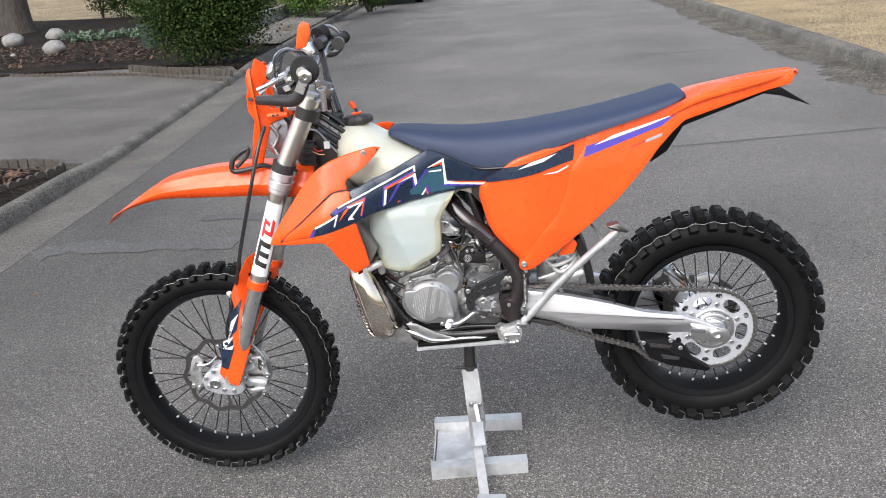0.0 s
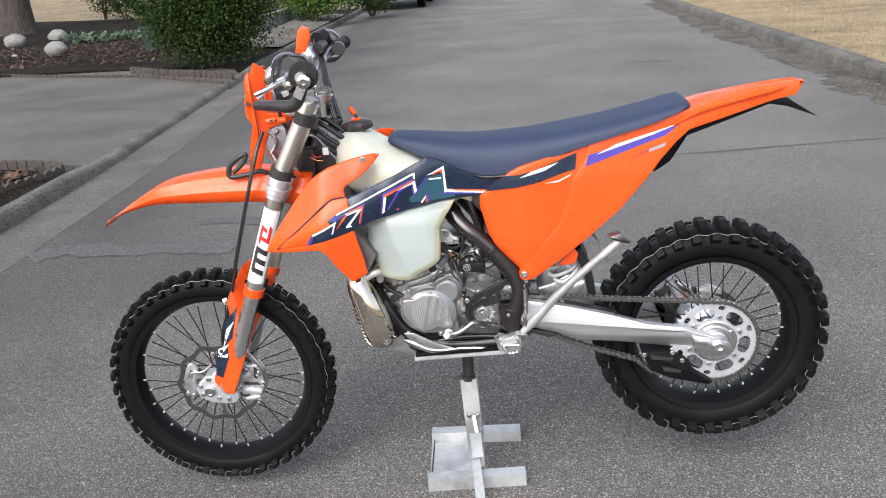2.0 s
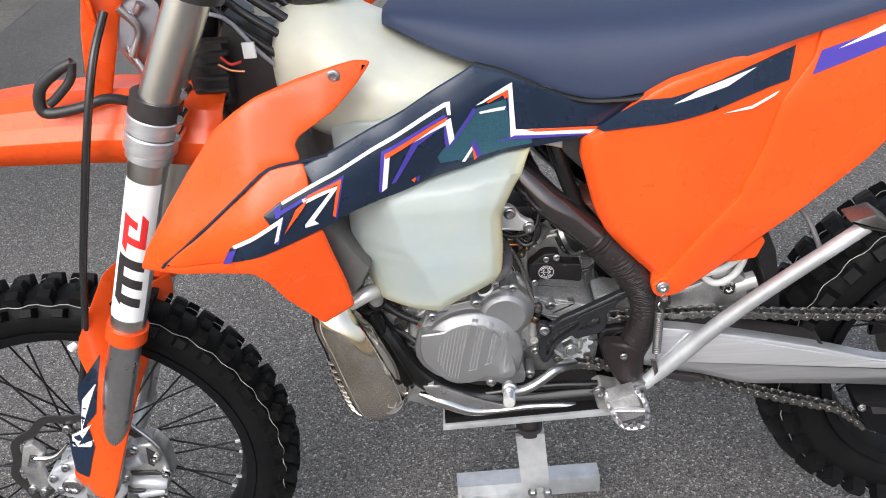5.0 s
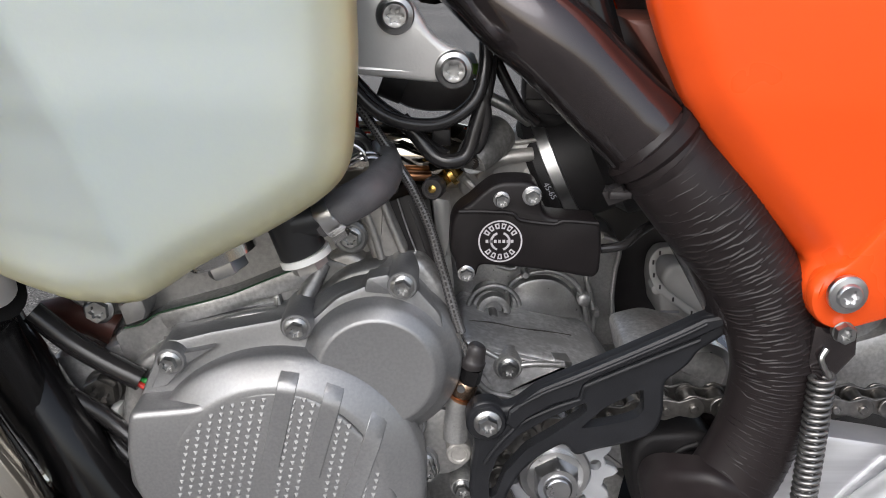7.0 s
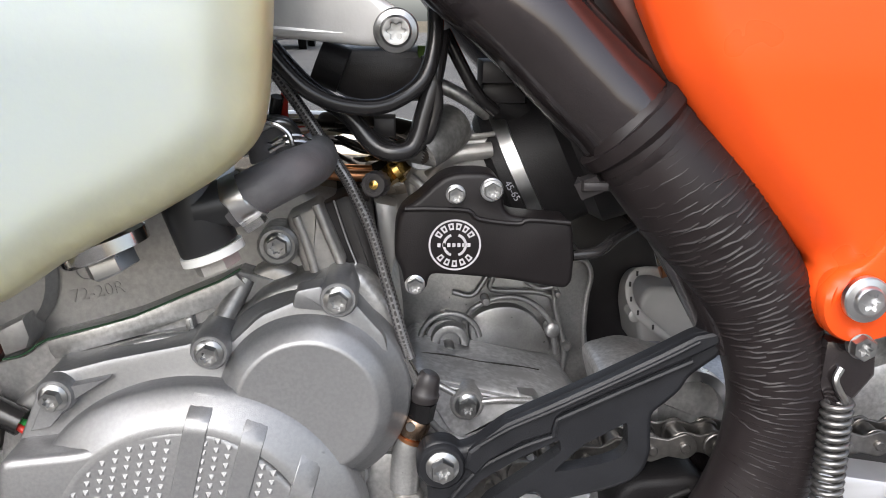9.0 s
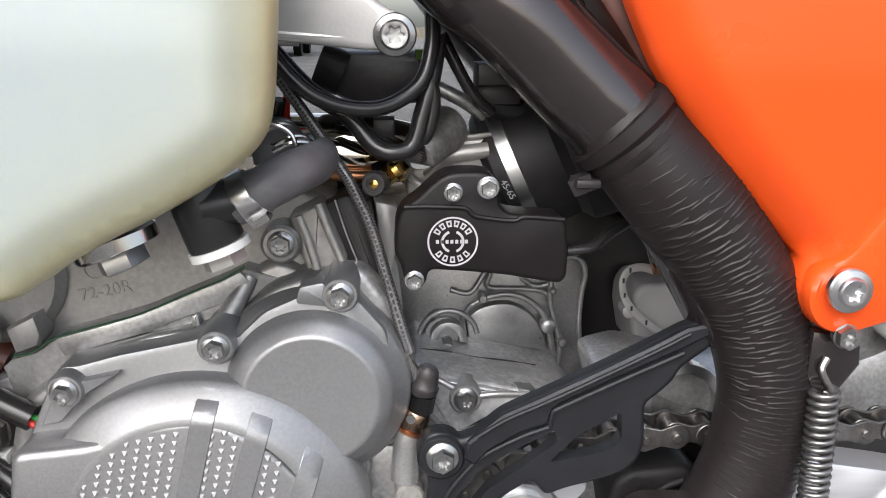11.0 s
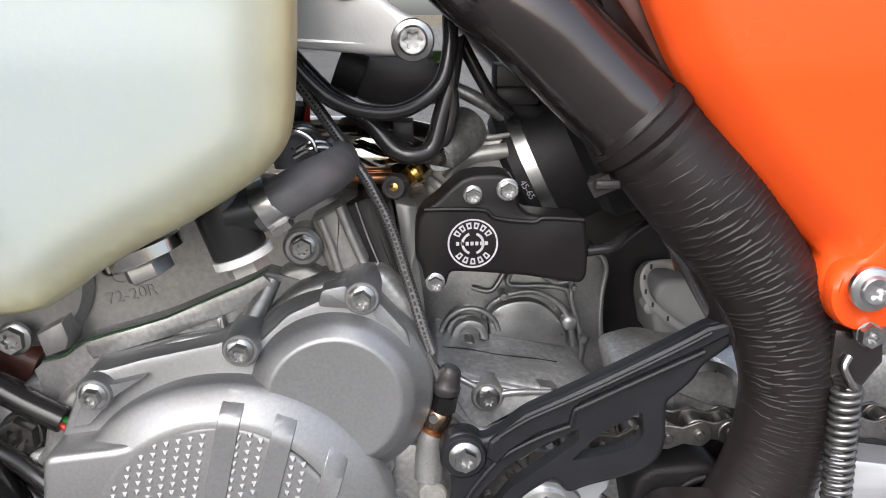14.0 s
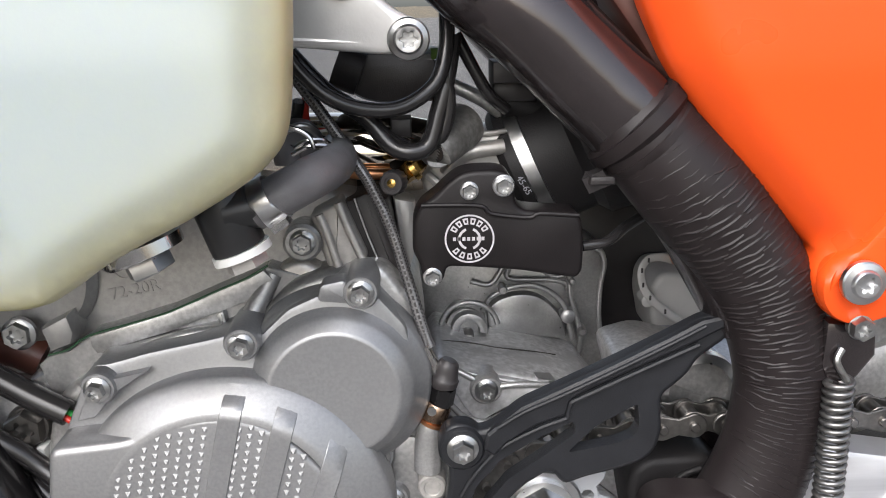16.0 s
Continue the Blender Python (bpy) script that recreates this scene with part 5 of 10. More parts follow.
decal([(-0.0873, 0.9438), (-0.0731, 0.9628), (-0.0724, 0.9571), (-0.0828, 0.9425)], WHITE_FILM, band_ob, shroud_y, 0.0048)
decal([(-0.2854, 0.9435), (-0.2384, 0.9545), (-0.2745, 0.9114), (-0.2696, 0.9048), (-0.2867, 0.9033), (-0.2861, 0.9081), (-0.2499, 0.948), (-0.2823, 0.9371)], WHITE_FILM, band_ob, shroud_y, 0.0048)
decal([(-0.3791, 0.8916), (-0.3094, 0.9262), (-0.3207, 0.8937), (-0.3261, 0.8905), (-0.3169, 0.9164), (-0.3767, 0.8873)], WHITE_FILM, band_ob, shroud_y, 0.0048)
decal([(-0.1811, 0.9812), (-0.1013, 1.0116), (-0.104, 1.0062), (-0.1804, 0.9747)], ORANGE_FILM, band_ob, shroud_y, 0.0053)
decal([(-0.0521, 1.0203), (-0.0245, 1.0308), (-0.0238, 1.0206), (-0.0284, 1.019), (-0.0304, 1.0245), (-0.0489, 1.0181)], ORANGE_FILM, band_ob, shroud_y, 0.0053)
decal([(-0.0729, 0.9655), (-0.067, 0.9441), (-0.0713, 0.9414)], ORANGE_FILM, band_ob, shroud_y, 0.0053)
decal([(-0.1523, 0.9361), (-0.146, 0.9391), (-0.1486, 0.9311)], ORANGE_FILM, band_ob, shroud_y, 0.0053)
decal([(-0.2769, 0.9475), (-0.2347, 0.9623), (-0.2486, 0.9108), (-0.2519, 0.913), (-0.2402, 0.9561), (-0.283, 0.9419)], ORANGE_FILM, band_ob, shroud_y, 0.0053)
decal([(-0.3123, 0.901), (-0.2934, 0.9325), (-0.2771, 0.9431), (-0.2841, 0.9328)], ORANGE_FILM, band_ob, shroud_y, 0.0053)
decal([(-0.0196, 0.9728), (0.0994, 0.9585), (0.093, 0.9493), (-0.0178, 0.9635)], WHITE_FILM, band_ob, shroud_y, 0.0046)
decal([(-0.0063, 0.9709), (0.1007, 0.9591), (0.0968, 0.955), (0.0104, 0.9651)], ORANGE_FILM, band_ob, shroud_y, 0.005)
decal([(-0.0437, 0.9591), (-0.0178, 0.9635), (0.0895, 0.9499), (0.0757, 0.949), (-0.0233, 0.9583)], PURPLE, band_ob, shroud_y, 0.0046)
bolt((-0.2344, -0.186, 1.075), 0.0062, STEEL, shroud, 0.003, name="screw", hexed=False)
# embossed plain mark on the shroud foot
for stroke in ([(-0.3278, 0.8211), (-0.3145, 0.8355)], [(-0.3202, 0.8184), (-0.2784, 0.8343)], [(-0.3052, 0.8251), (-0.2868, 0.8442)], [(-0.2916, 0.8164), (-0.2671, 0.8254)]):
    (x0, z0), (x1, z1) = stroke
    part("embossed_mark", tube([(x0 + (x1 - x0) * k / 6, shroud_y(x0 + (x1 - x0) * k / 6, z0 + (z1 - z0) * k / 6) + 0.0005, z0 + (z1 - z0) * k / 6) for k in range(7)], 0.0006, 8, 2), ORANGE, shroud)

# side panels
side_full = [(0.0735, 0.9441), (0.1, 0.9615)] + [(0.1573, 1.0069), (0.1859, 1.0216), (0.2618, 1.0405)] + [(0.3178, 1.0479), (0.3717, 1.0698), (0.4906, 1.1117), (0.6372, 1.1445), (0.7838, 1.1884), (0.9556, 1.2013), (0.9353, 1.1637), (0.8694, 1.1508), (0.6474, 1.0906), (0.6131, 1.0609), (0.574, 1.0187), (0.5297, 0.9618), (0.4597, 0.8819), (0.382, 0.8141), (0.308, 0.7545), (0.2159, 0.695)] + [(0.2026, 0.6918), (0.1908, 0.6885), (0.1804, 0.6926), (0.1746, 0.7009), (0.1733, 0.7112), (0.1763, 0.7205), (0.1713, 0.7252), (0.1382, 0.7609), (0.1182, 0.7857), (0.1063, 0.8026), (0.0963, 0.8232), (0.0893, 0.8414)] + [(0.0714, 0.9153)]
panel_ob = part("side_panel", panel(side_full, panel_y, 0.014, 0.004, 0.0055, 0.005), ORANGE, bike, "large orange side panel with violet stripe")
rear_leaf = [(0.3748, 1.0711), (0.4906, 1.1117), (0.6372, 1.1445), (0.7838, 1.1884), (0.9556, 1.2013), (0.9353, 1.1637), (0.8694, 1.1508), (0.6474, 1.0906), (0.6131, 1.0609), (0.574, 1.0187), (0.5297, 0.9618), (0.4597, 0.8819), (0.382, 0.8141), (0.308, 0.7545), (0.2159, 0.695)] + [(0.2026, 0.6918), (0.1908, 0.6885), (0.1804, 0.6926), (0.1746, 0.7009), (0.1733, 0.7112), (0.1785, 0.7198), (0.1883, 0.7251), (0.209, 0.7546), (0.2424, 0.797)] + [(0.2864, 0.8439), (0.3145, 0.9137), (0.3308, 0.9774), (0.3673, 1.0311)]
part("rear_leaf", panel(rear_leaf, panel_y, 0.007, 0.003, 0.018, 0.005, 0.0065), ORANGE, panel_ob, "raised rear section of the side panel")
for outline, m, up in (([(0.0987, 0.9604), (0.0882, 0.965), (0.116, 0.9843), (0.1455, 0.9999), (0.1833, 1.0013), (0.2464, 1.0175), (0.2944, 1.032), (0.3433, 1.0478), (0.3387, 1.0038), (0.3106, 0.9975), (0.2405, 0.9784), (0.1772, 0.967)], NAVY, 0.003), ([(0.1851, 0.9926), (0.2187, 1.0089), (0.2933, 1.0271), (0.2563, 1.0079)], WHITE_FILM, 0.0036),
                       ([(0.3665, 1.0092), (0.3753, 1.0399), (0.6228, 1.1094), (0.5825, 1.0801)], PURPLE, 0.0075), ([(0.3956, 1.04), (0.4507, 1.0654), (0.6229, 1.1109), (0.5518, 1.0855)], WHITE_FILM, 0.0081),
                       ([(0.2515, 0.9721), (0.2912, 0.977), (0.3282, 0.9919), (0.32, 0.9849), (0.2911, 0.9721)], WHITE_FILM, 0.0036),
                       ([(0.4981, 1.0306), (0.5388, 1.0446), (0.5355, 1.0387), (0.4948, 1.0246)], RED_FILM, 0.0075), ([(0.5403, 1.0461), (0.5854, 1.0614), (0.5822, 1.0523), (0.5371, 1.037)], GREY_FILM, 0.0075)):
    decal(outline, m, panel_ob, panel_y, up)
bolt((0.1876, -0.1495, 0.712), 0.0066, ALU, panel_ob, 0.004, 1.45, name="screw", hexed=False)
part("far_side_panel", panel([(x, z - 0.03) for x, z in side_full if x < 0.42], lambda x, z: -panel_y(x, z), 0.004, 0.003, 0.03), ORANGE, bike, "orange far side panel")
# rear mudguard, across the bike
tailc = []
for (x, z), (xn, w, zn) in zip([(0.59, 1.112), (0.642, 1.146), (0.7073, 1.1697), (0.8, 1.179), (0.907, 1.1903), (0.9661, 1.1955)],
                               [(0.575, -0.1, 1.085), (0.6271, -0.1, 1.113), (0.688, -0.096, 1.137), (0.7792, -0.088, 1.1586), (0.8876, -0.07, 1.1804), (0.9555, -0.03, 1.1943)]):
    w = abs(w)
    tailc.append([(xn, -w, zn), (xn, -w * 0.96, zn + (z - zn) * 0.45), (x, -w * 0.55, z - 0.008), (x, 0, z), (x, w * 0.55, z - 0.012), (xn, w * 0.96, zn + (z - zn) * 0.4), (xn, w, zn)])
tail_ob = part("rear_mudguard", skin(tailc, 4, 3), ORANGE, bike, "orange rear mudguard with a pointed tail")
tail_ob.modifiers.new("thickness", "SOLIDIFY").thickness = 0.004
under = [(0.5605, 0.969), (0.5809, 1.0085), (0.6196, 1.0528), (0.6534, 1.0809), (0.772, 1.1203), (0.8617, 1.1499), (0.9141, 1.154), (0.9948, 1.1006), (0.9136, 1.1325), (0.8651, 1.142), (0.7723, 1.1093), (0.6489, 1.0669), (0.6413, 1.053), (0.6044, 0.9973)]
part("tail_underside", plate(under, -0.06, 0.04, 0.0015), RIM_BLACK, bike, "black under-tail with a plate spoon")
part("inner_mudguard", plate([(0.3351, 0.7439), (0.3566, 0.753), (0.3783, 0.7058), (0.391, 0.6482), (0.3977, 0.5934), (0.3758, 0.5873), (0.3662, 0.6575), (0.3475, 0.7085)], -0.06, 0.06, 0.003, 2, 0.003), BLACK_MATT, bike, "black inner mudguard before the rear tyre")
part("airbox_flap", panel([(0.2835, 0.7174), (0.3292, 0.7705), (0.3448, 0.7488), (0.3343, 0.7216), (0.3047, 0.7162)], lambda x, z: -0.1, 0.006, 0.002), ORANGE, bike)


# ---- frame ----
part("frame_spar", tube([(-0.012, -0.085, 0.8812), (0.0115, -0.096, 0.8575), (0.03, -0.104, 0.84)] + [(0.0487, -0.108, 0.8249), (0.0683, -0.108, 0.8061), (0.0828, -0.108, 0.7919), (0.096, -0.108, 0.7789)] + [(0.1285, -0.106, 0.7389), (0.16, -0.106, 0.6858)], 0.0228, 24, 5, True, 1.0), FRAME_BLACK, bike, "black painted steel frame spar")
part("frame_spar_far", tube([(x, -y, z) for x, y, z in [(-0.0031, -0.085, 0.8892), (0.0192, -0.098, 0.8636), (0.0474, -0.108, 0.8275), (0.0739, -0.11, 0.7996), (0.1339, -0.106, 0.7304), (0.1599, -0.106, 0.6858), (0.1641, -0.1, 0.611), (0.1528, -0.1, 0.5201)]], 0.022, 16, 4), FRAME_BLACK, bike, "black far frame spar")
part("subframe_tube", tube([(0.0325, -0.085, 0.9491), (0.0497, -0.095, 0.8889), (0.0767, -0.1, 0.8099)], 0.011, 14, 4), GLOSS_BLACK, bike, "black upper frame strut")
part("frame_top_tube", tube([(-0.46, 0, 1.06), (-0.3, 0, 0.98), (-0.05, -0.03, 0.9), (0.0, -0.07, 0.86)], [0.035, 0.034, 0.03, 0.026], 16, 4), FRAME_BLACK, bike, "black backbone tube")
part("steering_head", tube([(-0.475, 0, 1.0), (-0.42, 0, 1.19)], 0.036, 24, 1), FRAME_BLACK, bike, "black steering head")
for s in (1, -1):
    part("down_tube", tube([(x, y * s, z) for x, y, z in [(-0.43, 0.0, 1.02), (-0.36, -0.03, 0.86)] + [(-0.2651, -0.08, 0.6795), (-0.2432, -0.09, 0.6453), (-0.2148, -0.098, 0.5968), (-0.189, -0.1, 0.5534), (-0.1579, -0.1, 0.519), (-0.128, -0.1, 0.4995), (-0.0862, -0.1, 0.4849), (0.0003, -0.1, 0.4791), (0.1047, -0.1, 0.4831)]], 0.0195, 16, 5),
         GLOSS_BLACK, bike, "glossy black frame down tube")

# textured guard over the frame
GUARD = surface("ribbed_guard_plastic", (0.018, 0.0138, 0.0142), 0.4, spec=0.3, vary=0.12, scale=150, bump=0.12, grain=1800, stain=0.1)
g_mid = [(0.1008, -0.112, 0.7734), (0.1037, -0.113, 0.7703), (0.124, -0.115, 0.7476), (0.1419, -0.115, 0.7263), (0.1559, -0.115, 0.7058), (0.165, -0.115, 0.6848), (0.1712, -0.115, 0.6601), (0.1714, -0.115, 0.64), (0.1688, -0.115, 0.6204), (0.163, -0.115, 0.6008)] + [(0.1485, -0.115, 0.5632), (0.151, -0.114, 0.5283), (0.1534, -0.112, 0.4945)]
g_rad = [0.0236, 0.0238, 0.0254, 0.0243, 0.0238, 0.0228, 0.0223, 0.0222, 0.0228, 0.0235, 0.024, 0.018, 0.01]
guard_geo = tube(g_mid, g_rad, 28, 5, True, 0.95)
guard_line, guard_r = catmull(g_mid, 5), [p.x for p in catmull([(a, 0, 0) for a in g_rad], 5)]


def on_guard(s, a, lift):
    """A point on the guard: s along it in segments, a the angle from the outer face."""
    i = min(int(s), len(guard_line) - 2)
    p = guard_line[i].lerp(guard_line[i + 1], s - i)
    t = (guard_line[i + 1] - guard_line[i]).normalized()
    out = Vector((0, -1, 0))
    side = t.cross(out).normalized()
    r = guard_r[i] + lift
    return p + side * math.sin(a) * r + out * math.cos(a) * r * 0.95


rnd = random.Random(11)
s = 6.0
while s < 52:
    a = -1.35 + rnd.uniform(0, 0.3)
    while a < 0.7:
        ln = rnd.uniform(0.55, 1.0)
        slope, kink = rnd.uniform(-0.14, 0.06), rnd.uniform(0.05, 0.42)
        v, q = [], []
        for k in range(7):
            t = k / 6
            h1 = 0.00048 * min(1.0, 4 * t, 4 * (1 - t))
            ss = s + slope * t * ln * 2.2 + kink * 0.5 * math.tanh(9 * (0.45 - t))
            for ds, lift in ((-0.14, -0.0002), (0.0, h1), (0.09, -0.0003)):
                v.append(on_guard(ss + ds, a + ln * t, lift))
        for k in range(6):
            q += [(3 * k, 3 * k + 1, 3 * k + 4, 3 * k + 3), (3 * k + 1, 3 * k + 2, 3 * k + 5, 3 * k + 4)]
        guard_geo.add(v, q)
        a += ln + rnd.uniform(0.0, 0.1)
    s += rnd.uniform(0.58, 0.76) * (1.25 if s > 40 else 0.92)
guard = part("frame_guard", guard_geo, GUARD, bike, "black ribbed plastic frame guard", 50)
part("guard_collar", tube([(0.0955, -0.1115, 0.7797), (0.0965, -0.1115, 0.7787), (0.1005, -0.112, 0.7743), (0.1013, -0.112, 0.7734)], [0.0238, 0.0258, 0.0258, 0.0236], 36, 1, True, 0.98), GUARD, guard, "smooth collar of the guard")
part("guard_collar_ring", tube([(0.1027, -0.112, 0.7716), (0.1032, -0.112, 0.7711), (0.1055, -0.112, 0.7686), (0.1063, -0.112, 0.7679)], [0.0236, 0.0248, 0.0248, 0.0236], 36, 1, True, 0.98), GUARD, guard)
tie = part("guard_tie", bar(*[(0.0772, -0.112, 0.7501), (0.0856, -0.116, 0.7546)], 0.0075, 0.008), BLACK, guard, "small black fastening strap")
part("tie_head", box((0.0768, -0.121, 0.7507), (0.088, -0.108, 0.7547), 0.0015), BLACK, tie)
foot = panel([(0.14, 0.6041), (0.1196, 0.5961), (0.1128, 0.5874), (0.1101, 0.5752), (0.114, 0.5551), (0.1242, 0.5344), (0.1451, 0.5129), (0.16, 0.5253), (0.1683, 0.5395), (0.1723, 0.5701), (0.1713, 0.5873)], lambda x, z: -0.139 + 16 * (x - 0.152) ** 2, 0.02, 0.006, 0.012, 0.012)
part("pivot_cover", plate([(0.1125, 0.5498), (0.1071, 0.5809), (0.1101, 0.593), (0.1175, 0.5979), (0.1501, 0.5994), (0.167, 0.5809), (0.1684, 0.539), (0.132, 0.5171), (0.1188, 0.5282)], -0.088, -0.05, 0.005, 3, 0.006), BLACK_MATT, bike, "black cover of the swingarm pivot")
part("pivot_cover_ring", tube([(0.1253, -0.0885, 0.559), (0.126, -0.0885, 0.5697), (0.13, -0.0885, 0.5813), (0.1361, -0.0885, 0.5883), (0.1457, -0.0885, 0.5921)], 0.0022, 10, 4), BLACK_MATT, bike)
part("guard_foot", foot, GUARD, guard, "wide lower end of the guard")
bolt((0.1375, -0.1425, 0.5845), 0.004, STEEL, guard, 0.004)

# head stay bracket
stay = part("head_stay", plate([(-0.053, 0.8567), (-0.0378, 0.8519), (-0.0241, 0.8489), (-0.0173, 0.8422), (-0.0117, 0.8317), (-0.0038, 0.8254), (0.005, 0.8222), (0.0083, 0.8158), (0.0053, 0.8093), (-0.0101, 0.8087), (-0.0356, 0.8113), (-0.0546, 0.8133)], -0.129, -0.118, 0.003, 3, 0.006), ALU_SILVER, bike, "silver head stay bracket")
part("stay_rib", tube([(-0.0545, -0.128, 0.8159), (-0.0355, -0.128, 0.8146), (-0.0165, -0.1275, 0.8138)], 0.0014, 8, 3), ALU_SILVER, stay)
bolt((-0.0266, -0.13, 0.839), 0.0062, STEEL, stay, 0.005, 1.4, hexed=False)
bolt((-0.0003, -0.13, 0.8149), 0.0062, STEEL, stay, 0.005, 1.4, hexed=False)

# ---- engine ----
case = part("crankcase", plate([(-0.2176, 0.66), (-0.1344, 0.6823), (-0.0656, 0.7235), (-0.012, 0.706), (-0.004, 0.63), (0.06, 0.585), (0.1153, 0.5421), (0.1034, 0.4671), (0.013, 0.4132), (-0.1255, 0.4025), (-0.2345, 0.4496), (-0.2581, 0.5615)], -0.05, 0.09, 0.006), ALU_CAST, bike, "rough cast aluminium crankcase")
# rear of the crankcase: level shelf, web and round clutch housing
part("case_wall", plate([(-0.0079, 0.6728), (0.0011, 0.6886), (0.1051, 0.6862), (0.1143, 0.6813), (0.1191, 0.674), (0.1192, 0.6623), (0.1171, 0.6531), (0.1162, 0.6364), (0.1183, 0.6174), (0.1295, 0.6016), (0.0937, 0.5753), (-0.0102, 0.5786)], 0.028, 0.08, 0.004, 2, 0.004), CASE_CAST, case, "cast rear wall of the crankcase")
part("case_shelf", plate([(0.01, 0.6424), (0.0172, 0.6396), (0.0294, 0.6353), (0.0478, 0.6321), (0.074, 0.626), (0.0975, 0.6179), (0.1141, 0.5942), (0.116, 0.5483), (-0.0043, 0.5529), (-0.0028, 0.6251)], -0.05, 0.045, 0.004, 3, 0.004), CASE_LIT, case, "cast shelf of the crankcase")
part("case_dome", plate([(0.0424, 0.6442), (0.0504, 0.6509), (0.0608, 0.6539), (0.0713, 0.6536), (0.0801, 0.6494), (0.0872, 0.6418), (0.092, 0.6325), (0.0937, 0.6227), (0.0445, 0.6293)], 0.02, 0.05, 0.002, 2, 0.004), CASE_CAST, case, "rounded cast housing")
part("case_dome_rib", tube([(0.0402, 0.018, 0.6449), (0.0448, 0.016, 0.6538), (0.0551, 0.016, 0.6593), (0.0672, 0.016, 0.6612), (0.0775, 0.016, 0.6587), (0.0863, 0.016, 0.6524), (0.0921, 0.016, 0.6431), (0.0964, 0.018, 0.6241)], 0.0018, 10, 4), CASE_CAST, case)
for line_ in ([(0.058, 0.024, 0.6723), (0.0567, 0.024, 0.6633), (0.077, 0.024, 0.662), (0.0921, 0.024, 0.6591), (0.0955, 0.024, 0.6495)], [(0.0769, 0.024, 0.6689), (0.0857, 0.024, 0.6636), (0.0944, 0.024, 0.6649)], [(0.0953, 0.022, 0.669), (0.095, 0.022, 0.6538), (0.0989, 0.022, 0.639), (0.1022, 0.022, 0.6239), (0.1016, 0.024, 0.608)],
              [(0.1055, 0.026, 0.6821), (0.114, 0.026, 0.679), (0.1171, 0.026, 0.6702), (0.1151, 0.026, 0.6575), (0.1143, 0.026, 0.6372), (0.1168, 0.026, 0.6174)], [(0.0334, 0.024, 0.6621), (0.0456, 0.024, 0.6599), (0.0545, 0.026, 0.6718)]):
    part("case_rib", tube(line_, 0.0017, 10, 4), CASE_CAST, case)
part("case_boss", lathe([(0.0125, -0.02), (0.0125, 0.0), (0.0115, 0.001), (0.0005, 0.001)], (0.029, 0.012, 0.6372), (0.0, -1, 0.0), 32), CASE_CAST, case)
part("case_pin", lathe([(0.0037, -0.01), (0.0037, 0.007), (0.0028, 0.009), (0.0005, 0.0092)], (0.0301, 0.008, 0.6335), (0.0, -1, 0.0), 16), CASE_CAST, case)
arch_at = (0.031, 0.004, 0.6371)
part("case_arch", plate([(arch_at[0] + r * math.cos(radians(a)), arch_at[2] + r * math.sin(radians(a))) for r, seq in ((0.0112, range(-12, 193, 12)), (0.006, range(192, -13, -12))) for a in seq], 0.003, 0.03, 0.0012, 2), CASE_CAST, case, "cast half ring over a pocket")
part("case_rib", tube([(arch_at[0] + 0.0176 * math.cos(radians(a)), 0.006, arch_at[2] + 0.0176 * math.sin(radians(a))) for a in range(10, 181, 17)], 0.0017, 10, 3), CASE_CAST, case, "cast arch over a pocket")
part("case_front", plate([(0.0172, 0.638), (0.0324, 0.6336), (0.0477, 0.6304), (0.0738, 0.6242), (0.0662, 0.6205), (0.0493, 0.6124), (0.0323, 0.6028), (0.0249, 0.6126), (0.0171, 0.6262)], -0.0528, -0.045, 0.002, 2, 0.002), CASE_LIT, case, "bright blasted front of the case shelf")
for px, r0 in (((0.0524, 0.016, 0.659), 0.0028), ((0.0928, 0.016, 0.6405), 0.0046), ((0.0958, 0.02, 0.6617), 0.0022), ((0.1027, 0.02, 0.6284), 0.003)):
    part("case_stud", lathe([(r0, -0.006), (r0, 0.002), (r0 * 0.7, 0.0032), (0.0005, 0.0034)], px, (0, -1, 0), 18), CASE_CAST, case)
part("case_seam", tube([(0.013, -0.02, 0.6408), (0.029, -0.012, 0.6358), (0.046, -0.013, 0.6323), (0.063, -0.01, 0.6288), (0.082, -0.005, 0.6233)], 0.0006, 6, 4), STEEL_DARK, case, "dark joint line across the shelf")
patch = [(0.0598, -0.004, 0.6247), (0.07, -0.004, 0.6229), (0.0753, -0.0515, 0.6263), (0.0648, -0.0515, 0.6286)]
part("case_plate_mark", Geo().add([(x, y, z + d) for d in (0.0008, -0.004) for x, y, z in patch], [(0, 1, 2, 3), (7, 6, 5, 4), (0, 4, 5, 1), (1, 5, 6, 2), (2, 6, 7, 3), (3, 7, 4, 0)]), ALU, case, "machined patch")
for px in [(0.0361, -0.054, 0.6253)]:
    part("bolt_boss", lathe([(0.0095, -0.012), (0.009, 0.0), (0.0078, 0.002), (0.0005, 0.002)], px, (0, -1, 0), 28), CASE_CAST, case)
    bolt(Vector(px) + Vector((0, -0.002, 0)), 0.0046, STEEL, case, 0.005, 1.4)
for line_ in ([(0.0425, -0.054, 0.6261), (0.0534, -0.054, 0.6271), (0.0706, -0.052, 0.6256)], [(0.031, -0.053, 0.63), (0.0231, -0.052, 0.6343), (0.0172, -0.05, 0.6369)], [(0.0168, -0.054, 0.6163), (0.0259, -0.054, 0.6077), (0.0475, -0.054, 0.6019)]):
    part("case_rib", tube(line_, 0.0019, 10, 3), CASE_CAST, case)

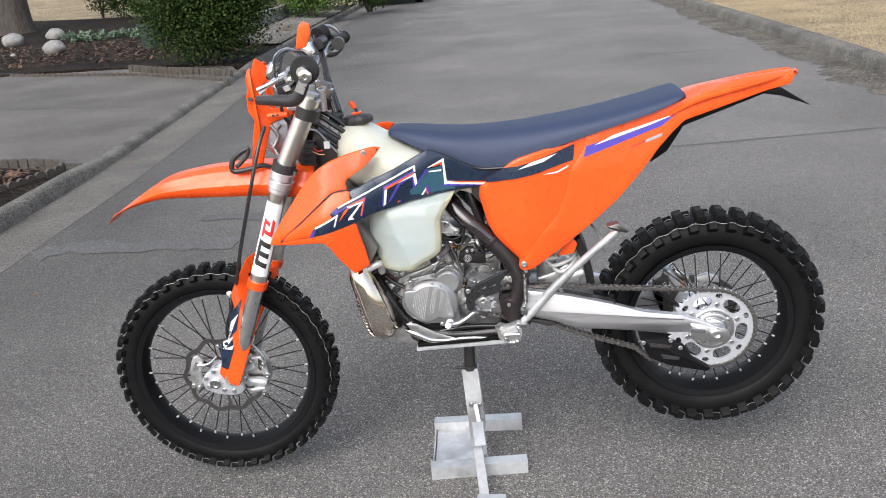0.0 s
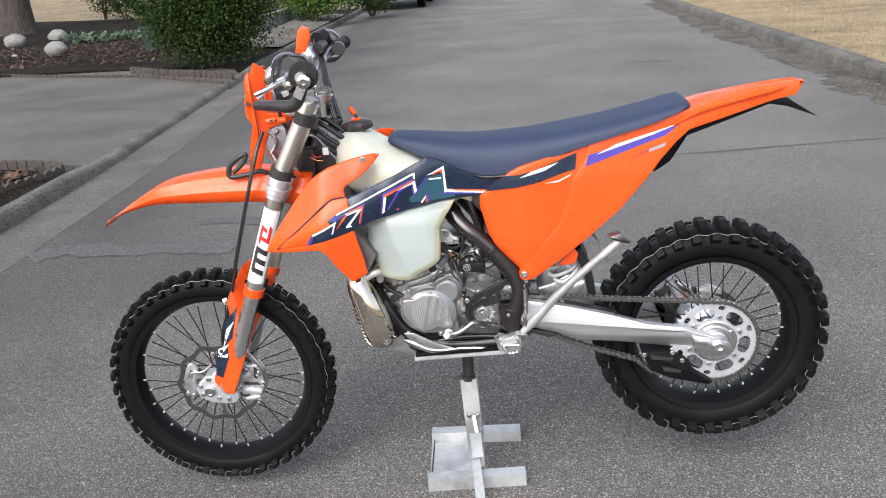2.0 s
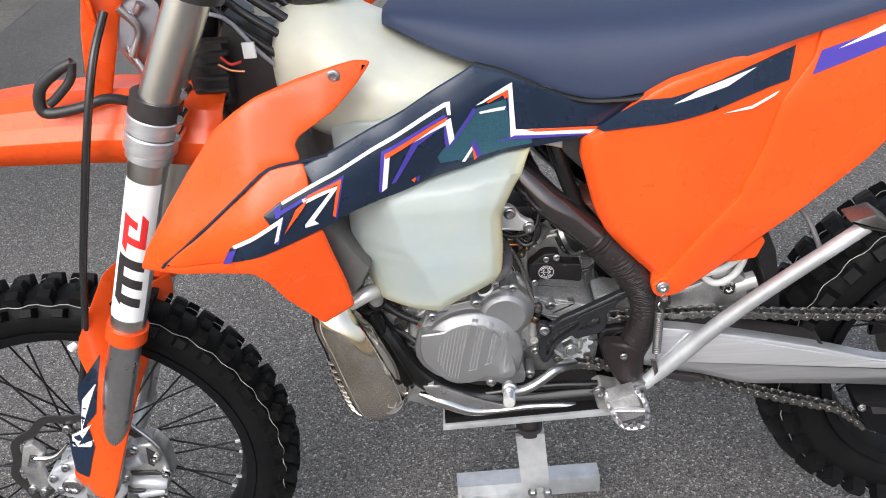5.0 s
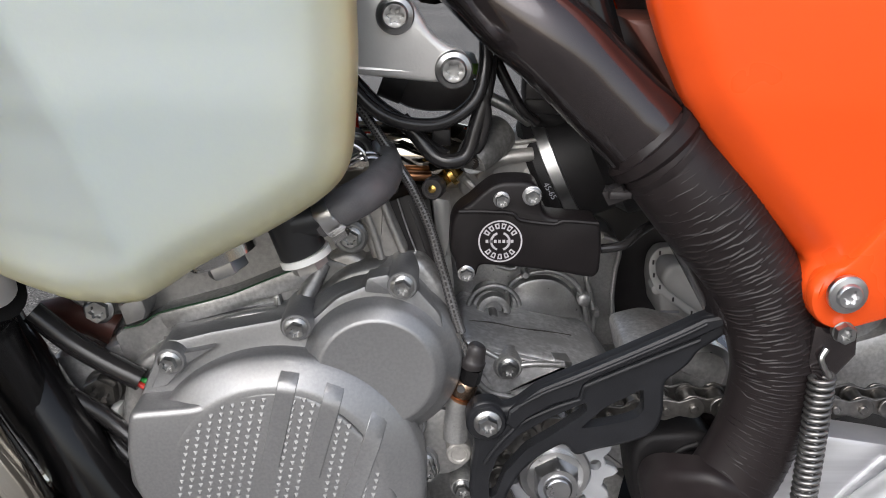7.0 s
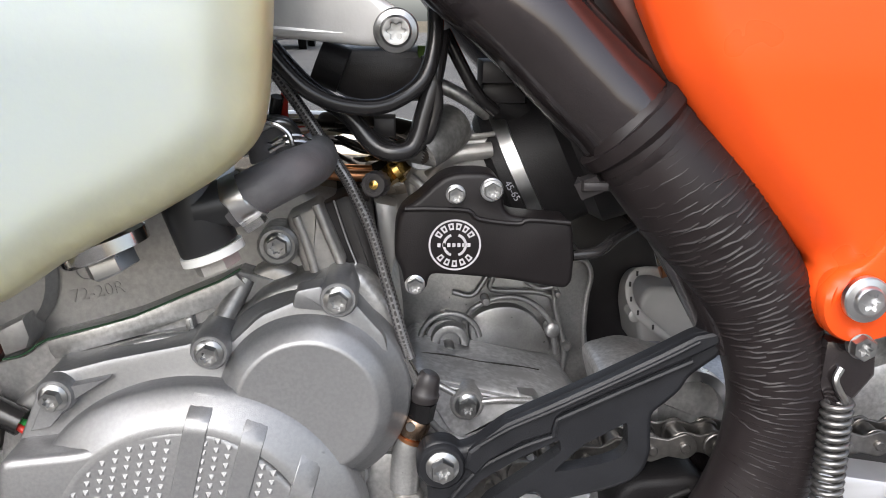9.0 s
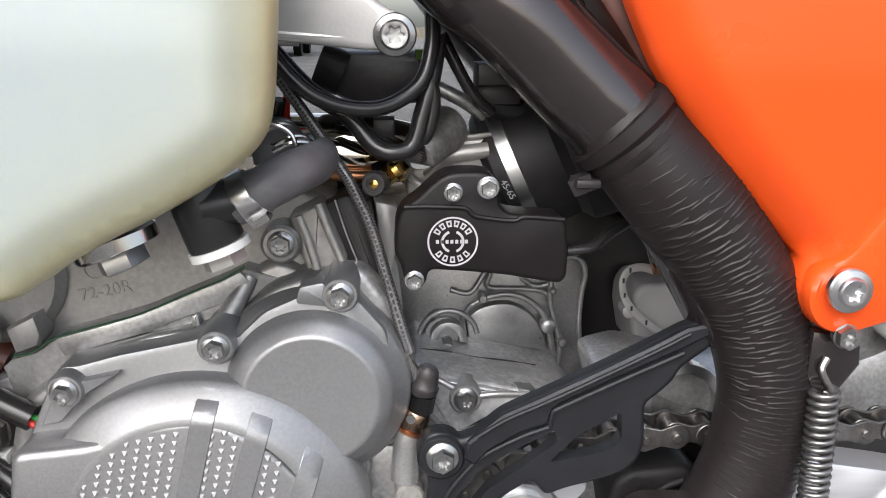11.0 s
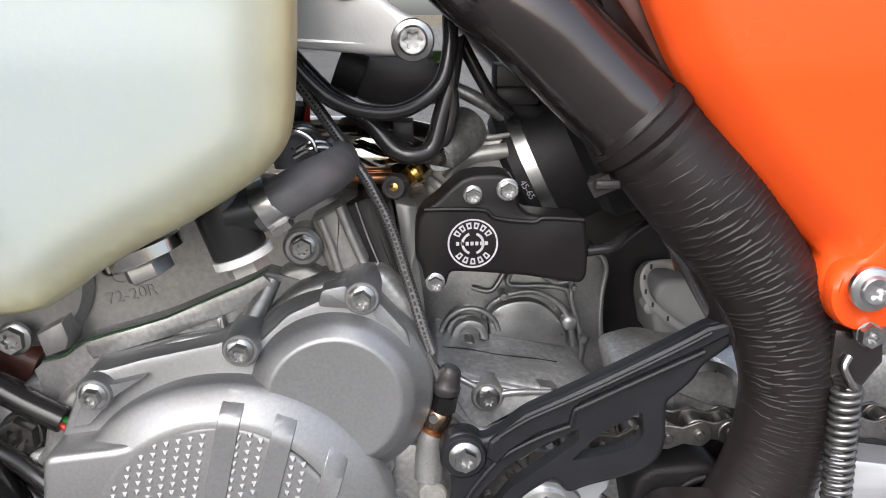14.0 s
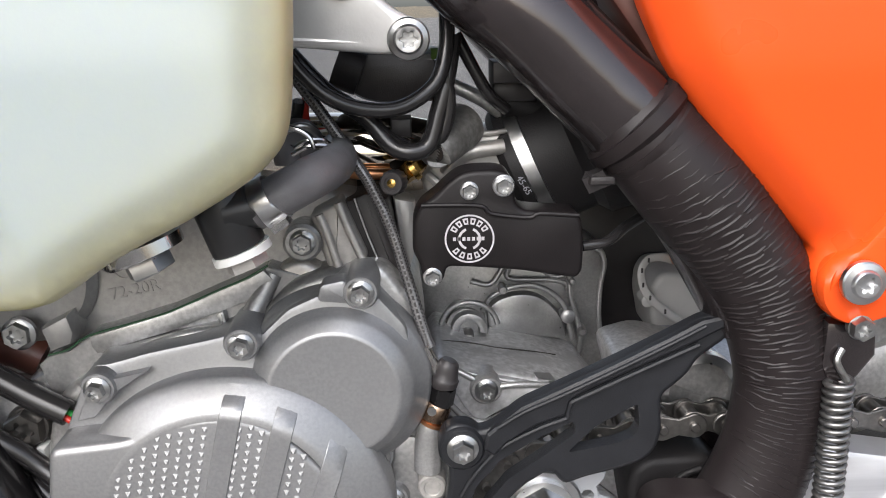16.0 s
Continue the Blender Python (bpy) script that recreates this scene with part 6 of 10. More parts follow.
part("case_top", plate([(-0.1939, 0.5915), (-0.1848, 0.633), (-0.1778, 0.6467), (-0.1577, 0.6602), (-0.1385, 0.6674), (-0.1126, 0.6751), (-0.0938, 0.6775), (-0.0751, 0.6858), (-0.0604, 0.7006), (-0.0389, 0.7072), (-0.0149, 0.7086), (0.0006, 0.6886), (0.004, 0.6599), (0.0046, 0.6243), (-0.005, 0.5817), (-0.0477, 0.5193), (-0.1355, 0.508)], -0.0895, 0.0, 0.006, 4, 0.006), ALU_CAST, case, "cast upper face of the crankcase")
part("case_throat", plate([(-0.1892, 0.659), (-0.1841, 0.6637), (-0.1731, 0.6665), (-0.163, 0.6732), (-0.1382, 0.68), (-0.1216, 0.6848), (-0.098, 0.6946), (-0.0828, 0.7008), (-0.0722, 0.7066), (-0.0506, 0.6994), (-0.0411, 0.6705), (-0.0703, 0.6422), (-0.1263, 0.6327), (-0.1795, 0.6231)], -0.0815, -0.04, 0.0006, 1), ALU_CAST, case, "recessed neck of the crankcase")
part("case_flange", plate([(-0.1615, 0.6746), (-0.1369, 0.6812), (-0.1206, 0.686), (-0.0972, 0.6958), (-0.0821, 0.7019), (-0.0739, 0.706), (-0.0694, 0.7012), (-0.0724, 0.6957), (-0.0802, 0.6912), (-0.0939, 0.6864), (-0.1214, 0.6761), (-0.1516, 0.6676), (-0.1582, 0.6656), (-0.1605, 0.6691)], -0.0855, -0.06, 0.0009, 2), ALU_CAST, case, "pitted joint flange of the crankcase")
part("case_web", plate([(-0.0981, 0.6852), (-0.0942, 0.6867), (-0.0924, 0.6753), (-0.0963, 0.6738)], -0.0875, -0.06, 0.0015, 2, 0.002), ALU_CAST, case)
part("case_column", tube([(-0.0859, -0.093, 0.6746), (-0.0807, -0.088, 0.6843), (-0.0749, -0.083, 0.6938), (-0.0699, -0.08, 0.7027)], [0.0055, 0.005, 0.0048, 0.0045], 14, 4), ALU_CAST, case, "cast column of the bolt boss")
part("case_step", tube([(-0.158, -0.0885, 0.6595), (-0.1368, -0.09, 0.6683), (-0.1121, -0.091, 0.6761), (-0.0949, -0.09, 0.6779)], 0.0032, 10, 4), ALU_CAST, case)

# cylinder, with its base flange
cyl = part("cylinder", plate([(-0.193, 0.6754), (-0.1784, 0.6939), (-0.1583, 0.7274), (-0.1201, 0.7457), (-0.0742, 0.7443), (-0.0609, 0.7384), (-0.0496, 0.7436), (-0.0278, 0.7388), (-0.0175, 0.7172), (-0.0125, 0.6996), (-0.0245, 0.6824), (-0.0754, 0.6828), (-0.1264, 0.6758), (-0.1787, 0.6555)], -0.068, 0.06, 0.006, 3, 0.004), CYL_CAST, bike, "cast aluminium cylinder with embossed marks")
part("cylinder_lug", lathe([(0.034, -0.03), (0.034, 0.0), (0.03, 0.005), (0.0005, 0.006)], (-0.1931, -0.07, 0.7015), (0, -1, 0), 40), CYL_CAST, cyl, "round exhaust flange of the cylinder")
part("base_gasket", tube([(-0.1829, -0.0836, 0.6652), (-0.1728, -0.0836, 0.6677), (-0.1613, -0.0852, 0.6752), (-0.1366, -0.0857, 0.682), (-0.1203, -0.0857, 0.6867), (-0.097, -0.0857, 0.6965), (-0.0819, -0.0857, 0.7026), (-0.0716, -0.0845, 0.7083)], 0.0005, 6, 3), GASKET, cyl, "thin green gasket edge")
part("flange_block", plate([(-0.1841, 0.6797), (-0.1701, 0.6867), (-0.1678, 0.6768), (-0.1698, 0.6712), (-0.1808, 0.6671)], -0.087, -0.06, 0.003), CYL_CAST, cyl)
part("cylinder_web", plate([(-0.0507, 0.7321), (-0.035, 0.7399), (-0.023, 0.7098), (-0.0273, 0.7054), (-0.0383, 0.7003), (-0.0422, 0.703), (-0.0467, 0.7165)], -0.082, -0.03, 0.003, 3, 0.003), CAST_LIGHT, cyl, "ribbed cast web beside the bolt")
for line_ in ([(-0.0458, -0.0835, 0.7323), (-0.0413, -0.0838, 0.7196), (-0.0372, -0.0838, 0.7039)], [(-0.0365, -0.0835, 0.738), (-0.0313, -0.0838, 0.7235), (-0.0257, -0.0838, 0.7095)]):
    part("cylinder_rib", tube(line_, 0.0021, 10, 4), CAST_LIGHT, cyl)
part("cylinder_web", plate([(-0.068, 0.7053), (-0.057, 0.7101), (-0.0385, 0.7), (-0.0359, 0.6959), (-0.0498, 0.6905), (-0.0648, 0.6924), (-0.0713, 0.6968)], -0.08, -0.03, 0.004, 3, 0.004), CAST_LIGHT, cyl)
num = letters("72-20R", 0.0088, 0.00015)
part("cast_number", num.moved(Matrix.Translation((-0.1422, -0.0683, 0.6927)) @ Matrix.Rotation(radians(-11), 4, "Y")), CYL_CAST, cyl, "raised cast number 72-20R")
part("cast_emblem", ring([(0.0052, 0), (0.0052, 0.0004), (0.0044, 0.0004), (0.0044, 0)], (-0.1465, -0.0683, 0.7039), (0, -1, 0), 32), CYL_CAST, cyl)
bolt((-0.0541, -0.086, 0.7194), 0.0045, STEEL, cyl, 0.005, 1.4)
part("bolt_boss", lathe([(0.0095, -0.02), (0.0095, 0.0), (0.008, 0.0015), (0.0005, 0.0015)], (-0.0544, -0.084, 0.7189), (0, -1, 0), 24), ALU_CAST, cyl)
# black reed block and its fins
part("reed_block", plate([(-0.0365, 0.7357), (-0.0236, 0.7407), (-0.0129, 0.7377), (-0.0094, 0.7167), (-0.0044, 0.6936), (0.0015, 0.6668), (-0.0041, 0.6699), (-0.0142, 0.6903), (-0.0216, 0.7021), (-0.0275, 0.7086), (-0.0315, 0.7115)], -0.075, 0.03, 0.003), BLACK, bike, "black reed valve block")
part("reed_edge", tube([(-0.029, -0.0762, 0.7383), (-0.023, -0.0762, 0.7187), (-0.0141, -0.0762, 0.6956), (-0.0073, -0.0762, 0.68)], 0.0005, 6, 3), ALU, bike)
part("reed_plate", plate([(-0.0111, 0.7336), (0.0002, 0.7314), (0.001, 0.7114), (-0.0028, 0.695), (-0.0078, 0.7056)], -0.055, 0.02, 0.003), ALU_SILVER, bike, "bright intake flange")

# ignition cover
COV = -0.112
cover_line = [(-0.1762, 0.6177), (-0.1704, 0.6335), (-0.1577, 0.6618), (-0.1524, 0.6694), (-0.1458, 0.6694), (-0.127, 0.6743), (-0.0899, 0.6815), (-0.0859, 0.6873), (-0.0768, 0.6872), (-0.0746, 0.6802), (-0.0602, 0.6937), (-0.0419, 0.7017), (-0.0328, 0.7084), (-0.022, 0.7084), (-0.0195, 0.7003), (-0.0057, 0.6839), (-0.0007, 0.6606), (-0.0035, 0.6387), (-0.0149, 0.6252), (-0.0227, 0.6115), (-0.0241, 0.5781), (-0.0129, 0.553), (-0.0096, 0.5271), (-0.0129, 0.5154), (-0.0422, 0.5105), (-0.0626, 0.5225), (-0.0998, 0.522), (-0.1322, 0.5288), (-0.1553, 0.5421), (-0.1715, 0.5601), (-0.1809, 0.5799), (-0.1812, 0.5991)]
cover = part("ignition_cover", plate(cover_line, COV + 0.004, -0.07, 0.0025, 2, 0.003), ALU_PAINT, bike, "grey painted ignition cover with small pyramid studs")
FIELD, FIELD_R = Vector((-0.0925, 0.5944)), 0.0568
RIM, RIM_R = Vector((-0.0919, 0.5874)), 0.078
face_line = [(-0.1692, 0.6375), (-0.1345, 0.6407), (-0.1212, 0.6457), (-0.1118, 0.6495), (-0.1008, 0.6511), (-0.0898, 0.6519), (-0.0772, 0.6492), (-0.0654, 0.6431), (-0.054, 0.6329), (-0.0432, 0.6203), (-0.0341, 0.6019), (-0.0294, 0.5844), (-0.0257, 0.565), (-0.0243, 0.5536), (-0.0311, 0.5436), (-0.049, 0.5418), (-0.0608, 0.5455), (-0.0733, 0.5502), (-0.0839, 0.5423), (-0.0969, 0.5379), (-0.1207, 0.5382), (-0.1359, 0.5456), (-0.1562, 0.5682), (-0.1695, 0.5861), (-0.1731, 0.6094)]
part("cover_face", plate(face_line, -0.13, -0.1, 0.004, 4, 0.005), ALU_PAINT, cover, "flat raised face of the cover")
slope = Geo()
SLOPE_N = 72
for ccc, rad, dep in ((RIM, RIM_R + 0.001, -0.1), (RIM, RIM_R + 0.0005, -0.117), (RIM, RIM_R - 0.0005, -0.1188), (RIM, RIM_R - 0.003, -0.1205), (FIELD, FIELD_R + 0.003, -0.1292), (FIELD, FIELD_R + 0.0008, -0.1301), (FIELD, FIELD_R - 0.002, -0.1303)):
    for k in range(SLOPE_N + 1):
        a = radians(-32 + 200 * k / SLOPE_N)
        slope.v.append((ccc.x + rad * math.cos(a), dep, ccc.y + rad * math.sin(a)))
for r in range(6):
    slope.f += [(r * (SLOPE_N + 1) + k, r * (SLOPE_N + 1) + k + 1, (r + 1) * (SLOPE_N + 1) + k + 1, (r + 1) * (SLOPE_N + 1) + k) for k in range(SLOPE_N)]
part("cover_slope", slope, ALU_PAINT, cover, "sloping round shoulder of the cover")
part("cover_small_dome", lathe([(0.0462, -0.03), (0.0455, -0.0095), (0.044, -0.0075), (0.0395, -0.004), (0.0375, 0.0004), (0.0355, 0.0024), (0.0318, 0.0056), (0.0305, 0.0066), (0.0293, 0.0066), (0.0005, 0.0062)], (-0.0396, -0.1125, 0.6542), (0, -1, 0), 96), ALU_PAINT, cover, "round raised face of the cover")
part("cover_wing", plate([(-0.145, 0.6636), (-0.1253, 0.6677), (-0.1411, 0.6574), (-0.1521, 0.6451), (-0.161, 0.6432), (-0.1542, 0.6585)], -0.1135, -0.1, 0.0004, 1), ALU_PAINT, cover)
tops = [(-0.1488, -0.114, 0.66), (-0.0813, -0.114, 0.6795), (-0.0257, -0.112, 0.7022), (-0.0217, -0.1, 0.6123), (-0.0548, -0.11, 0.5976)]
for px in tops[:4] + [(-0.0152, -0.095, 0.5853), (-0.0217, -0.095, 0.5705), (-0.003, -0.098, 0.5249), (-0.0653, -0.105, 0.5177)]:
    part("bolt_boss", lathe([(0.0086, -0.03), (0.0086, -0.001), (0.0075, 0.0012), (0.0005, 0.0012)], px, (0, -1, 0), 28), ALU_PAINT, cover)
    bolt(Vector(px) + Vector((0, -0.0015, 0)), 0.0043, STEEL, cover, 0.0055, 1.45, rnd.uniform(0, 60))
part("bolt_ear", plate([(-0.0438, 0.7062), (-0.0324, 0.7084), (-0.0299, 0.6965), (-0.0455, 0.6984)], -0.1125, -0.1, 0.0012, 2, 0.002), ALU_PAINT, cover)
# studded inset, cut by smooth bars
disc_c = Vector((-0.0921, 0.6025))
lean = Vector((math.sin(radians(12)), math.cos(radians(12))))
across = Vector((lean.y, -lean.x))
studs, step_a, step_b = Geo(), 0.0051, 0.0043
gaps = [(Vector(p) - disc_c).dot(across) for p in [(-0.0965, 0.6109), (-0.0724, 0.6106), (-0.0499, 0.6081)]]
floors = [(Vector(p) - disc_c).dot(lean) for p in [(-0.0932, 0.5664), (-0.0694, 0.5772), (-0.0441, 0.5832)]]
for i in range(-16, 17):
    for j in range(-18, 15):
        q = across * (i * step_a + 0.001) + lean * (j * step_b + (0.5 * step_b if i % 2 else 0))
        u = q.dot(across)
        p = disc_c + q
        block = sum(u > c for c in gaps)
        if (p - FIELD).length > FIELD_R - 0.0025 or any(abs(u - c) < w for c, w in zip(gaps, (0.0056, 0.005, 0.0058))) or (block and q.dot(lean) < floors[block - 1]):
            continue
        b, t = 0.0014, 0.0008
        v = [(p.x - b, -0.1299, p.y - b), (p.x + b, -0.1299, p.y - b), (p.x + b, -0.1299, p.y + b), (p.x - b, -0.1299, p.y + b), (p.x - b * 0.1, -0.1299 - t, p.y - b * 0.75), (p.x + b * 0.1, -0.1299 - t, p.y - b * 0.75)]
        studs.add(v, [(0, 1, 5, 4), (1, 2, 5), (2, 3, 4, 5), (3, 0, 4)])
tagged(part("studs", studs, ALU_PAINT, cover, "rows of small pyramid studs", 10), kind="stuff")
def slope_y(x, z):
    """Depth of the sloping shoulder."""
    f, r = (Vector((x, z)) - FIELD).length - FIELD_R, RIM_R - (Vector((x, z)) - RIM).length
    w = max(0.008, f + r)
    return lerp_table(f, [(0.0, -0.1303), (0.0008, -0.1301), (0.003, -0.1292), (w - 0.003, -0.1205), (w - 0.0005, -0.1188)])


# smooth bars between the studs, running out over the shoulder, and the lips that close the stud rows
for a, b in zip([(-0.0863, -0.1303, 0.6491), (-0.0637, -0.1303, 0.6402), (-0.0421, -0.1303, 0.6205)], [(-0.083, -0.123, 0.6625), (-0.06, -0.123, 0.6529), (-0.0371, -0.123, 0.6352)]):
    tongue, p0, p1 = Geo(), Vector((a[0], a[2])), Vector((b[0], b[2]))
    rows_ = [p0 - (p1 - p0) * 3.2] + [p0.lerp(p1, k / 9) for k in range(-1, 10)]
    for k, m in enumerate(rows_):
        wide = 0.0049
        for h, up in ((-1.04, 0), (-1.0, 0.8), (-0.95, 1), (0, 1.0), (0.95, 1), (1.0, 0.8), (1.04, 0)):
            q = m + across * h * wide
            y0 = min(-0.1302, slope_y(q.x, q.y)) if k < 2 else slope_y(q.x, q.y)
            top = y0 - 0.0008 * min(1.0, (len(rows_) - 1 - k) / (len(rows_) - 3))
            tongue.v.append((q.x, y0 + 0.0006 + (top - y0 - 0.0006) * up, q.y))
        if k:
            tongue.f += [(7 * k - 7 + i, 7 * k - 6 + i, 7 * k + 1 + i, 7 * k + i) for i in range(6)]
    part("cover_bar", tongue, ALU_PAINT, cover, "smooth bar running over the shoulder", 32)
for a, b in zip([(-0.0996, -0.13, 0.5635), (-0.0746, -0.13, 0.5734)], [(-0.0869, -0.13, 0.5668), (-0.062, -0.13, 0.5772)]):
    part("stud_lip", bar(a, b, 0.0016, 0.0016), ALU_PAINT, cover)

# ---- throttle sensor guard with a round white emblem ----
tps_line = [(0.0045, 0.7426), (0.0015, 0.7394), (-0.0006, 0.7343), (-0.0014, 0.7201), (0.0017, 0.7143), (0.0026, 0.709), (0.0041, 0.7049), (0.0084, 0.7032), (0.0125, 0.7055), (0.0139, 0.7124), (0.0276, 0.7115), (0.0481, 0.7094), (0.0687, 0.7057), (0.0739, 0.705), (0.0766, 0.7082), (0.077, 0.7209), (0.0759, 0.7326), (0.0738, 0.7358), (0.0553, 0.7372), (0.049, 0.7381), (0.0457, 0.741), (0.0451, 0.7473), (0.0438, 0.7529), (0.0413, 0.7557), (0.0364, 0.7568), (0.0265, 0.7567), (0.0203, 0.7554), (0.0145, 0.751), (0.009, 0.7456)]
tps = part("sensor_guard", plate(tps_line, -0.11, -0.09, 0.0025, 3, 0.003), SENSOR_BLACK, bike, "black throttle sensor guard with a round white emblem")
part("guard_step", tube([(0.0032, -0.1102, 0.7414), (0.0152, -0.1105, 0.7415), (0.0301, -0.1105, 0.7406), (0.0346, -0.1105, 0.737), (0.0515, -0.1105, 0.7348), (0.0565, -0.1105, 0.7365), (0.0743, -0.1102, 0.735)], 0.0011, 8, 3), SENSOR_BLACK, tps)
for px, r0, r1 in (((0.0247, -0.11, 0.7478), 0.0042, 0.0031), ((0.0401, -0.11, 0.7497), 0.005, 0.0033), ((0.0075, -0.109, 0.7078), 0.0044, 0.0032)):
    part("washer", lathe([(r0, -0.001), (r0, 0.001), (r0 - 0.0005, 0.0014), (0.0005, 0.0014)], px, (0, -1, 0), 32), ALU, tps)
    bolt(Vector(px) + Vector((0, -0.0012, 0)), r1, STEEL, tps, 0.004, 1.1)
ex, ey, ez = (0.0246, -0.1105, 0.7256)
emb = Geo()


def arc_block(r0, r1, a0, a1, n=6):
    v = []
    for k in range(n + 1):
        a = radians(a0 + (a1 - a0) * k / n)
        v += [(ex + r0 * math.sin(a), ey, ez + r0 * math.cos(a)), (ex + r1 * math.sin(a), ey, ez + r1 * math.cos(a))]
    emb.add(v, [(2 * k, 2 * k + 1, 2 * k + 3, 2 * k + 2) for k in range(n)])


R = 0.0113
arc_block(R * 0.93, R, 0, 360, 64)
for first, count, pitch_ in ((-64, 6, 22.5), (126, 5, 23.5)):
    for k in range(count):
        a0 = first + k * pitch_
        arc_block(R * 0.6, R * 0.86, a0, a0 + 4.5, 2)
        arc_block(R * 0.79, R * 0.86, a0 + 4.5, a0 + 15, 4)
        arc_block(R * 0.6, R * 0.67, a0 + 4.5, a0 + 15, 4)
        arc_block(R * 0.67, R * 0.79, a0 + 11, a0 + 15, 2)
arc_block(R * 0.36, R * 0.46, 20, 160, 24)
arc_block(R * 0.36, R * 0.46, 200, 340, 24)
for k in range(7):
    x0 = ex + (k - 3.5) * R * 0.19
    emb.add([(x0, ey, ez - R * 0.075), (x0 + R * 0.12, ey, ez - R * 0.075), (x0 + R * 0.12, ey, ez + R * 0.075), (x0, ey, ez + R * 0.075)], [(0, 1, 2, 3)])
part("emblem", emb, EMBLEM_FILM, tps, "round white emblem of plain marks")
part("sensor_cable", tube([(0.0781, -0.1, 0.7177), (0.0904, -0.098, 0.7191), (0.1001, -0.09, 0.7234), (0.1121, -0.08, 0.7269), (0.1258, -0.07, 0.7323)], 0.0026, 10, 4), CABLE, tps)

# throttle body and intake boot
ax = Vector((0.9, -0.12, 0.42)).normalized()
tb = Vector((0.0388, -0.03, 0.7356))
body_ob = part("throttle_body", lathe([(0.016, -0.055), (0.019, -0.035), (0.0215, -0.02), (0.0265, 0.0), (0.029, 0.008), (0.03, 0.02)], tb, ax, 40), CAST_LIGHT, bike, "cast throttle body")
part("throttle_web", plate([(0.0037, 0.7435), (0.0104, 0.7541), (0.0175, 0.7531), (0.0284, 0.7655), (0.0473, 0.7661), (0.0501, 0.7393), (0.0314, 0.7341), (0.0057, 0.7343)], -0.058, -0.03, 0.003, 3, 0.004), CAST_LIGHT, body_ob, "cast web of the throttle body")
part("throttle_rib", tube([(0.028, -0.06, 0.7664), (0.037, -0.06, 0.7659), (0.047, -0.058, 0.7668)], 0.0013, 8, 3), CAST_LIGHT, body_ob)
part("throttle_rib", tube([(0.0165, -0.06, 0.746), (0.0255, -0.062, 0.7564), (0.0453, -0.06, 0.7593)], 0.004, 10, 3), CAST_LIGHT, body_ob)
part("throttle_rib", tube([(0.0071, -0.064, 0.7469), (0.0111, -0.066, 0.7434), (0.0138, -0.066, 0.7405)], 0.0022, 8, 3), CAST_LIGHT, body_ob)
part("throttle_cable_end", tube([(0.0114, -0.078, 0.7616), (0.0124, -0.078, 0.7624), (0.0204, -0.066, 0.7672), (0.026, -0.058, 0.7707), (0.0273, -0.057, 0.7714)], [0.0085, 0.01, 0.0112, 0.0112, 0.0085], 28, 3), CAST_SHADED, body_ob, "round cast cable housing")
part("cable_ferrule", tube([(0.0097, -0.08, 0.7614), (0.0119, -0.078, 0.7622)], 0.0062, 20, 1), BLACK, body_ob)
part("intake_boot", lathe([(0.031, 0.014), (0.035, 0.018), (0.036, 0.05), (0.042, 0.055), (0.044, 0.075), (0.05, 0.11)], tb, ax, 36), BLACK_MATT, bike, "black rubber intake boot")
part("hose_clamp", ring([(0.0355, 0.0235), (0.0368, 0.024), (0.0368, 0.0305), (0.0355, 0.031)], tb, ax, 48), STEEL, bike, "steel hose clamp")
part("clamp_mark", letters("45-65", 0.0045, 0.0002).moved(Matrix.Translation((0.0538, -0.0745, 0.7421)) @ Matrix.Rotation(radians(58), 4, "Y")), GREY_FILM, bike, "pressed figures 45-65")
# idle screw with brass seat
screw = part("idle_screw", lathe([(0.0048, -0.006), (0.0058, -0.004), (0.0058, 0.005), (0.005, 0.0064), (0.0034, 0.0064), (0.0034, 0.005), (0.0005, 0.005)], (-0.0091, -0.09, 0.7485), (-0.2, -1, 0.1), 48,
                                 lambda k, a: 1 + 0.05 * math.cos(14 * a) if k in (1, 2) else 1), BLACK, bike, "black knurled idle screw")
part("screw_core", lathe([(0.002, 0), (0.002, 0.006), (0.0005, 0.0064)], (-0.0091, -0.09, 0.7485), (-0.2, -1, 0.1), 16), BRASS, screw, "brass screw core")
part("brass_nut", tube([(-0.0055, -0.084, 0.7498), (-0.0004, -0.078, 0.7525), (0.0042, -0.074, 0.755)], [0.0044, 0.005, 0.004], 6, 1), BRASS, screw, "brass hexagon nut")
part("brass_collar", tube([(-0.001, -0.08, 0.7523), (0.0012, -0.08, 0.7538)], 0.0062, 20, 1), BRASS, screw)
# nickel exhaust tube across the engine
part("exhaust_return", tube([(-0.0763, -0.04, 0.7564), (-0.039, -0.04, 0.7562), (-0.0044, -0.035, 0.7531), (0.0203, -0.01, 0.7429), (0.0426, 0.03, 0.724)], 0.0195, 36, 4), NICKEL, bike, "shiny nickel exhaust tube behind the cylinder")
part("copper_pipe", tube([(-0.0359, -0.06, 0.7486), (-0.0248, -0.062, 0.7475), (-0.0109, -0.06, 0.7468)], 0.003, 10, 3), COPPER, bike)

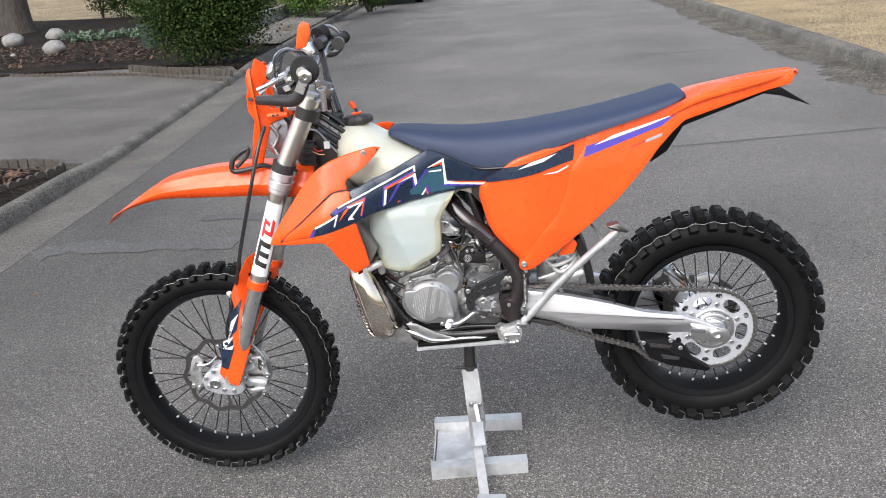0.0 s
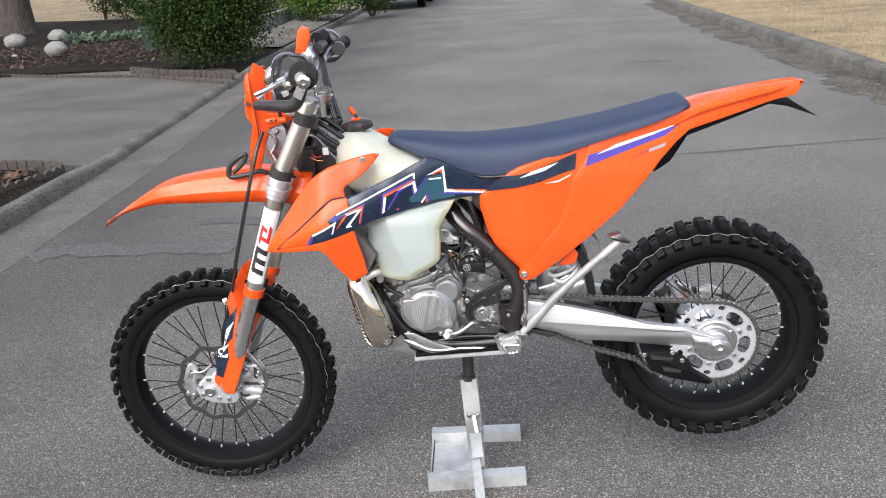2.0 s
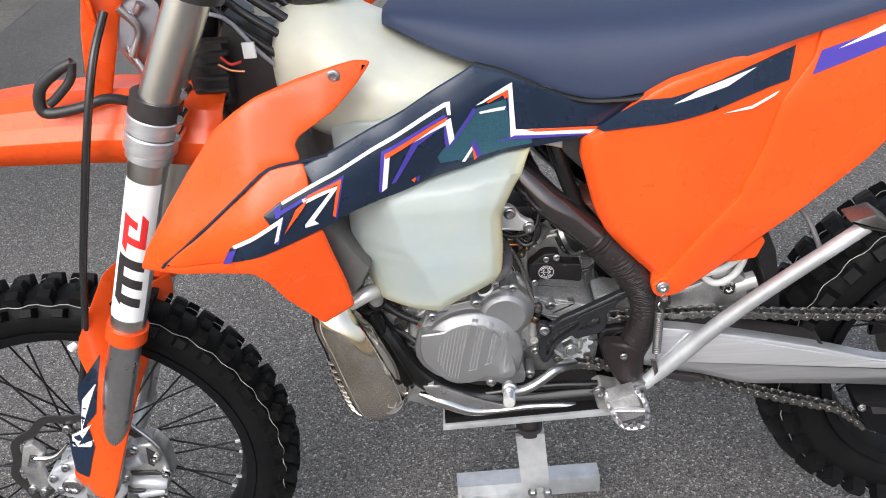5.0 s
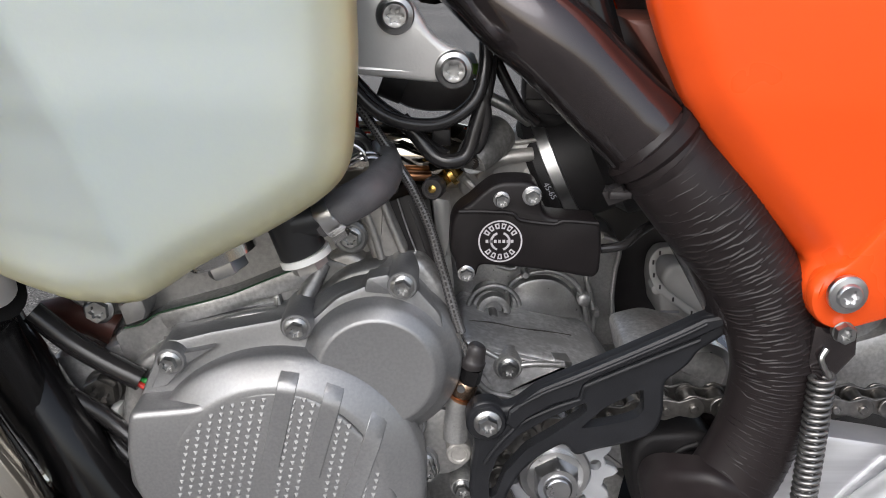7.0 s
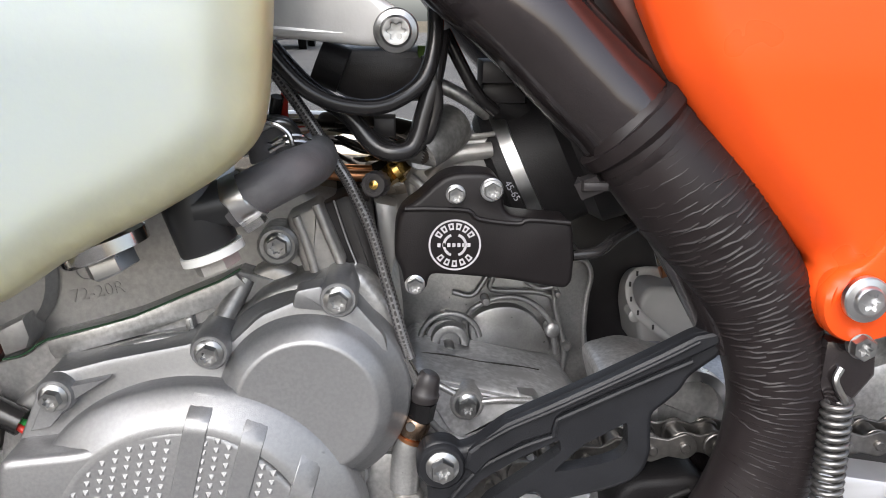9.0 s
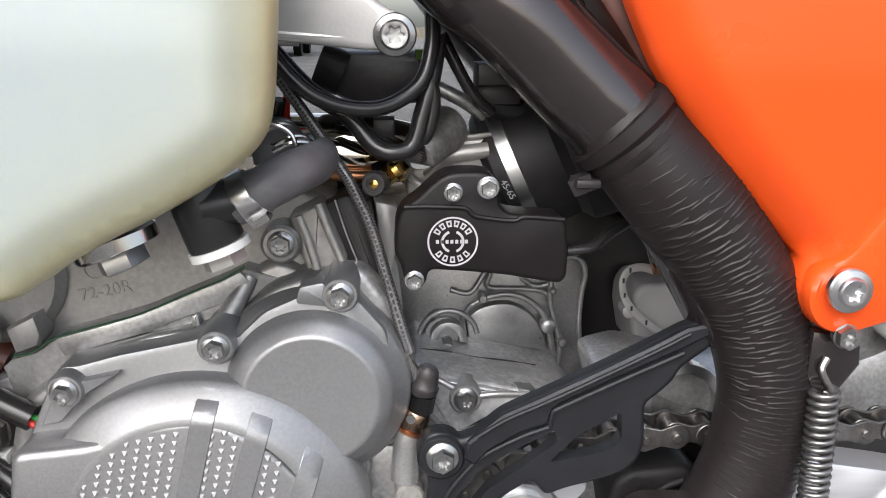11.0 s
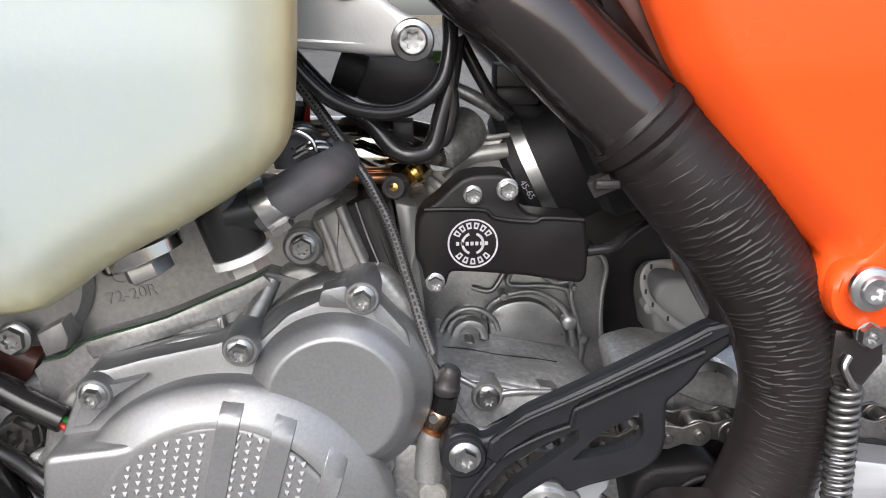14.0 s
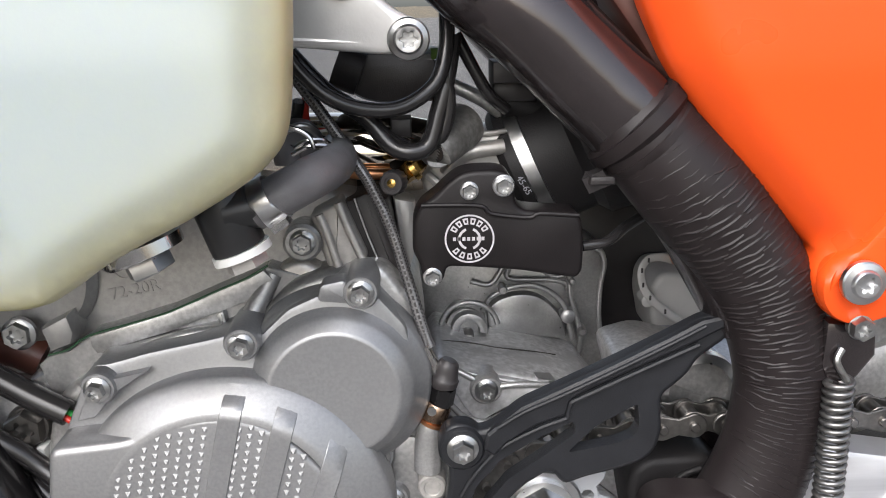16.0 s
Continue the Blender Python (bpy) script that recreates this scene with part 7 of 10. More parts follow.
# ---- fuel outlet, hose and clamp ----
tap = part("fuel_outlet", tube([(-0.076, -0.165, 0.7642), (-0.0748, -0.165, 0.7604), (-0.0678, -0.165, 0.7403), (-0.0672, -0.165, 0.739)], [0.01, 0.0108, 0.0108, 0.0102], 36, 1, False), OUTLET_BLACK, bike, "glossy black plastic fuel outlet under the tank")
part("outlet_elbow", tube([(-0.0718, -0.167, 0.7539), (-0.0653, -0.166, 0.755), (-0.0587, -0.165, 0.7562)], [0.0092, 0.0088, 0.0084], 24, 3), OUTLET_BLACK, tap, "glossy black elbow")
part("outlet_washer", tube([(-0.0672, -0.165, 0.7392), (-0.0662, -0.165, 0.7363)], 0.0117, 36, 1), PLASTIC_WHITE, tap, "white washer")
part("outlet_nut", tube([(-0.0662, -0.165, 0.7363), (-0.0644, -0.165, 0.7318)], 0.0085, 6, 1), CAST_LIGHT, tap, "hexagon nut")
part("outlet_clip", tube([(-0.1036, -0.172, 0.7459), (-0.1033, -0.172, 0.7449), (-0.1019, -0.172, 0.7403), (-0.1016, -0.172, 0.7395)], [0.0148, 0.0158, 0.0158, 0.0148], 40, 1, False), CHROME, bike, "bright steel tank mounting flange")
part("outlet_clip_nut", tube([(-0.1016, -0.172, 0.7395), (-0.1013, -0.172, 0.7386), (-0.0993, -0.172, 0.7334), (-0.099, -0.172, 0.7327)], [0.0088, 0.0094, 0.0094, 0.0084], 6, 1, False), STEEL, bike, "hexagon nut under the tank")
hose = part("fuel_hose", tube([(-0.0609, -0.165, 0.7545), (-0.0544, -0.165, 0.7576), (-0.0468, -0.164, 0.7615), (-0.0393, -0.158, 0.7646), (-0.0347, -0.144, 0.765), (-0.0332, -0.12, 0.7634), (-0.0343, -0.09, 0.7613), (-0.0379, -0.06, 0.7597)], 0.0085, 28, 5), RUBBER_SMOOTH, bike, "bent black rubber fuel hose")
part("hose_clip", tube([(-0.0587, -0.165, 0.7555), (-0.0585, -0.165, 0.7557), (-0.0529, -0.165, 0.7584), (-0.0527, -0.165, 0.7586)], [0.0094, 0.0099, 0.0099, 0.0094], 32, 1, False), ALU, hose, "steel hose clip")
part("clip_ear", bar(*[(-0.0527, -0.172, 0.7482), (-0.0468, -0.172, 0.7519)], 0.0028, 0.008), CHROME, hose)
for line_ in ([(-0.0503, -0.12, 0.7704), (-0.0453, -0.12, 0.7732), (-0.0391, -0.118, 0.7733), (-0.0347, -0.115, 0.7704)], [(-0.0514, -0.12, 0.7676), (-0.0454, -0.12, 0.7706), (-0.0385, -0.118, 0.7709), (-0.0329, -0.115, 0.768)], [(-0.052, -0.12, 0.7792), (-0.0474, -0.12, 0.7777), (-0.0435, -0.12, 0.7746), (-0.0419, -0.12, 0.7698)]):
    part("clip_wire", tube(line_, 0.0011, 8, 4), CHROME, hose, "bright spring clip wire")
# braided clutch line and its fitting
line_pts = [(-0.0615, -0.083, 0.8099), (-0.0543, -0.083, 0.7988), (-0.0433, -0.083, 0.783), (-0.0345, -0.083, 0.7696), (-0.0269, -0.084, 0.757), (-0.0201, -0.086, 0.7458), (-0.0114, -0.089, 0.7261), (-0.0052, -0.093, 0.7054), (0.0025, -0.098, 0.6787), (0.0057, -0.1, 0.6695)]
clutch = part("clutch_line", tube(line_pts, 0.0027, 18, 8), SHEATH, bike, "braided steel clutch line")
braid, centre = Geo(), catmull(line_pts, 28)
for i, (p, q) in enumerate(zip(centre, centre[1:])):
    t = (q - p).normalized()
    u = t.cross(Vector((0, 1, 0))).normalized()
    w = t.cross(u)
    for turn, part_ in ((0.0, 0), (0.75, 1), (-0.75, 1), (1.35, 0), (-1.35, 0)):
        if i % 3 == 2 if turn == 0 else i % 2 != part_:
            continue
        out = u * math.sin(turn) - w * math.cos(turn) * (1 if w.y > 0 else -1)
        side = t.cross(out)
        wide = 0.00055 if turn == 0 else 0.00035
        a, b = p + out * 0.00255, q + out * 0.00255
        braid.add([a - side * wide, a + side * wide, b + side * wide, b - side * wide] + [c + out * 0.0003 for c in (a - side * wide, a + side * wide, b + side * wide, b - side * wide)],
                  [(4, 5, 6, 7), (0, 1, 5, 4), (1, 2, 6, 5), (2, 3, 7, 6), (3, 0, 4, 7)])
tagged(part("braid", braid, BLACK, clutch, "dark gaps between the braided wires"), kind="stuff")
part("line_end", tube([(0.0024, -0.1, 0.6701), (0.0042, -0.1, 0.6668), (0.0074, -0.099, 0.6595), (0.0094, -0.098, 0.6541)], [0.0034, 0.0028, 0.0028, 0.0036], 16, 2), CHROME, clutch, "bright crimped line end")
slave = part("clutch_fitting", tube([(0.0055, -0.1, 0.6307), (0.0046, -0.1, 0.6257), (0.0035, -0.1, 0.6152), (0.0029, -0.1, 0.6042)], [0.0062, 0.0068, 0.0072, 0.0072], 24, 3), CASE_CAST, bike, "cast clutch slave fitting with black bleed cap")
part("bleed_cap", tube([(0.0148, -0.1, 0.6627), (0.0142, -0.1, 0.6606), (0.0131, -0.1, 0.6544), (0.0125, -0.1, 0.6524), (0.0122, -0.1, 0.6489)], [0.0035, 0.0052, 0.0058, 0.0068, 0.0062], 24, 2), BLACK, slave, "black rubber bleed cap")
part("banjo_nut", tube([(0.0119, -0.1, 0.6482), (0.0101, -0.1, 0.6398)], 0.0062, 6, 1), GLOSS_BLACK, slave, "black hexagon nut")
part("banjo_ring", tube([(0.0095, -0.1, 0.6399), (0.0089, -0.1, 0.6384), (0.0065, -0.1, 0.6321), (0.0062, -0.1, 0.6307)], [0.0058, 0.0066, 0.0066, 0.0056], 28, 1), BANJO, slave, "bronze banjo fitting")
part("banjo_hole", lathe([(0.0022, -0.001), (0.0022, 0.0003), (0.0005, 0.0003)], (0.0056, -0.1063, 0.6384), (0, -1, 0), 16), STEEL, slave)
part("copper_seal", tube([(0.0065, -0.1, 0.631), (0.0059, -0.1, 0.6292)], 0.007, 28, 1), COPPER, slave)
part("slave_cap", lathe([(0.0072, -0.006), (0.0072, 0.004), (0.0062, 0.0052), (0.0045, 0.0052), (0.004, 0.0046), (0.0005, 0.0046)], (0.0049, -0.1, 0.5961), (0, -1, 0), 32), CAST_LIGHT, slave)
part("slave_body", lathe([(0.023, -0.03), (0.023, 0.0), (0.0215, 0.003), (0.016, 0.0045), (0.0005, 0.005)], (-0.0066, -0.088, 0.5957), (0, -1, 0), 48), ALU_CAST, slave, "round clutch slave housing")
for px in ((-0.0132, -0.095, 0.5797), (-0.0209, -0.095, 0.5618), (0.0076, -0.088, 0.5631)):
    part("bolt_boss", lathe([(0.0075, -0.03), (0.0075, -0.001), (0.0065, 0.0012), (0.0005, 0.0012)], px, (0, -1, 0), 28), ALU_CAST, slave)
    bolt(Vector(px) + Vector((0, -0.0015, 0)), 0.0041, STEEL, slave, 0.0055, 1.4, rnd.uniform(0, 60))

# ---- chain case guard ----
case_guard_line = [(0.0111, 0.6344), (0.0169, 0.6371), (0.0232, 0.6357), (0.0274, 0.6327), (0.0347, 0.6351), (0.0478, 0.6461), (0.066, 0.6543), (0.0918, 0.6663), (0.1172, 0.6788), (0.1318, 0.6866), (0.1425, 0.689), (0.1445, 0.6764), (0.134, 0.6687), (0.1298, 0.6652), (0.1268, 0.6591), (0.12, 0.6526), (0.1142, 0.6482), (0.1152, 0.6286), (0.113, 0.6199), (0.1074, 0.6141), (0.0967, 0.6101), (0.078, 0.6057), (0.0686, 0.6018)] + [(0.0621, 0.6108), (0.0489, 0.6023), (0.0384, 0.5912), (0.0322, 0.5779), (0.0286, 0.5659), (0.0216, 0.5593), (0.015, 0.5629), (0.0107, 0.5755), (0.0112, 0.5951), (0.0132, 0.608)]
case_slots = [[(0.0727, 0.6366), (0.0535, 0.6271), (0.0374, 0.6169), (0.0258, 0.6032), (0.0212, 0.5888), (0.0215, 0.576), (0.0254, 0.5779), (0.0301, 0.5926), (0.0413, 0.607), (0.0578, 0.6183), (0.0739, 0.6307)],
              [(0.103, 0.6446), (0.1041, 0.6324), (0.1014, 0.6273), (0.094, 0.6243), (0.078, 0.6211), (0.07, 0.6202), (0.083, 0.6334)]]
case_guard = part("chain_case_guard", plate(case_guard_line, -0.1175, -0.109, 0.0025, 3, 0.004, hollow=[rounded(o, 0.002) for o in case_slots]), GUARD_SLATE, bike, "black slotted plastic chain guard behind the engine")
part("guard_ridge", plate([(0.0313, 0.6324), (0.0474, 0.6455), (0.0655, 0.6536), (0.0911, 0.6656), (0.1163, 0.678), (0.1308, 0.6858), (0.141, 0.6879), (0.1414, 0.6825), (0.1294, 0.6763), (0.1015, 0.6639), (0.0734, 0.6509), (0.0703, 0.6482), (0.0684, 0.6409), (0.0554, 0.6367), (0.041, 0.628), (0.0345, 0.6207), (0.0297, 0.6244)], -0.1205, -0.112, 0.0012, 1), GUARD_SLATE, case_guard, "raised ridge of the guard", 20)
part("guard_rail", tube([(0.0695, -0.118, 0.6385), (0.0707, -0.1185, 0.6461), (0.0749, -0.1185, 0.6488), (0.1022, -0.1185, 0.6614), (0.1302, -0.1185, 0.6739)], 0.0014, 8, 3), GUARD_SLATE, case_guard)
part("guard_rail", tube([(0.0357, -0.1208, 0.6358), (0.0487, -0.1208, 0.6439), (0.0655, -0.1208, 0.6513), (0.0911, -0.1208, 0.6633), (0.1164, -0.1208, 0.6757), (0.1319, -0.1208, 0.6839)], 0.0011, 8, 3), GUARD_SLATE, case_guard)
part("guard_rail", tube([(0.0187, -0.118, 0.5992), (0.0241, -0.118, 0.6085), (0.0321, -0.118, 0.6186), (0.04, -0.118, 0.6256), (0.0558, -0.118, 0.6337), (0.0689, -0.118, 0.6385)], 0.0013, 8, 3), GUARD_SLATE, case_guard)
bolt((0.0196, -0.1195, 0.6251), 0.0052, STEEL, case_guard, 0.006, 1.45)
part("guard_eye", lathe([(0.0112, -0.012), (0.0112, 0.0), (0.0098, 0.0018), (0.0005, 0.0018)], (0.0192, -0.1175, 0.6243), (0, -1, 0), 36), GUARD_SLATE, case_guard)


# ---- drive: sprockets, chain, swingarm ----
CH_Y = -0.088
SP = Vector((0.0616, -0.09, 0.575))
SP = Vector((SP.x, CH_Y, SP.z))
RS = Vector((REAR.x, CH_Y, REAR.z))


def sprocket(r, teeth, depth, holes, tooth=0.006):
    n = teeth * 6
    out = []
    for i in range(n):
        a = 2 * math.pi * i / n
        k = (i % 6) / 6
        out.append(((r + (tooth if k in (0.0,) else tooth * 0.55 if k in (1 / 6, 5 / 6) else -tooth * 0.6)) * math.cos(a), (r + (tooth if k == 0 else tooth * 0.55 if k in (1 / 6, 5 / 6) else -tooth * 0.6)) * math.sin(a)))
    return plate(out, -depth / 2, depth / 2, 0.0008, 1, 0, holes)


def circle(cx, cz, r, n=20):
    return [(cx + r * math.cos(2 * math.pi * k / n), cz + r * math.sin(2 * math.pi * k / n)) for k in range(n)]


def oval(rad, a, along, out, n=24):
    """An oval cut-out at the radius rad and angle a."""
    ring_ = []
    for k in range(n):
        c, d = math.cos(2 * math.pi * k / n), math.sin(2 * math.pi * k / n)
        r, w = rad + out * math.copysign(abs(c) ** 0.75, c), along * math.copysign(abs(d) ** 0.75, d) / rad
        ring_.append((r * math.cos(a + w), r * math.sin(a + w)))
    return ring_


holes = [circle(0, 0, 0.042, 36)]
for k in range(6):
    holes += [oval(0.0865, radians(50 + 60 * k), 0.0275, 0.0175), oval(0.104, radians(20 + 60 * k), 0.0105, 0.0075, 18)]
rear_sprocket = part("rear_sprocket", sprocket(0.124, 49, 0.006, holes), SPROCKET, bike, "silver rear sprocket with round cut-outs")
rear_sprocket.location = RS
part("sprocket_carrier", lathe([(0.064, 0.0), (0.064, 0.005), (0.061, 0.007), (0.056, 0.007), (0.055, 0.004), (0.051, 0.004), (0.05, 0.009), (0.045, 0.011), (0.041, 0.011), (0.04, 0.007), (0.036, 0.007), (0.035, 0.018), (0.03, 0.021), (0.018, 0.021)], (0, 0.0, 0), (0, -1, 0), 56), ALU, rear_sprocket, "stepped silver hub carrier")
for k in range(6):
    a = radians(20 + 60 * k)
    bolt((0.076 * math.cos(a), -0.003, 0.076 * math.sin(a)), 0.0055, STEEL, rear_sprocket, 0.004)
    part("carrier_rib", bar((0.037 * math.cos(a + 0.3), -0.008, 0.037 * math.sin(a + 0.3)), (0.06 * math.cos(a + 0.2), -0.006, 0.06 * math.sin(a + 0.2)), 0.005, 0.004), ALU, rear_sprocket)
fs = part("front_sprocket", sprocket(0.0335, 13, 0.006, [circle(0.0245 * math.cos(k * math.pi / 3 + 0.2), 0.0245 * math.sin(k * math.pi / 3 + 0.2), 0.0036, 14) for k in range(6)], 0.0045), SPROCKET, bike, "steel front sprocket")
fs.location = SP
part("sprocket_washer", lathe([(0.0215, -0.001), (0.0215, 0.0015), (0.0205, 0.0025), (0.0005, 0.0025)], (0, -0.003, 0), (0, -1, 0), 40), ALU, fs, "wide zinc washer")
part("sprocket_nut", lathe([(0.0165, 0.0), (0.0165, 0.003), (0.0145, 0.0036), (0.0135, 0.0115), (0.0115, 0.0135), (0.0085, 0.0135), (0.008, 0.016), (0.0068, 0.0172), (0.0005, 0.0172)], (0, -0.0055, 0), (0, -1, 0), 48,
                           lambda k, a: math.cos(math.pi / 6) / math.cos((a + math.pi / 6) % (math.pi / 3) - math.pi / 6) if k in (2, 3) else 1), ALU, fs, "large zinc hexagon nut")

# chain: pitch line round both sprockets, lower run sagging over the slider
pitch = 0.01587
rf, rr_ = 0.0335, 0.124
up = []
for t in np.linspace(math.pi * 1.45, math.pi * 0.55, 10):
    up.append(SP + Vector((rf * math.cos(t), 0, rf * math.sin(t))))
up += [Vector((x, CH_Y, z)) for x, z in ((0.1, 0.6185), (0.137, 0.6212), (0.28, 0.62), (0.4, 0.606))]
for t in np.linspace(math.pi * 0.5, -math.pi * 0.52, 40):
    up.append(RS + Vector((rr_ * math.cos(t), 0, rr_ * math.sin(t))))
up += [Vector(q) for q in [(0.555, -0.088, 0.3647), (0.5062, -0.088, 0.4066), (0.3882, -0.088, 0.4452), (0.2855, -0.088, 0.4848)]] + [Vector(q) for q in [(0.2734, -0.088, 0.4973), (0.0856, -0.088, 0.5327), (0.0555, -0.088, 0.5358)]]
dense = []
for a, b in zip(up, up[1:] + up[:1]):
    m = max(1, int((b - a).length / 0.0008))
    dense += [a.lerp(b, k / m) for k in range(m)]
pins, acc = [dense[0]], 0.0
for a, b in zip(dense, dense[1:]):
    acc += (b - a).length
    if acc >= pitch:
        pins.append(b)
        acc = 0.0


def link_plate(y, th, w=0.0066):
    out = []
    for k in range(9):
        a = math.pi / 2 + math.pi * k / 8
        out.append((w * math.cos(a), w * math.sin(a)))
    out.append((pitch / 2, -w * 0.66))
    for k in range(9):
        a = -math.pi / 2 + math.pi * k / 8
        out.append((pitch + w * math.cos(a), w * math.sin(a)))
    out.append((pitch / 2, w * 0.66))
    return plate(out, y, y + th, 0.0004, 1)


outer = link_plate(-0.0098, 0.0018).join(link_plate(0.008, 0.0018))
for px in (0, pitch):
    outer.join(lathe([(0.0026, -0.011), (0.0026, 0.0115), (0.002, 0.0122), (0.0003, 0.0122)], (px, 0, 0), (0, -1, 0), 12))
inner = link_plate(-0.0072, 0.0018).join(link_plate(0.0054, 0.0018))
for px in (0, pitch):
    inner.join(lathe([(0.0051, -0.0055), (0.0051, 0.0055)], (px, 0, 0), (0, -1, 0), 12))
outer, inner = outer.mesh("chain_link"), inner.mesh("chain_link")
chain = part("drive_chain", outer, STEEL_DARK, bike, "oiled dark steel drive chain")
inner.materials.append(STEEL_DARK)
for k, (a, b) in enumerate(zip(pins, pins[1:] + pins[:1])):
    d = b - a
    if d.length < pitch * 0.6:
        continue
    ang = math.degrees(math.atan2(d.z, d.x))
    if k == 0:
        chain.matrix_basis = pose(*a, 0, -ang, 0)
        base = chain.matrix_basis.inverted()
        continue
    ln = new("chain_link", outer if k % 2 == 0 else inner)
    ln.parent = chain
    ln.matrix_basis = base @ pose(*a, 0, -ang, 0)

# swingarm
arm_top = [(0.1666, 0.6244), (0.2372, 0.6126), (0.3222, 0.5941), (0.4358, 0.5651), (0.5359, 0.5332), (0.6353, 0.5188), (0.722, 0.4872), (0.7663, 0.4616)]
arm_bot = [(0.7756, 0.4353), (0.7122, 0.4307), (0.5975, 0.444), (0.4967, 0.4635), (0.3531, 0.481), (0.2522, 0.5133), (0.1662, 0.5371)]
arm_crease = [(0.16, 0.56), (0.2512, 0.5375), (0.3514, 0.5069), (0.3939, 0.505), (0.4932, 0.5), (0.6486, 0.49), (0.78, 0.46)]
swing = part("swingarm", panel(arm_top + arm_bot, lambda x, z: -0.122 + 0.75 * max(0.0, lerp_table(x, arm_crease) - z), 0.02, 0.004, 0.008, 0.004), ALU_BRUSHED, bike, "brushed aluminium swingarm")
facet = [(0.2365, 0.6062), (0.3213, 0.5876), (0.5203, 0.5336), (0.6338, 0.5141), (0.6486, 0.504), (0.4932, 0.5089), (0.3939, 0.512), (0.3514, 0.5069), (0.2512, 0.5375), (0.1942, 0.5553)]
part("arm_facet", plate(facet, -0.1245, -0.118, 0.002, 2, 0.003), ALU_BRUSHED, swing, "bright upper facet")
part("arm_end", plate([(0.6649, 0.4885), (0.7647, 0.4725), (0.7839, 0.446), (0.7686, 0.4269), (0.6683, 0.4397)], -0.128, -0.1, 0.003, 2, 0.005), ALU, swing, "axle block")
part("adjuster", tube([(0.6659, -0.13, 0.4713), (0.7056, -0.13, 0.4669)], 0.006, 6, 1), STEEL, swing)
part("axle_nut", lathe([(0.019, -0.004), (0.019, 0.0), (0.0165, 0.002), (0.0165, 0.012), (0.012, 0.014), (0.01, 0.014), (0.009, 0.006), (0.0005, 0.006)], (REAR.x + 0.004, -0.126, REAR.z), (0, -1, 0), 36), ALU, swing)
part("swingarm_far", plate([(x, z) for x, z in arm_top + arm_bot], 0.095, 0.122, 0.004), ALU_BRUSHED, bike, "far arm of the swingarm")
part("swingarm_bridge", box((0.2, -0.1, 0.54), (0.3, 0.1, 0.6), 0.008), ALU_CAST, bike, "cast bridge of the swingarm")
part("chain_slider", plate([(0.1673, 0.6174), (0.3093, 0.5969), (0.4518, 0.5605), (0.4451, 0.5512), (0.3095, 0.5811), (0.1672, 0.6016)], -0.112, -0.07, 0.002), BLACK, bike, "black chain slider")
part("lower_slider", plate([(0.1863, 0.5251), (0.2259, 0.5181), (0.2665, 0.5087), (0.2771, 0.4992), (0.2516, 0.4956), (0.2146, 0.5084), (0.1879, 0.5142)], -0.11, -0.07, 0.002), BLACK, bike)
cgd = part("chain_guide", plate([(0.5198, 0.4431), (0.5986, 0.439), (0.6504, 0.4111), (0.6746, 0.3722), (0.7276, 0.3372), (0.7138, 0.3291), (0.6037, 0.3542), (0.5473, 0.381)], -0.118, -0.06, 0.003, 2, 0.003), RIM_BLACK, bike, "black slotted chain guide under the swingarm")
for o in ([(0.5437, 0.4315), (0.6129, 0.4212), (0.6064, 0.4115), (0.5502, 0.4165)], [(0.5787, 0.3941), (0.6369, 0.3807), (0.6333, 0.3708), (0.5869, 0.3772)]):
    part("guide_slot", plate(o, -0.1195, -0.115, 0.001, 1, 0.001), BLACK, cgd)
for px in [(0.6088, -0.12, 0.4366), (0.6375, -0.12, 0.4111), (0.5291, -0.12, 0.4325)]:
    bolt(px, 0.005, STEEL, cgd, 0.004)
# rear brake caliper, far side
cal = part("rear_caliper", plate([(0.6241, 0.5973), (0.6446, 0.6033), (0.6697, 0.5796), (0.7011, 0.5522), (0.6996, 0.5289), (0.6703, 0.5197), (0.6485, 0.5337), (0.6289, 0.5642)], 0.05, 0.09, 0.005, 3, 0.004), ALU_CAST, bike, "silver rear brake caliper")
part("caliper_cylinder", tube([(0.6294, 0.047, 0.5952), (0.6387, 0.045, 0.5793), (0.6551, 0.045, 0.5524), (0.6603, 0.046, 0.5435)], [0.009, 0.0115, 0.0115, 0.009], 24, 1, False), SPROCKET, cal, "bright caliper cylinder")
part("caliper_cylinder", tube([(0.6502, 0.047, 0.5946), (0.6591, 0.045, 0.5853), (0.6841, 0.045, 0.5648), (0.6907, 0.046, 0.5576)], [0.006, 0.008, 0.008, 0.006], 20, 1, False), CHROME, cal)
# solid black plate in place of the shade between the cylinders
part("caliper_slot_shade", plate([(0.642, 0.5968), (0.6492, 0.5999), (0.6765, 0.5661), (0.6725, 0.558)], 0.042, 0.052, 0.001, 1), BLACK, cal, "black plate as shade in the slot between the cylinders")
part("caliper_bracket", plate([(0.5726, 0.5412), (0.581, 0.5544), (0.6102, 0.5702), (0.6181, 0.5899), (0.6312, 0.5961), (0.6383, 0.5761), (0.6306, 0.5262), (0.6413, 0.4409), (0.6109, 0.4382), (0.6135, 0.5064), (0.5913, 0.5273)], 0.056, 0.066, 0.003, 2, 0.003), BLACK, cal, "black caliper bracket")
part("caliper_lug", plate([(0.7124, 0.5607), (0.7503, 0.5729), (0.784, 0.5587), (0.7882, 0.5419), (0.7492, 0.5463), (0.7324, 0.5301), (0.7139, 0.5373)], 0.055, 0.075, 0.003, 2, 0.003), ALU_CAST, cal)
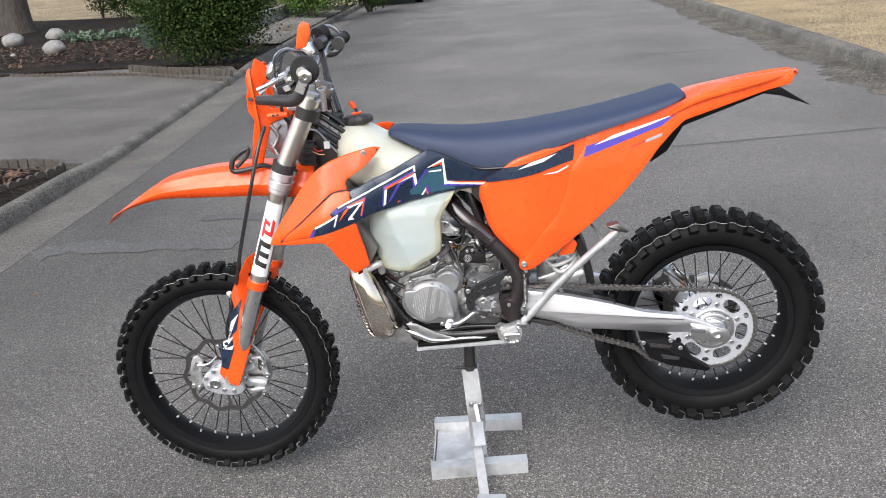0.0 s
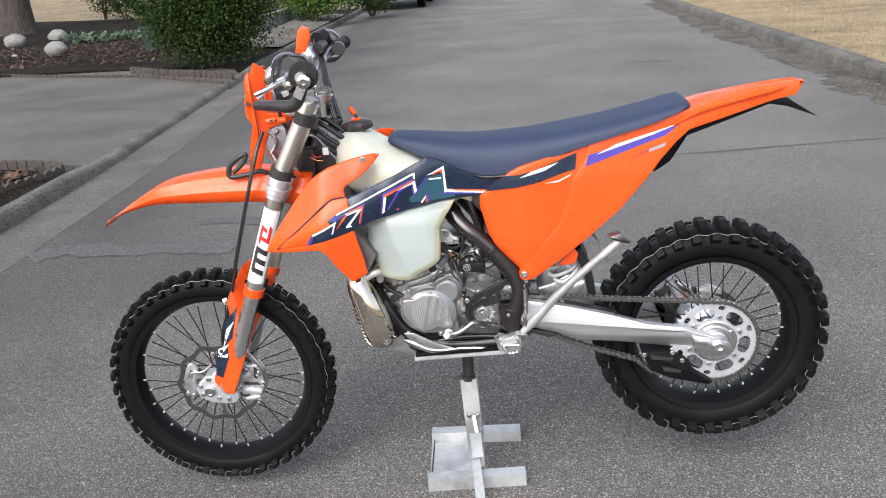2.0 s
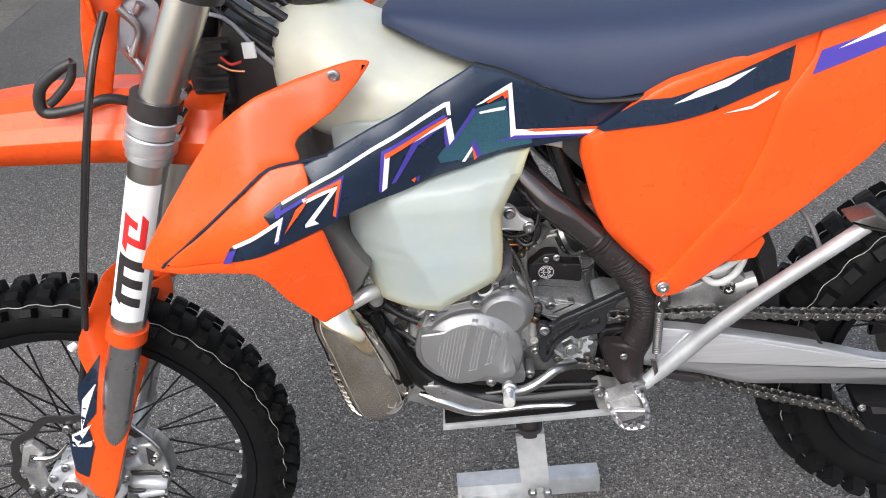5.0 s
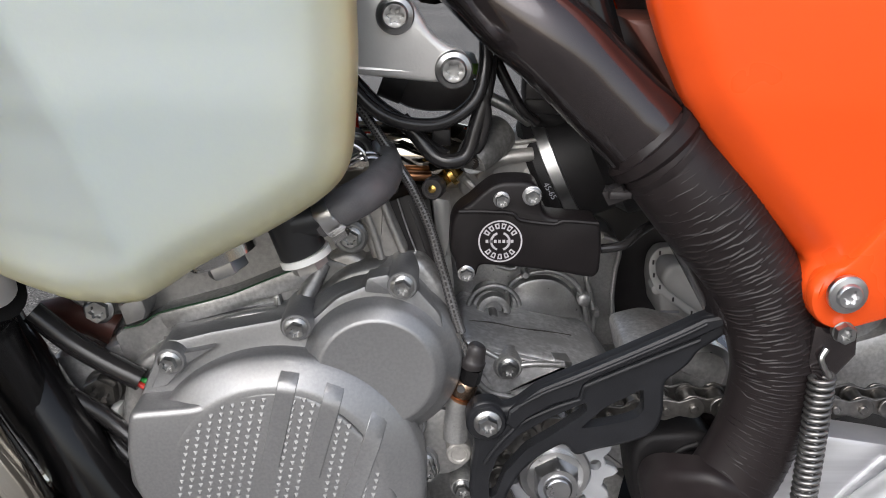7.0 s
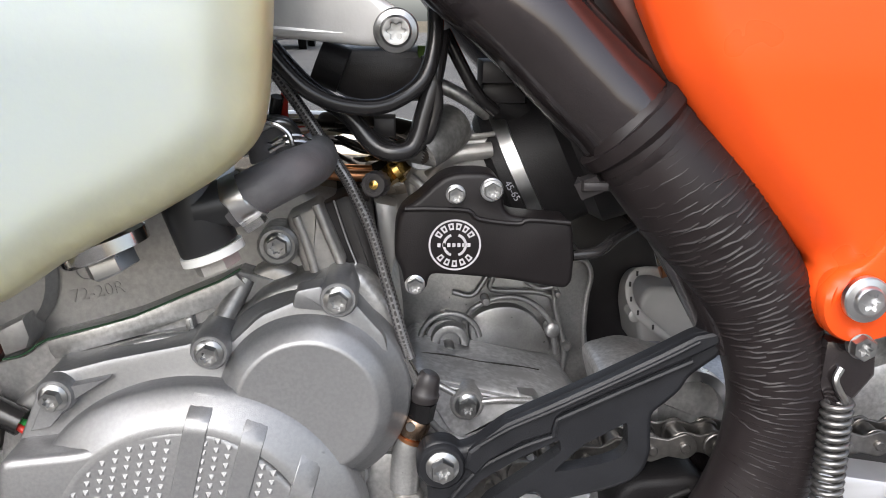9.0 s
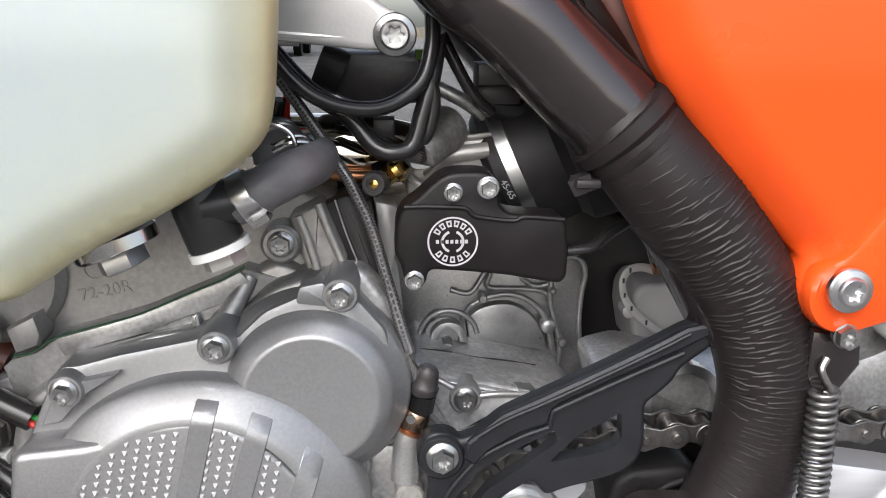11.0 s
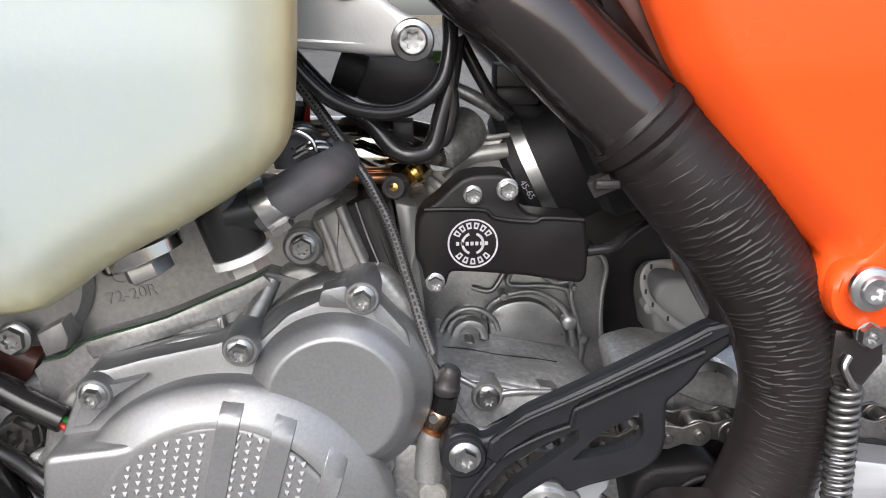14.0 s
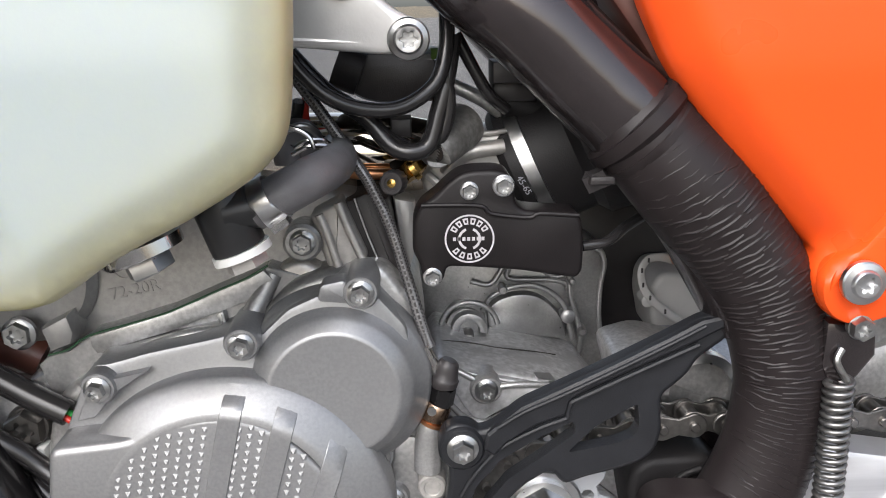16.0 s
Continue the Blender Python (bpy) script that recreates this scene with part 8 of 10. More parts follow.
for px in [(0.5762, 0.052, 0.5514), (0.6222, 0.052, 0.5866), (0.64, 0.045, 0.6088), (0.6862, 0.045, 0.578), (0.6184, 0.052, 0.5469), (0.7163, 0.05, 0.5484)]:
    bolt(px, 0.0055, CHROME, cal, 0.006)
part("caliper_piston", lathe([(0.013, 0), (0.013, 0.01), (0.011, 0.012), (0.008, 0.012), (0.007, 0.008), (0.0005, 0.008)], (0.6714, 0.047, 0.5377), (0, -1, 0), 28), COPPER, cal, "copper-coloured piston")
part("rear_brake_disc", ring([(0.11, -0.002), (0.11, 0.002), (0.085, 0.002), (0.085, -0.002)], (REAR.x, 0.075, REAR.z), (0, 1, 0), 80, lambda k, a: 1 + 0.02 * math.cos(10 * a) if k < 2 else 1), DISC, bike, "wavy rear brake disc")

# side stand, spring, foot peg, gear lever
stand_leg = part("side_stand", tube([Vector((0.1725, -0.135, 0.5214))] + [Vector(q) for q in [(0.2112, -0.138, 0.5653)]] + [Vector(q) for q in [(0.3032, -0.15, 0.6687), (0.4521, -0.168, 0.8067)]], [0.0105, 0.013, 0.0115, 0.0105], 18, 4), STAND, bike, "silver folded side stand")
part("stand_foot", plate([(0.4196, 0.8235), (0.454, 0.8331), (0.4817, 0.8116), (0.4785, 0.8018), (0.4412, 0.8106)], -0.185, -0.15, 0.003, 2, 0.003), STEEL_DARK, stand_leg, "flat foot of the side stand")
part("stand_pivot", lathe([(0.017, -0.014), (0.017, 0.004), (0.012, 0.005), (0.011, 0.009), (0.0085, 0.01), (0.006, 0.01), (0.005, 0.006), (0.0005, 0.006)], (0.1629, -0.14, 0.5186), (0, -1, 0), 32), STEEL, stand_leg)
part("stand_bolt", lathe([(0.007, -0.004), (0.007, 0.006), (0.0005, 0.008)], (0.1842, -0.138, 0.5207), (0, -1, 0), 20), STEEL, stand_leg)
part("spring_hook", plate([(0.1774, 0.5776), (0.1863, 0.5751), (0.1949, 0.5353), (0.1903, 0.524), (0.1851, 0.5262), (0.1846, 0.5506)], -0.146, -0.142, 0.001), STEEL_DARK, stand_leg, "dark steel spring hook")
s_top, s_low = Vector((0.1878, -0.138, 0.6635)), Vector((0.1873, -0.14, 0.5872))
coil, turns = [], 21
axv = s_low - s_top
u, w = Vector((0, 1, 0)), axv.normalized().cross(Vector((0, 1, 0)))
for k in range(turns * 12 + 1):
    a = 2 * math.pi * k / 12
    coil.append(s_top + axv * (k / (turns * 12)) + (u * math.cos(a) + w * math.sin(a)) * 0.0058)
part("stand_spring", tube(coil, 0.0013, 8, 1, False), BRAID, bike, "coiled steel side stand spring", 80)
part("spring_eye", tube([s_top + Vector((0.004, 0, -0.002)), s_top + Vector((-0.002, 0, 0.008)), Vector((0.1885, -0.136, 0.6768))], 0.0016, 8, 4), STEEL, bike)
part("spring_eye", tube([s_low, s_low + axv.normalized() * 0.014, s_low + axv.normalized() * 0.03], 0.0016, 8, 4), STEEL, bike)
bolt((0.1925, -0.14, 0.689), 0.005, STEEL, bike, 0.006, 1.0)
part("spring_lug", plate([(0.1819, 0.6889), (0.2048, 0.6854), (0.2061, 0.6721), (0.195, 0.6564), (0.1874, 0.654), (0.181, 0.6677)], -0.134, -0.12, 0.003), FRAME_BLACK, bike)
loop = [(0.1104, -0.15, 0.5172), (0.1176, -0.165, 0.4985), (0.127, -0.19, 0.4919), (0.142, -0.2, 0.4919), (0.1619, -0.2, 0.4965), (0.1697, -0.185, 0.5045), (0.1654, -0.16, 0.5162), (0.1515, -0.15, 0.5241)]
peg = part("foot_peg", tube(loop, 0.0045, 8, 4), ALU, bike, "toothed silver foot peg")
for k, p in enumerate(catmull(loop, 2)):
    part("peg_tooth", lathe([(0.004, -0.002), (0.0042, 0.004), (0.0022, 0.009), (0.0003, 0.0095)], p, (0, -0.25, 1), 6), ALU, peg)
part("peg_plate", plate([(0.1103, 0.5193), (0.1511, 0.5325), (0.1706, 0.4904), (0.1533, 0.4811), (0.1277, 0.4746)], -0.17, -0.14, 0.004), ALU_CAST, peg)
part("peg_bar", tube([(0.1204, -0.17, 0.503), (0.1652, -0.18, 0.5085)], 0.004, 8, 2), ALU, peg)
part("peg_mount", plate([(0.0957, 0.5003), (0.1076, 0.5083), (0.1336, 0.4998), (0.1572, 0.513), (0.1674, 0.4993), (0.1624, 0.4714), (0.1297, 0.4546), (0.1022, 0.4724)], -0.135, -0.09, 0.005, 2, 0.004), ALU_CAST, bike, "cast foot peg mount")
bolt((0.1027, -0.14, 0.5142), 0.009, STEEL, bike, 0.008, 1.1)
gear = part("gear_lever", tube([(0.0665, -0.1, 0.5415), (0.0485, -0.125, 0.5586), (0.0331, -0.14, 0.564), (0.0175, -0.145, 0.5546), (-0.0018, -0.148, 0.5425), (-0.0193, -0.15, 0.5365), (-0.0383, -0.152, 0.5366)], [0.008, 0.0085, 0.008, 0.0075, 0.0075, 0.0075, 0.009], 14, 5), STEEL, bike, "silver forged gear lever")
part("lever_tip", tube([(-0.0383, -0.15, 0.5358), (-0.04, -0.17, 0.543), (-0.0413, -0.195, 0.552)], 0.0085, 18, 3), ALU, gear, "ribbed lever tip")
for k in range(9):
    a, b = Vector((-0.0389, -0.156, 0.5372)), Vector((-0.041, -0.193, 0.551))
    p = a.lerp(b, k / 8)
    part("tip_rib", ring([(0.0084, -0.0008), (0.0094, 0), (0.0084, 0.0008)], p, (b - a).normalized(), 16), ALU, gear)
part("lever_eye", lathe([(0.012, -0.01), (0.012, 0.0), (0.0085, 0.001), (0.008, 0.006), (0.0005, 0.006)], (-0.0382, -0.154, 0.5404), (0, -1, 0.2), 28), ALU, gear)
part("gear_shaft", tube([SP + Vector((-0.005, 0.03, -0.035)), SP + Vector((-0.002, -0.01, -0.035))], 0.012, 16, 1), ALU_CAST, gear)

# ---- exhaust, radiator, belly ----
pipe_pts = [(-0.21, -0.04, 0.763), (-0.262, -0.115, 0.752), (-0.286, -0.16, 0.715), (-0.27, -0.168, 0.665), (-0.253, -0.166, 0.605), (-0.243, -0.15, 0.556), (-0.234, -0.105, 0.531), (-0.2, -0.04, 0.54), (-0.12, 0.05, 0.57), (0.0, 0.13, 0.64), (0.12, 0.15, 0.69)]
pipe_rad = [0.021, 0.027, 0.033, 0.04, 0.0455, 0.047, 0.045, 0.04, 0.034, 0.03, 0.028]
pipe = part("expansion_chamber", tube(pipe_pts, pipe_rad, 48, 10), NICKEL, bike, "shiny nickel-plated expansion chamber", 70)
line, line_r = catmull(pipe_pts, 10), [p.x for p in catmull([(a, 0, 0) for a in pipe_rad], 10)]


def on_pipe(k, turn, lift=0.0):
    """A point on the chamber: k along it, turn the angle round it."""
    t = (line[k + 1] - line[k - 1]).normalized()
    u = t.cross(Vector((0, 1, 0))).normalized()
    return line[k] + (u * math.cos(turn) + t.cross(u) * math.sin(turn)) * (line_r[k] + lift)


part("weld_bead", tube([on_pipe(k, 2.05) for k in range(16, 60, 2)], 0.0009, 6, 3), NICKEL_DULL, pipe, "weld line along the chamber")
# crinkled folds on the forward face
for k in range(32, 58, 2):
    part("crinkle", tube([on_pipe(k + (1 if j > 2 else 0), 2.25 + 0.16 * j, -0.0006 if j in (0, 5) else 0.0008) for j in range(6)], [0.0012, 0.0024, 0.003, 0.003, 0.0024, 0.0012], 10, 3), NICKEL, pipe)
part("radiator", plate([(-0.327, 1.0032), (-0.2944, 0.9648), (-0.2687, 0.8713)] + [(-0.2214, 0.8014), (-0.2371, 0.7722), (-0.2501, 0.7577), (-0.2561, 0.768)] + [(-0.3235, 0.8759), (-0.3469, 0.9691)], -0.19, -0.08, 0.006), RADIATOR, bike, "grey aluminium radiator with shade in its colour")
part("radiator_core", plate([(-0.318, 0.9447), (-0.2994, 0.9356), (-0.2754, 0.7544), (-0.2905, 0.7468)], -0.2, -0.19, 0.002), RADIATOR, bike)
part("radiator_far", plate([(-0.34, 0.99), (-0.27, 0.95), (-0.24, 0.75), (-0.31, 0.78)], 0.08, 0.195, 0.006), CYL_CAST, bike, "far aluminium radiator")
part("coolant_pipe", tube([(-0.2713, -0.165, 0.7242), (-0.2581, -0.165, 0.7293), (-0.2427, -0.162, 0.7367), (-0.2306, -0.155, 0.7389), (-0.2265, -0.14, 0.7273), (-0.2292, -0.125, 0.7039)], [0.0085, 0.0105, 0.011, 0.0115, 0.0115, 0.011], 20, 5), ALU_SILVER, bike, "silver coolant elbow")
part("coolant_hose", tube([(-0.2292, -0.125, 0.7039), (-0.2465, -0.11, 0.6824), (-0.2363, -0.1, 0.6333), (-0.2198, -0.09, 0.584), (-0.2014, -0.07, 0.5111)], 0.016, 18, 4), GLOSS_BLACK, bike, "black coolant hose")
part("far_shroud", panel([(x, z) for x, z in wing], lambda x, z: -shroud_y(x, z), 0.004, 0.003, 0.03), ORANGE, bike, "orange far radiator shroud")
part("belly", plate([(-0.2057, 0.5666), (-0.1603, 0.5195), (-0.0104, 0.4931), (0.1073, 0.4871), (0.1297, 0.4377), (-0.0118, 0.4388), (-0.1322, 0.4437), (-0.165, 0.4639)], -0.095, 0.095, 0.01), BLACK, bike, "black lower frame and belly")
part("skid_rail", tube([(-0.1822, -0.11, 0.5064), (-0.1498, -0.115, 0.4949), (-0.1055, -0.118, 0.4737), (-0.0639, -0.118, 0.4689), (-0.0054, -0.118, 0.4738), (0.0612, -0.118, 0.4701), (0.1198, -0.118, 0.4514)], [0.004, 0.011, 0.01, 0.007, 0.0065, 0.0065, 0.006], 14, 5), CHROME, bike, "polished lower frame rail")
part("skid_rail", tube([(-0.1285, -0.1, 0.4981), (-0.0786, -0.105, 0.4949), (-0.0119, -0.108, 0.5049), (0.0378, -0.108, 0.5071), (0.1038, -0.108, 0.5035)], 0.007, 12, 4), GLOSS_BLACK, bike, "glossy black lower rail")
part("skid_plate_side", panel([(-0.1754, 0.5308), (-0.1464, 0.5294), (-0.0809, 0.4944), (-0.0142, 0.4725), (-0.0099, 0.461), (-0.0748, 0.4641), (-0.1335, 0.4819), (-0.1604, 0.5077)], lambda x, z: -0.122, 0.004, 0.0015, 0.02), ALU, bike, "slotted polished skid plate side")
part("lower_bracket", box((-0.1667, -0.12, 0.535), (-0.1566, -0.09, 0.5289), 0.003), ALU_CAST, bike)


# ---- paddock stand under the engine ----
stand = thing("lift_stand", "silver painted steel lift stand with black rubber top", "stand", (0.0, 0.0, 0.0))
(ax0, ay0), (ax1, ay1) = [(-0.1386, -0.1309), (0.1663, -0.1063)]
(bx0, by0), (bx1, by1) = [(-0.1485, 0.1429), (0.1533, 0.1525)]
part("base_tube", bar((ax0, ay0, 0.021), (ax1, ay1, 0.021), 0.042, 0.042, (0, 0, 1)), STAND, stand, "square steel base tube")
part("base_tube", bar((bx0, by0, 0.021), (bx1, by1, 0.021), 0.042, 0.042, (0, 0, 1)), STAND, stand, "square steel base tube")
part("base_plate", sheet([(ax0 + 0.01, ay0), (ax0 + 0.16, ay0 - 0.0), (bx0 + 0.16, by0), (bx0 + 0.01, by0)], 0.012, 0.004), STAND, stand, "sheet steel base plate")
part("base_side", bar((ax0 + 0.005, ay0, 0.012), (bx0 + 0.005, by0, 0.012), 0.004, 0.02, (0, 0, 1)), STAND, stand)
p_low, p_top = Vector((0.0119, -0.02, 0.1363)), Vector((-0.0004, 0, 0.3149))
part("post", bar(p_low + Vector((0, 0.0, -0.03)), p_top, 0.052, 0.04), STAND, stand, "square lifting post")
part("inner_post", tube([p_top, Vector((0.0012, 0, 0.3909))], 0.018, 20, 1), BLACK, stand, "black inner post")
part("post_collar", tube([p_top - Vector((0, 0, 0.004)), p_top + Vector((0, 0, 0.012))], 0.024, 20, 1), BLACK, stand)
part("post_knob", tube([p_top + Vector((-0.045, -0.01, 0.004)), p_top + Vector((-0.02, -0.01, 0.006))], 0.005, 10, 1), BLACK, stand, "black locking screw")
tl, tr = (-0.1482, -0.13, 0.4421), (0.1464, -0.13, 0.4565)
slab = plate([(tl[0], tl[2]), (tr[0], tr[2]), (tr[0], tr[2] + 0.01), (tl[0], tl[2] + 0.01)], -0.13, 0.12, 0.001)
part("top_plate", slab, STAND, stand, "steel top plate with bright edge")
part("rubber_pad", plate([(tl[0] + 0.004, tl[2] + 0.011), (tr[0] - 0.004, tr[2] + 0.011), (tr[0] - 0.004, tr[2] + 0.022), (tl[0] + 0.004, tl[2] + 0.022)], -0.126, 0.116, 0.002), RUBBER, stand, "black rubber pad")
part("foot_lever", bar((0.0109, -0.1, 0.0853), (0.0378, -0.3, -0.0043), 0.028, 0.012, (0, 0.3, 1)), STAND, stand, "long silver foot lever")
part("lever_sleeve", bar((0.0095, -0.075, 0.1566), (0.0158, -0.12, 0.0977), 0.036, 0.03, (0, 0.5, 1)), STAND, stand, "lever sleeve")
part("lever_pedal", bar((0.0134, -0.3, 0.0365), (0.0974, -0.3, 0.0338), 0.03, 0.006, (0, 0.2, 1)), STAND, stand, "flat pedal")
part("link_arm", bar((0.0126, -0.055, 0.2124), (0.0206, -0.075, 0.1623), 0.012, 0.02), STEEL, stand)
part("link_arm", bar((0.0281, -0.04, 0.1516), (0.0325, -0.06, 0.0126), 0.012, 0.012), STAND, stand)
for px in [(-0.0016, -0.06, 0.2138), (0.0253, -0.06, 0.2126), (0.0278, -0.06, 0.0255)]:
    part("link_bolt", lathe([(0.008, -0.004), (0.008, 0.006), (0.006, 0.008), (0.0005, 0.008)], px, (0, -1, 0), 6), STEEL, stand)


# ---- planting, stones and things beside the street ----
def leafy(centre, size, count, leaf, seed, holes=0.35):
    """A crown of small leaves: clumps in an uneven ellipsoid, densest near its skin."""
    rnd, g = random.Random(seed), Geo()
    clumps = []
    for _ in range(max(12, count // 60)):
        d = Vector((rnd.gauss(0, 1), rnd.gauss(0, 1), rnd.gauss(0, 1))).normalized() * rnd.uniform(0.45, 1.0)
        k = 1 + holes * noise.noise(d * 1.7 + Vector((seed, 0, 0)))
        clumps.append(Vector((d.x * size[0] * k, d.y * size[1] * k, d.z * size[2] * k)))
    spread = min(size) * 0.22
    for _ in range(count):
        c = rnd.choice(clumps) + Vector((rnd.gauss(0, spread), rnd.gauss(0, spread), rnd.gauss(0, spread * 0.8)))
        p = Vector(centre) + c
        if p.z < centre[2] - size[2] * 1.02:
            continue
        u = Vector((rnd.gauss(0, 1), rnd.gauss(0, 1), rnd.gauss(0, 0.6))).normalized()
        w = u.orthogonal().normalized()
        w = (Matrix.Rotation(rnd.uniform(0, 6.28), 3, u) @ w)
        a, b = leaf * rnd.uniform(0.7, 1.3), leaf * rnd.uniform(0.3, 0.5)
        g.add([p, p + u * a * 0.5 + w * b, p + u * a, p + u * a * 0.5 - w * b], [(0, 1, 2, 3)])
    return g


def shrub(base, size, count, leaf, material, seed, label, name="shrub", stems=5):
    ob = thing(name, label, "shrub", base)
    rnd = random.Random(seed)
    for k in range(stems):
        a = rnd.uniform(0, 6.28)
        q = Vector((math.cos(a) * size[0] * 0.5, math.sin(a) * size[1] * 0.5, size[2] * 1.3))
        part("stem", tube([(q.x * 0.15, q.y * 0.15, -0.05), q * 0.45 + Vector((rnd.gauss(0, 0.04), 0, 0)), q], [0.03, 0.02, 0.008], 8, 3), BARK, ob)
    tagged(part("crown", leafy((0, 0, size[2] * 1.05), size, count, leaf, seed), material, ob, "", 180), kind="stuff")
    return ob


(b1, b2, b3) = [(-4.5443, 10.7335), (-4.5738, 18.6361), (-7.4382, 25.5808)]
shrub((b1[0], b1[1] + 0.7, 0.1), (0.92, 0.82, 1.0), 46000, 0.045, LEAF, 3, "dense rounded green shrub in the mulch bed")
shrub((b2[0], b2[1] + 0.6, 0.1), (0.85, 0.7, 0.7), 9000, 0.06, LEAF_LIGHT, 5, "bright green leafy shrub beside the kerb")
shrub((b2[0] + 1.1, b2[1] + 2.6, 0.1), (0.7, 0.7, 0.5), 3000, 0.06, LEAF, 8, "low straggly shrub beside the kerb")
shrub((b3[0] - 0.6, b3[1] + 1.4, 0.2), (1.3, 0.9, 1.1), 12000, 0.05, LEAF, 9, "dark green shrub behind the planting bed")
c1 = (-11.0391, 22.7665)
shrub((c1[0], c1[1] + 0.4, 0.3), (0.5, 0.4, 0.55), 2500, 0.05, LEAF, 12, "small dark conifer shrub", stems=2)
shrub((c1[0] - 1.0, c1[1] + 1.2, 0.35), (0.6, 0.5, 0.6), 2500, 0.06, LEAF, 13, "small dark green shrub by the lawn", stems=3)
for k, (x, y) in enumerate([(-9.5228, 17.0757), (-9.1563, 17.296), (-8.6871, 17.4541)]):
    ob = thing("ground_cover", "low grey-green ground cover in the mulch", "plant", (x, y + 0.1, 0.12), "ground cover plants")
    tagged(part("leaves", leafy((0, 0, 0.1), (0.42, 0.35, 0.13), 900, 0.06, 30 + k, 0.6), LEAF_GREY, ob, "", 180), kind="stuff")
px, py = [(-6.9058, 14.5695)][0]
pot = thing("plant_pot", "dark green plastic plant pot with a small shrub", "pot", (px, py + 0.3, 0.1))
part("pot_body", lathe([(0.2, 0.0), (0.24, 0.42), (0.265, 0.43), (0.265, 0.48), (0.24, 0.48), (0.22, 0.4), (0.01, 0.38)], (0, 0, 0), (0, 0, 1), 36), POT, pot)
tagged(part("plant", leafy((0, 0, 0.75), (0.35, 0.3, 0.3), 1500, 0.05, 44), LEAF, pot, "", 180), kind="stuff")


def boulder(place, r, flat, seed):
    g = Geo()
    n, m = 20, 12
    for j in range(m + 1):
        for i in range(n):
            d = Vector((math.sin(math.pi * j / m) * math.cos(2 * math.pi * i / n), math.sin(math.pi * j / m) * math.sin(2 * math.pi * i / n), math.cos(math.pi * j / m)))
            k = 1 + 0.16 * noise.noise(d * 1.6 + Vector((seed, 3, 0))) + 0.05 * noise.noise(d * 4 + Vector((seed, 0, 2)))
            g.v.append((d.x * r * k, d.y * r * k * 0.85, d.z * r * k * flat))
    for j in range(m):
        g.f += [(j * n + i, j * n + (i + 1) % n, (j + 1) * n + (i + 1) % n, (j + 1) * n + i) for i in range(n)]
    ob = part("boulder", g, STONE, None, "", 60)
    ob.location = (place[0], place[1], place[2] + r * flat * 0.75)
    return tagged(ob, "pale rounded river boulder lying on the mulch", "stone", "garden boulders")


for k, ((x, y), r) in enumerate(zip([(-11.1603, 17.2707), (-8.8487, 14.6443), (-10.7323, 18.4176), (-9.698, 14.5936)], (0.25, 0.22, 0.22, 0.06))):
    boulder((x, y, 0.14), r, 0.72, k * 3.1)

# scalloped edging stones: one scalloped stone, repeated along the beds
def edging_stone():
    out = []
    for k in range(9):
        a = math.pi * k / 8
        out.append((0.075 * math.cos(a), 0.1 + 0.05 * math.sin(a)))
    return plate([(0.075, -0.02)] + out + [(-0.075, -0.02)], -0.03, 0.03, 0.01, 2)


stone_me = edging_stone().mesh("edging_stone")
stone_me.materials.append(EDGING)


def edging(name, pts, z, label, size=0.75):
    line = catmull([(x, y, z) for x, y in pts], 40)
    first, acc, last = None, 1.0, line[0]
    rnd = random.Random(len(pts))
    for a, b in zip(line, line[1:]):
        acc += (b - a).length
        if acc < 0.155 * size:
            continue
        acc = 0.0
        ang = math.degrees(math.atan2(b.y - a.y, b.x - a.x))
        m = pose(*a, rnd.uniform(-6, 6), rnd.uniform(-4, 4), ang + rnd.uniform(-4, 4)) @ Matrix.Scale(size, 4)
        if first is None:
            first = tagged(new(name, stone_me), label, "edging", kind="structure")
            first.matrix_basis, base = m, m.inverted()
            continue
        ob = new("stone", stone_me)
        ob.parent, ob.matrix_basis = first, base @ m


edging("bed_edging_1", [(-9.4739, 12.5669), (-7.7204, 11.6519), (-6.4931, 11.1216), (-5.5891, 10.7434), (-4.4888, 9.9249), (-3.7242, 9.3509)], -0.01, "row of scalloped concrete edging stones along the planting bed")
edging("bed_edging_2", [(-4.5, 4.62), (-4.09, 4.55), (-3.85, 4.49), (-3.6, 4.36), (-3.53, 4.2), (-3.555, 4.05), (-3.62, 3.87), (-3.7, 3.6), (-3.8, 3.3)], 0.06, "curved row of scalloped edging stones round the verge bed", 0.6)
edging("bed_edging_3", [(-5.9116, 11.3417), (-5.009, 10.6398), (-4.221, 10.134), (-3.7822, 9.8072)], 0.05, "second row of scalloped edging stones below the shrub")

# dry-stacked block wall
wall_pts = catmull([(x, y, 0.19) for x, y in [(-5.45, 13.7), (-5.35, 14.43), (-5.19, 15.67), (-5.2, 18.2), (-5.3, 21.5)]], 50)
wall = tagged(new("block_wall"), "low curved wall of stacked pale grey concrete blocks", "garden wall", kind="structure")
block_me = plate([(-0.085, 0), (0.085, 0), (0.085, 0.095), (-0.085, 0.095)], -0.08, 0.08, 0.012, 2).mesh("block")
block_me.materials.append(BLOCK)
rnd = random.Random(21)
for row in range(3):
    acc = 0.09 * (row % 2)
    for a, b in zip(wall_pts, wall_pts[1:]):
        acc += (b - a).length
        if acc < 0.182:
            continue
        acc = 0.0
        ob = new("block", block_me)
        ob.parent = wall
        ob.matrix_basis = pose(a.x - 0.1 - 0.02 * row, a.y + 0.02 * row + rnd.uniform(-0.015, 0.015), a.z + 0.099 * row, 0, 0, math.degrees(math.atan2(b.y - a.y, b.x - a.x)) + rnd.uniform(-4, 4))
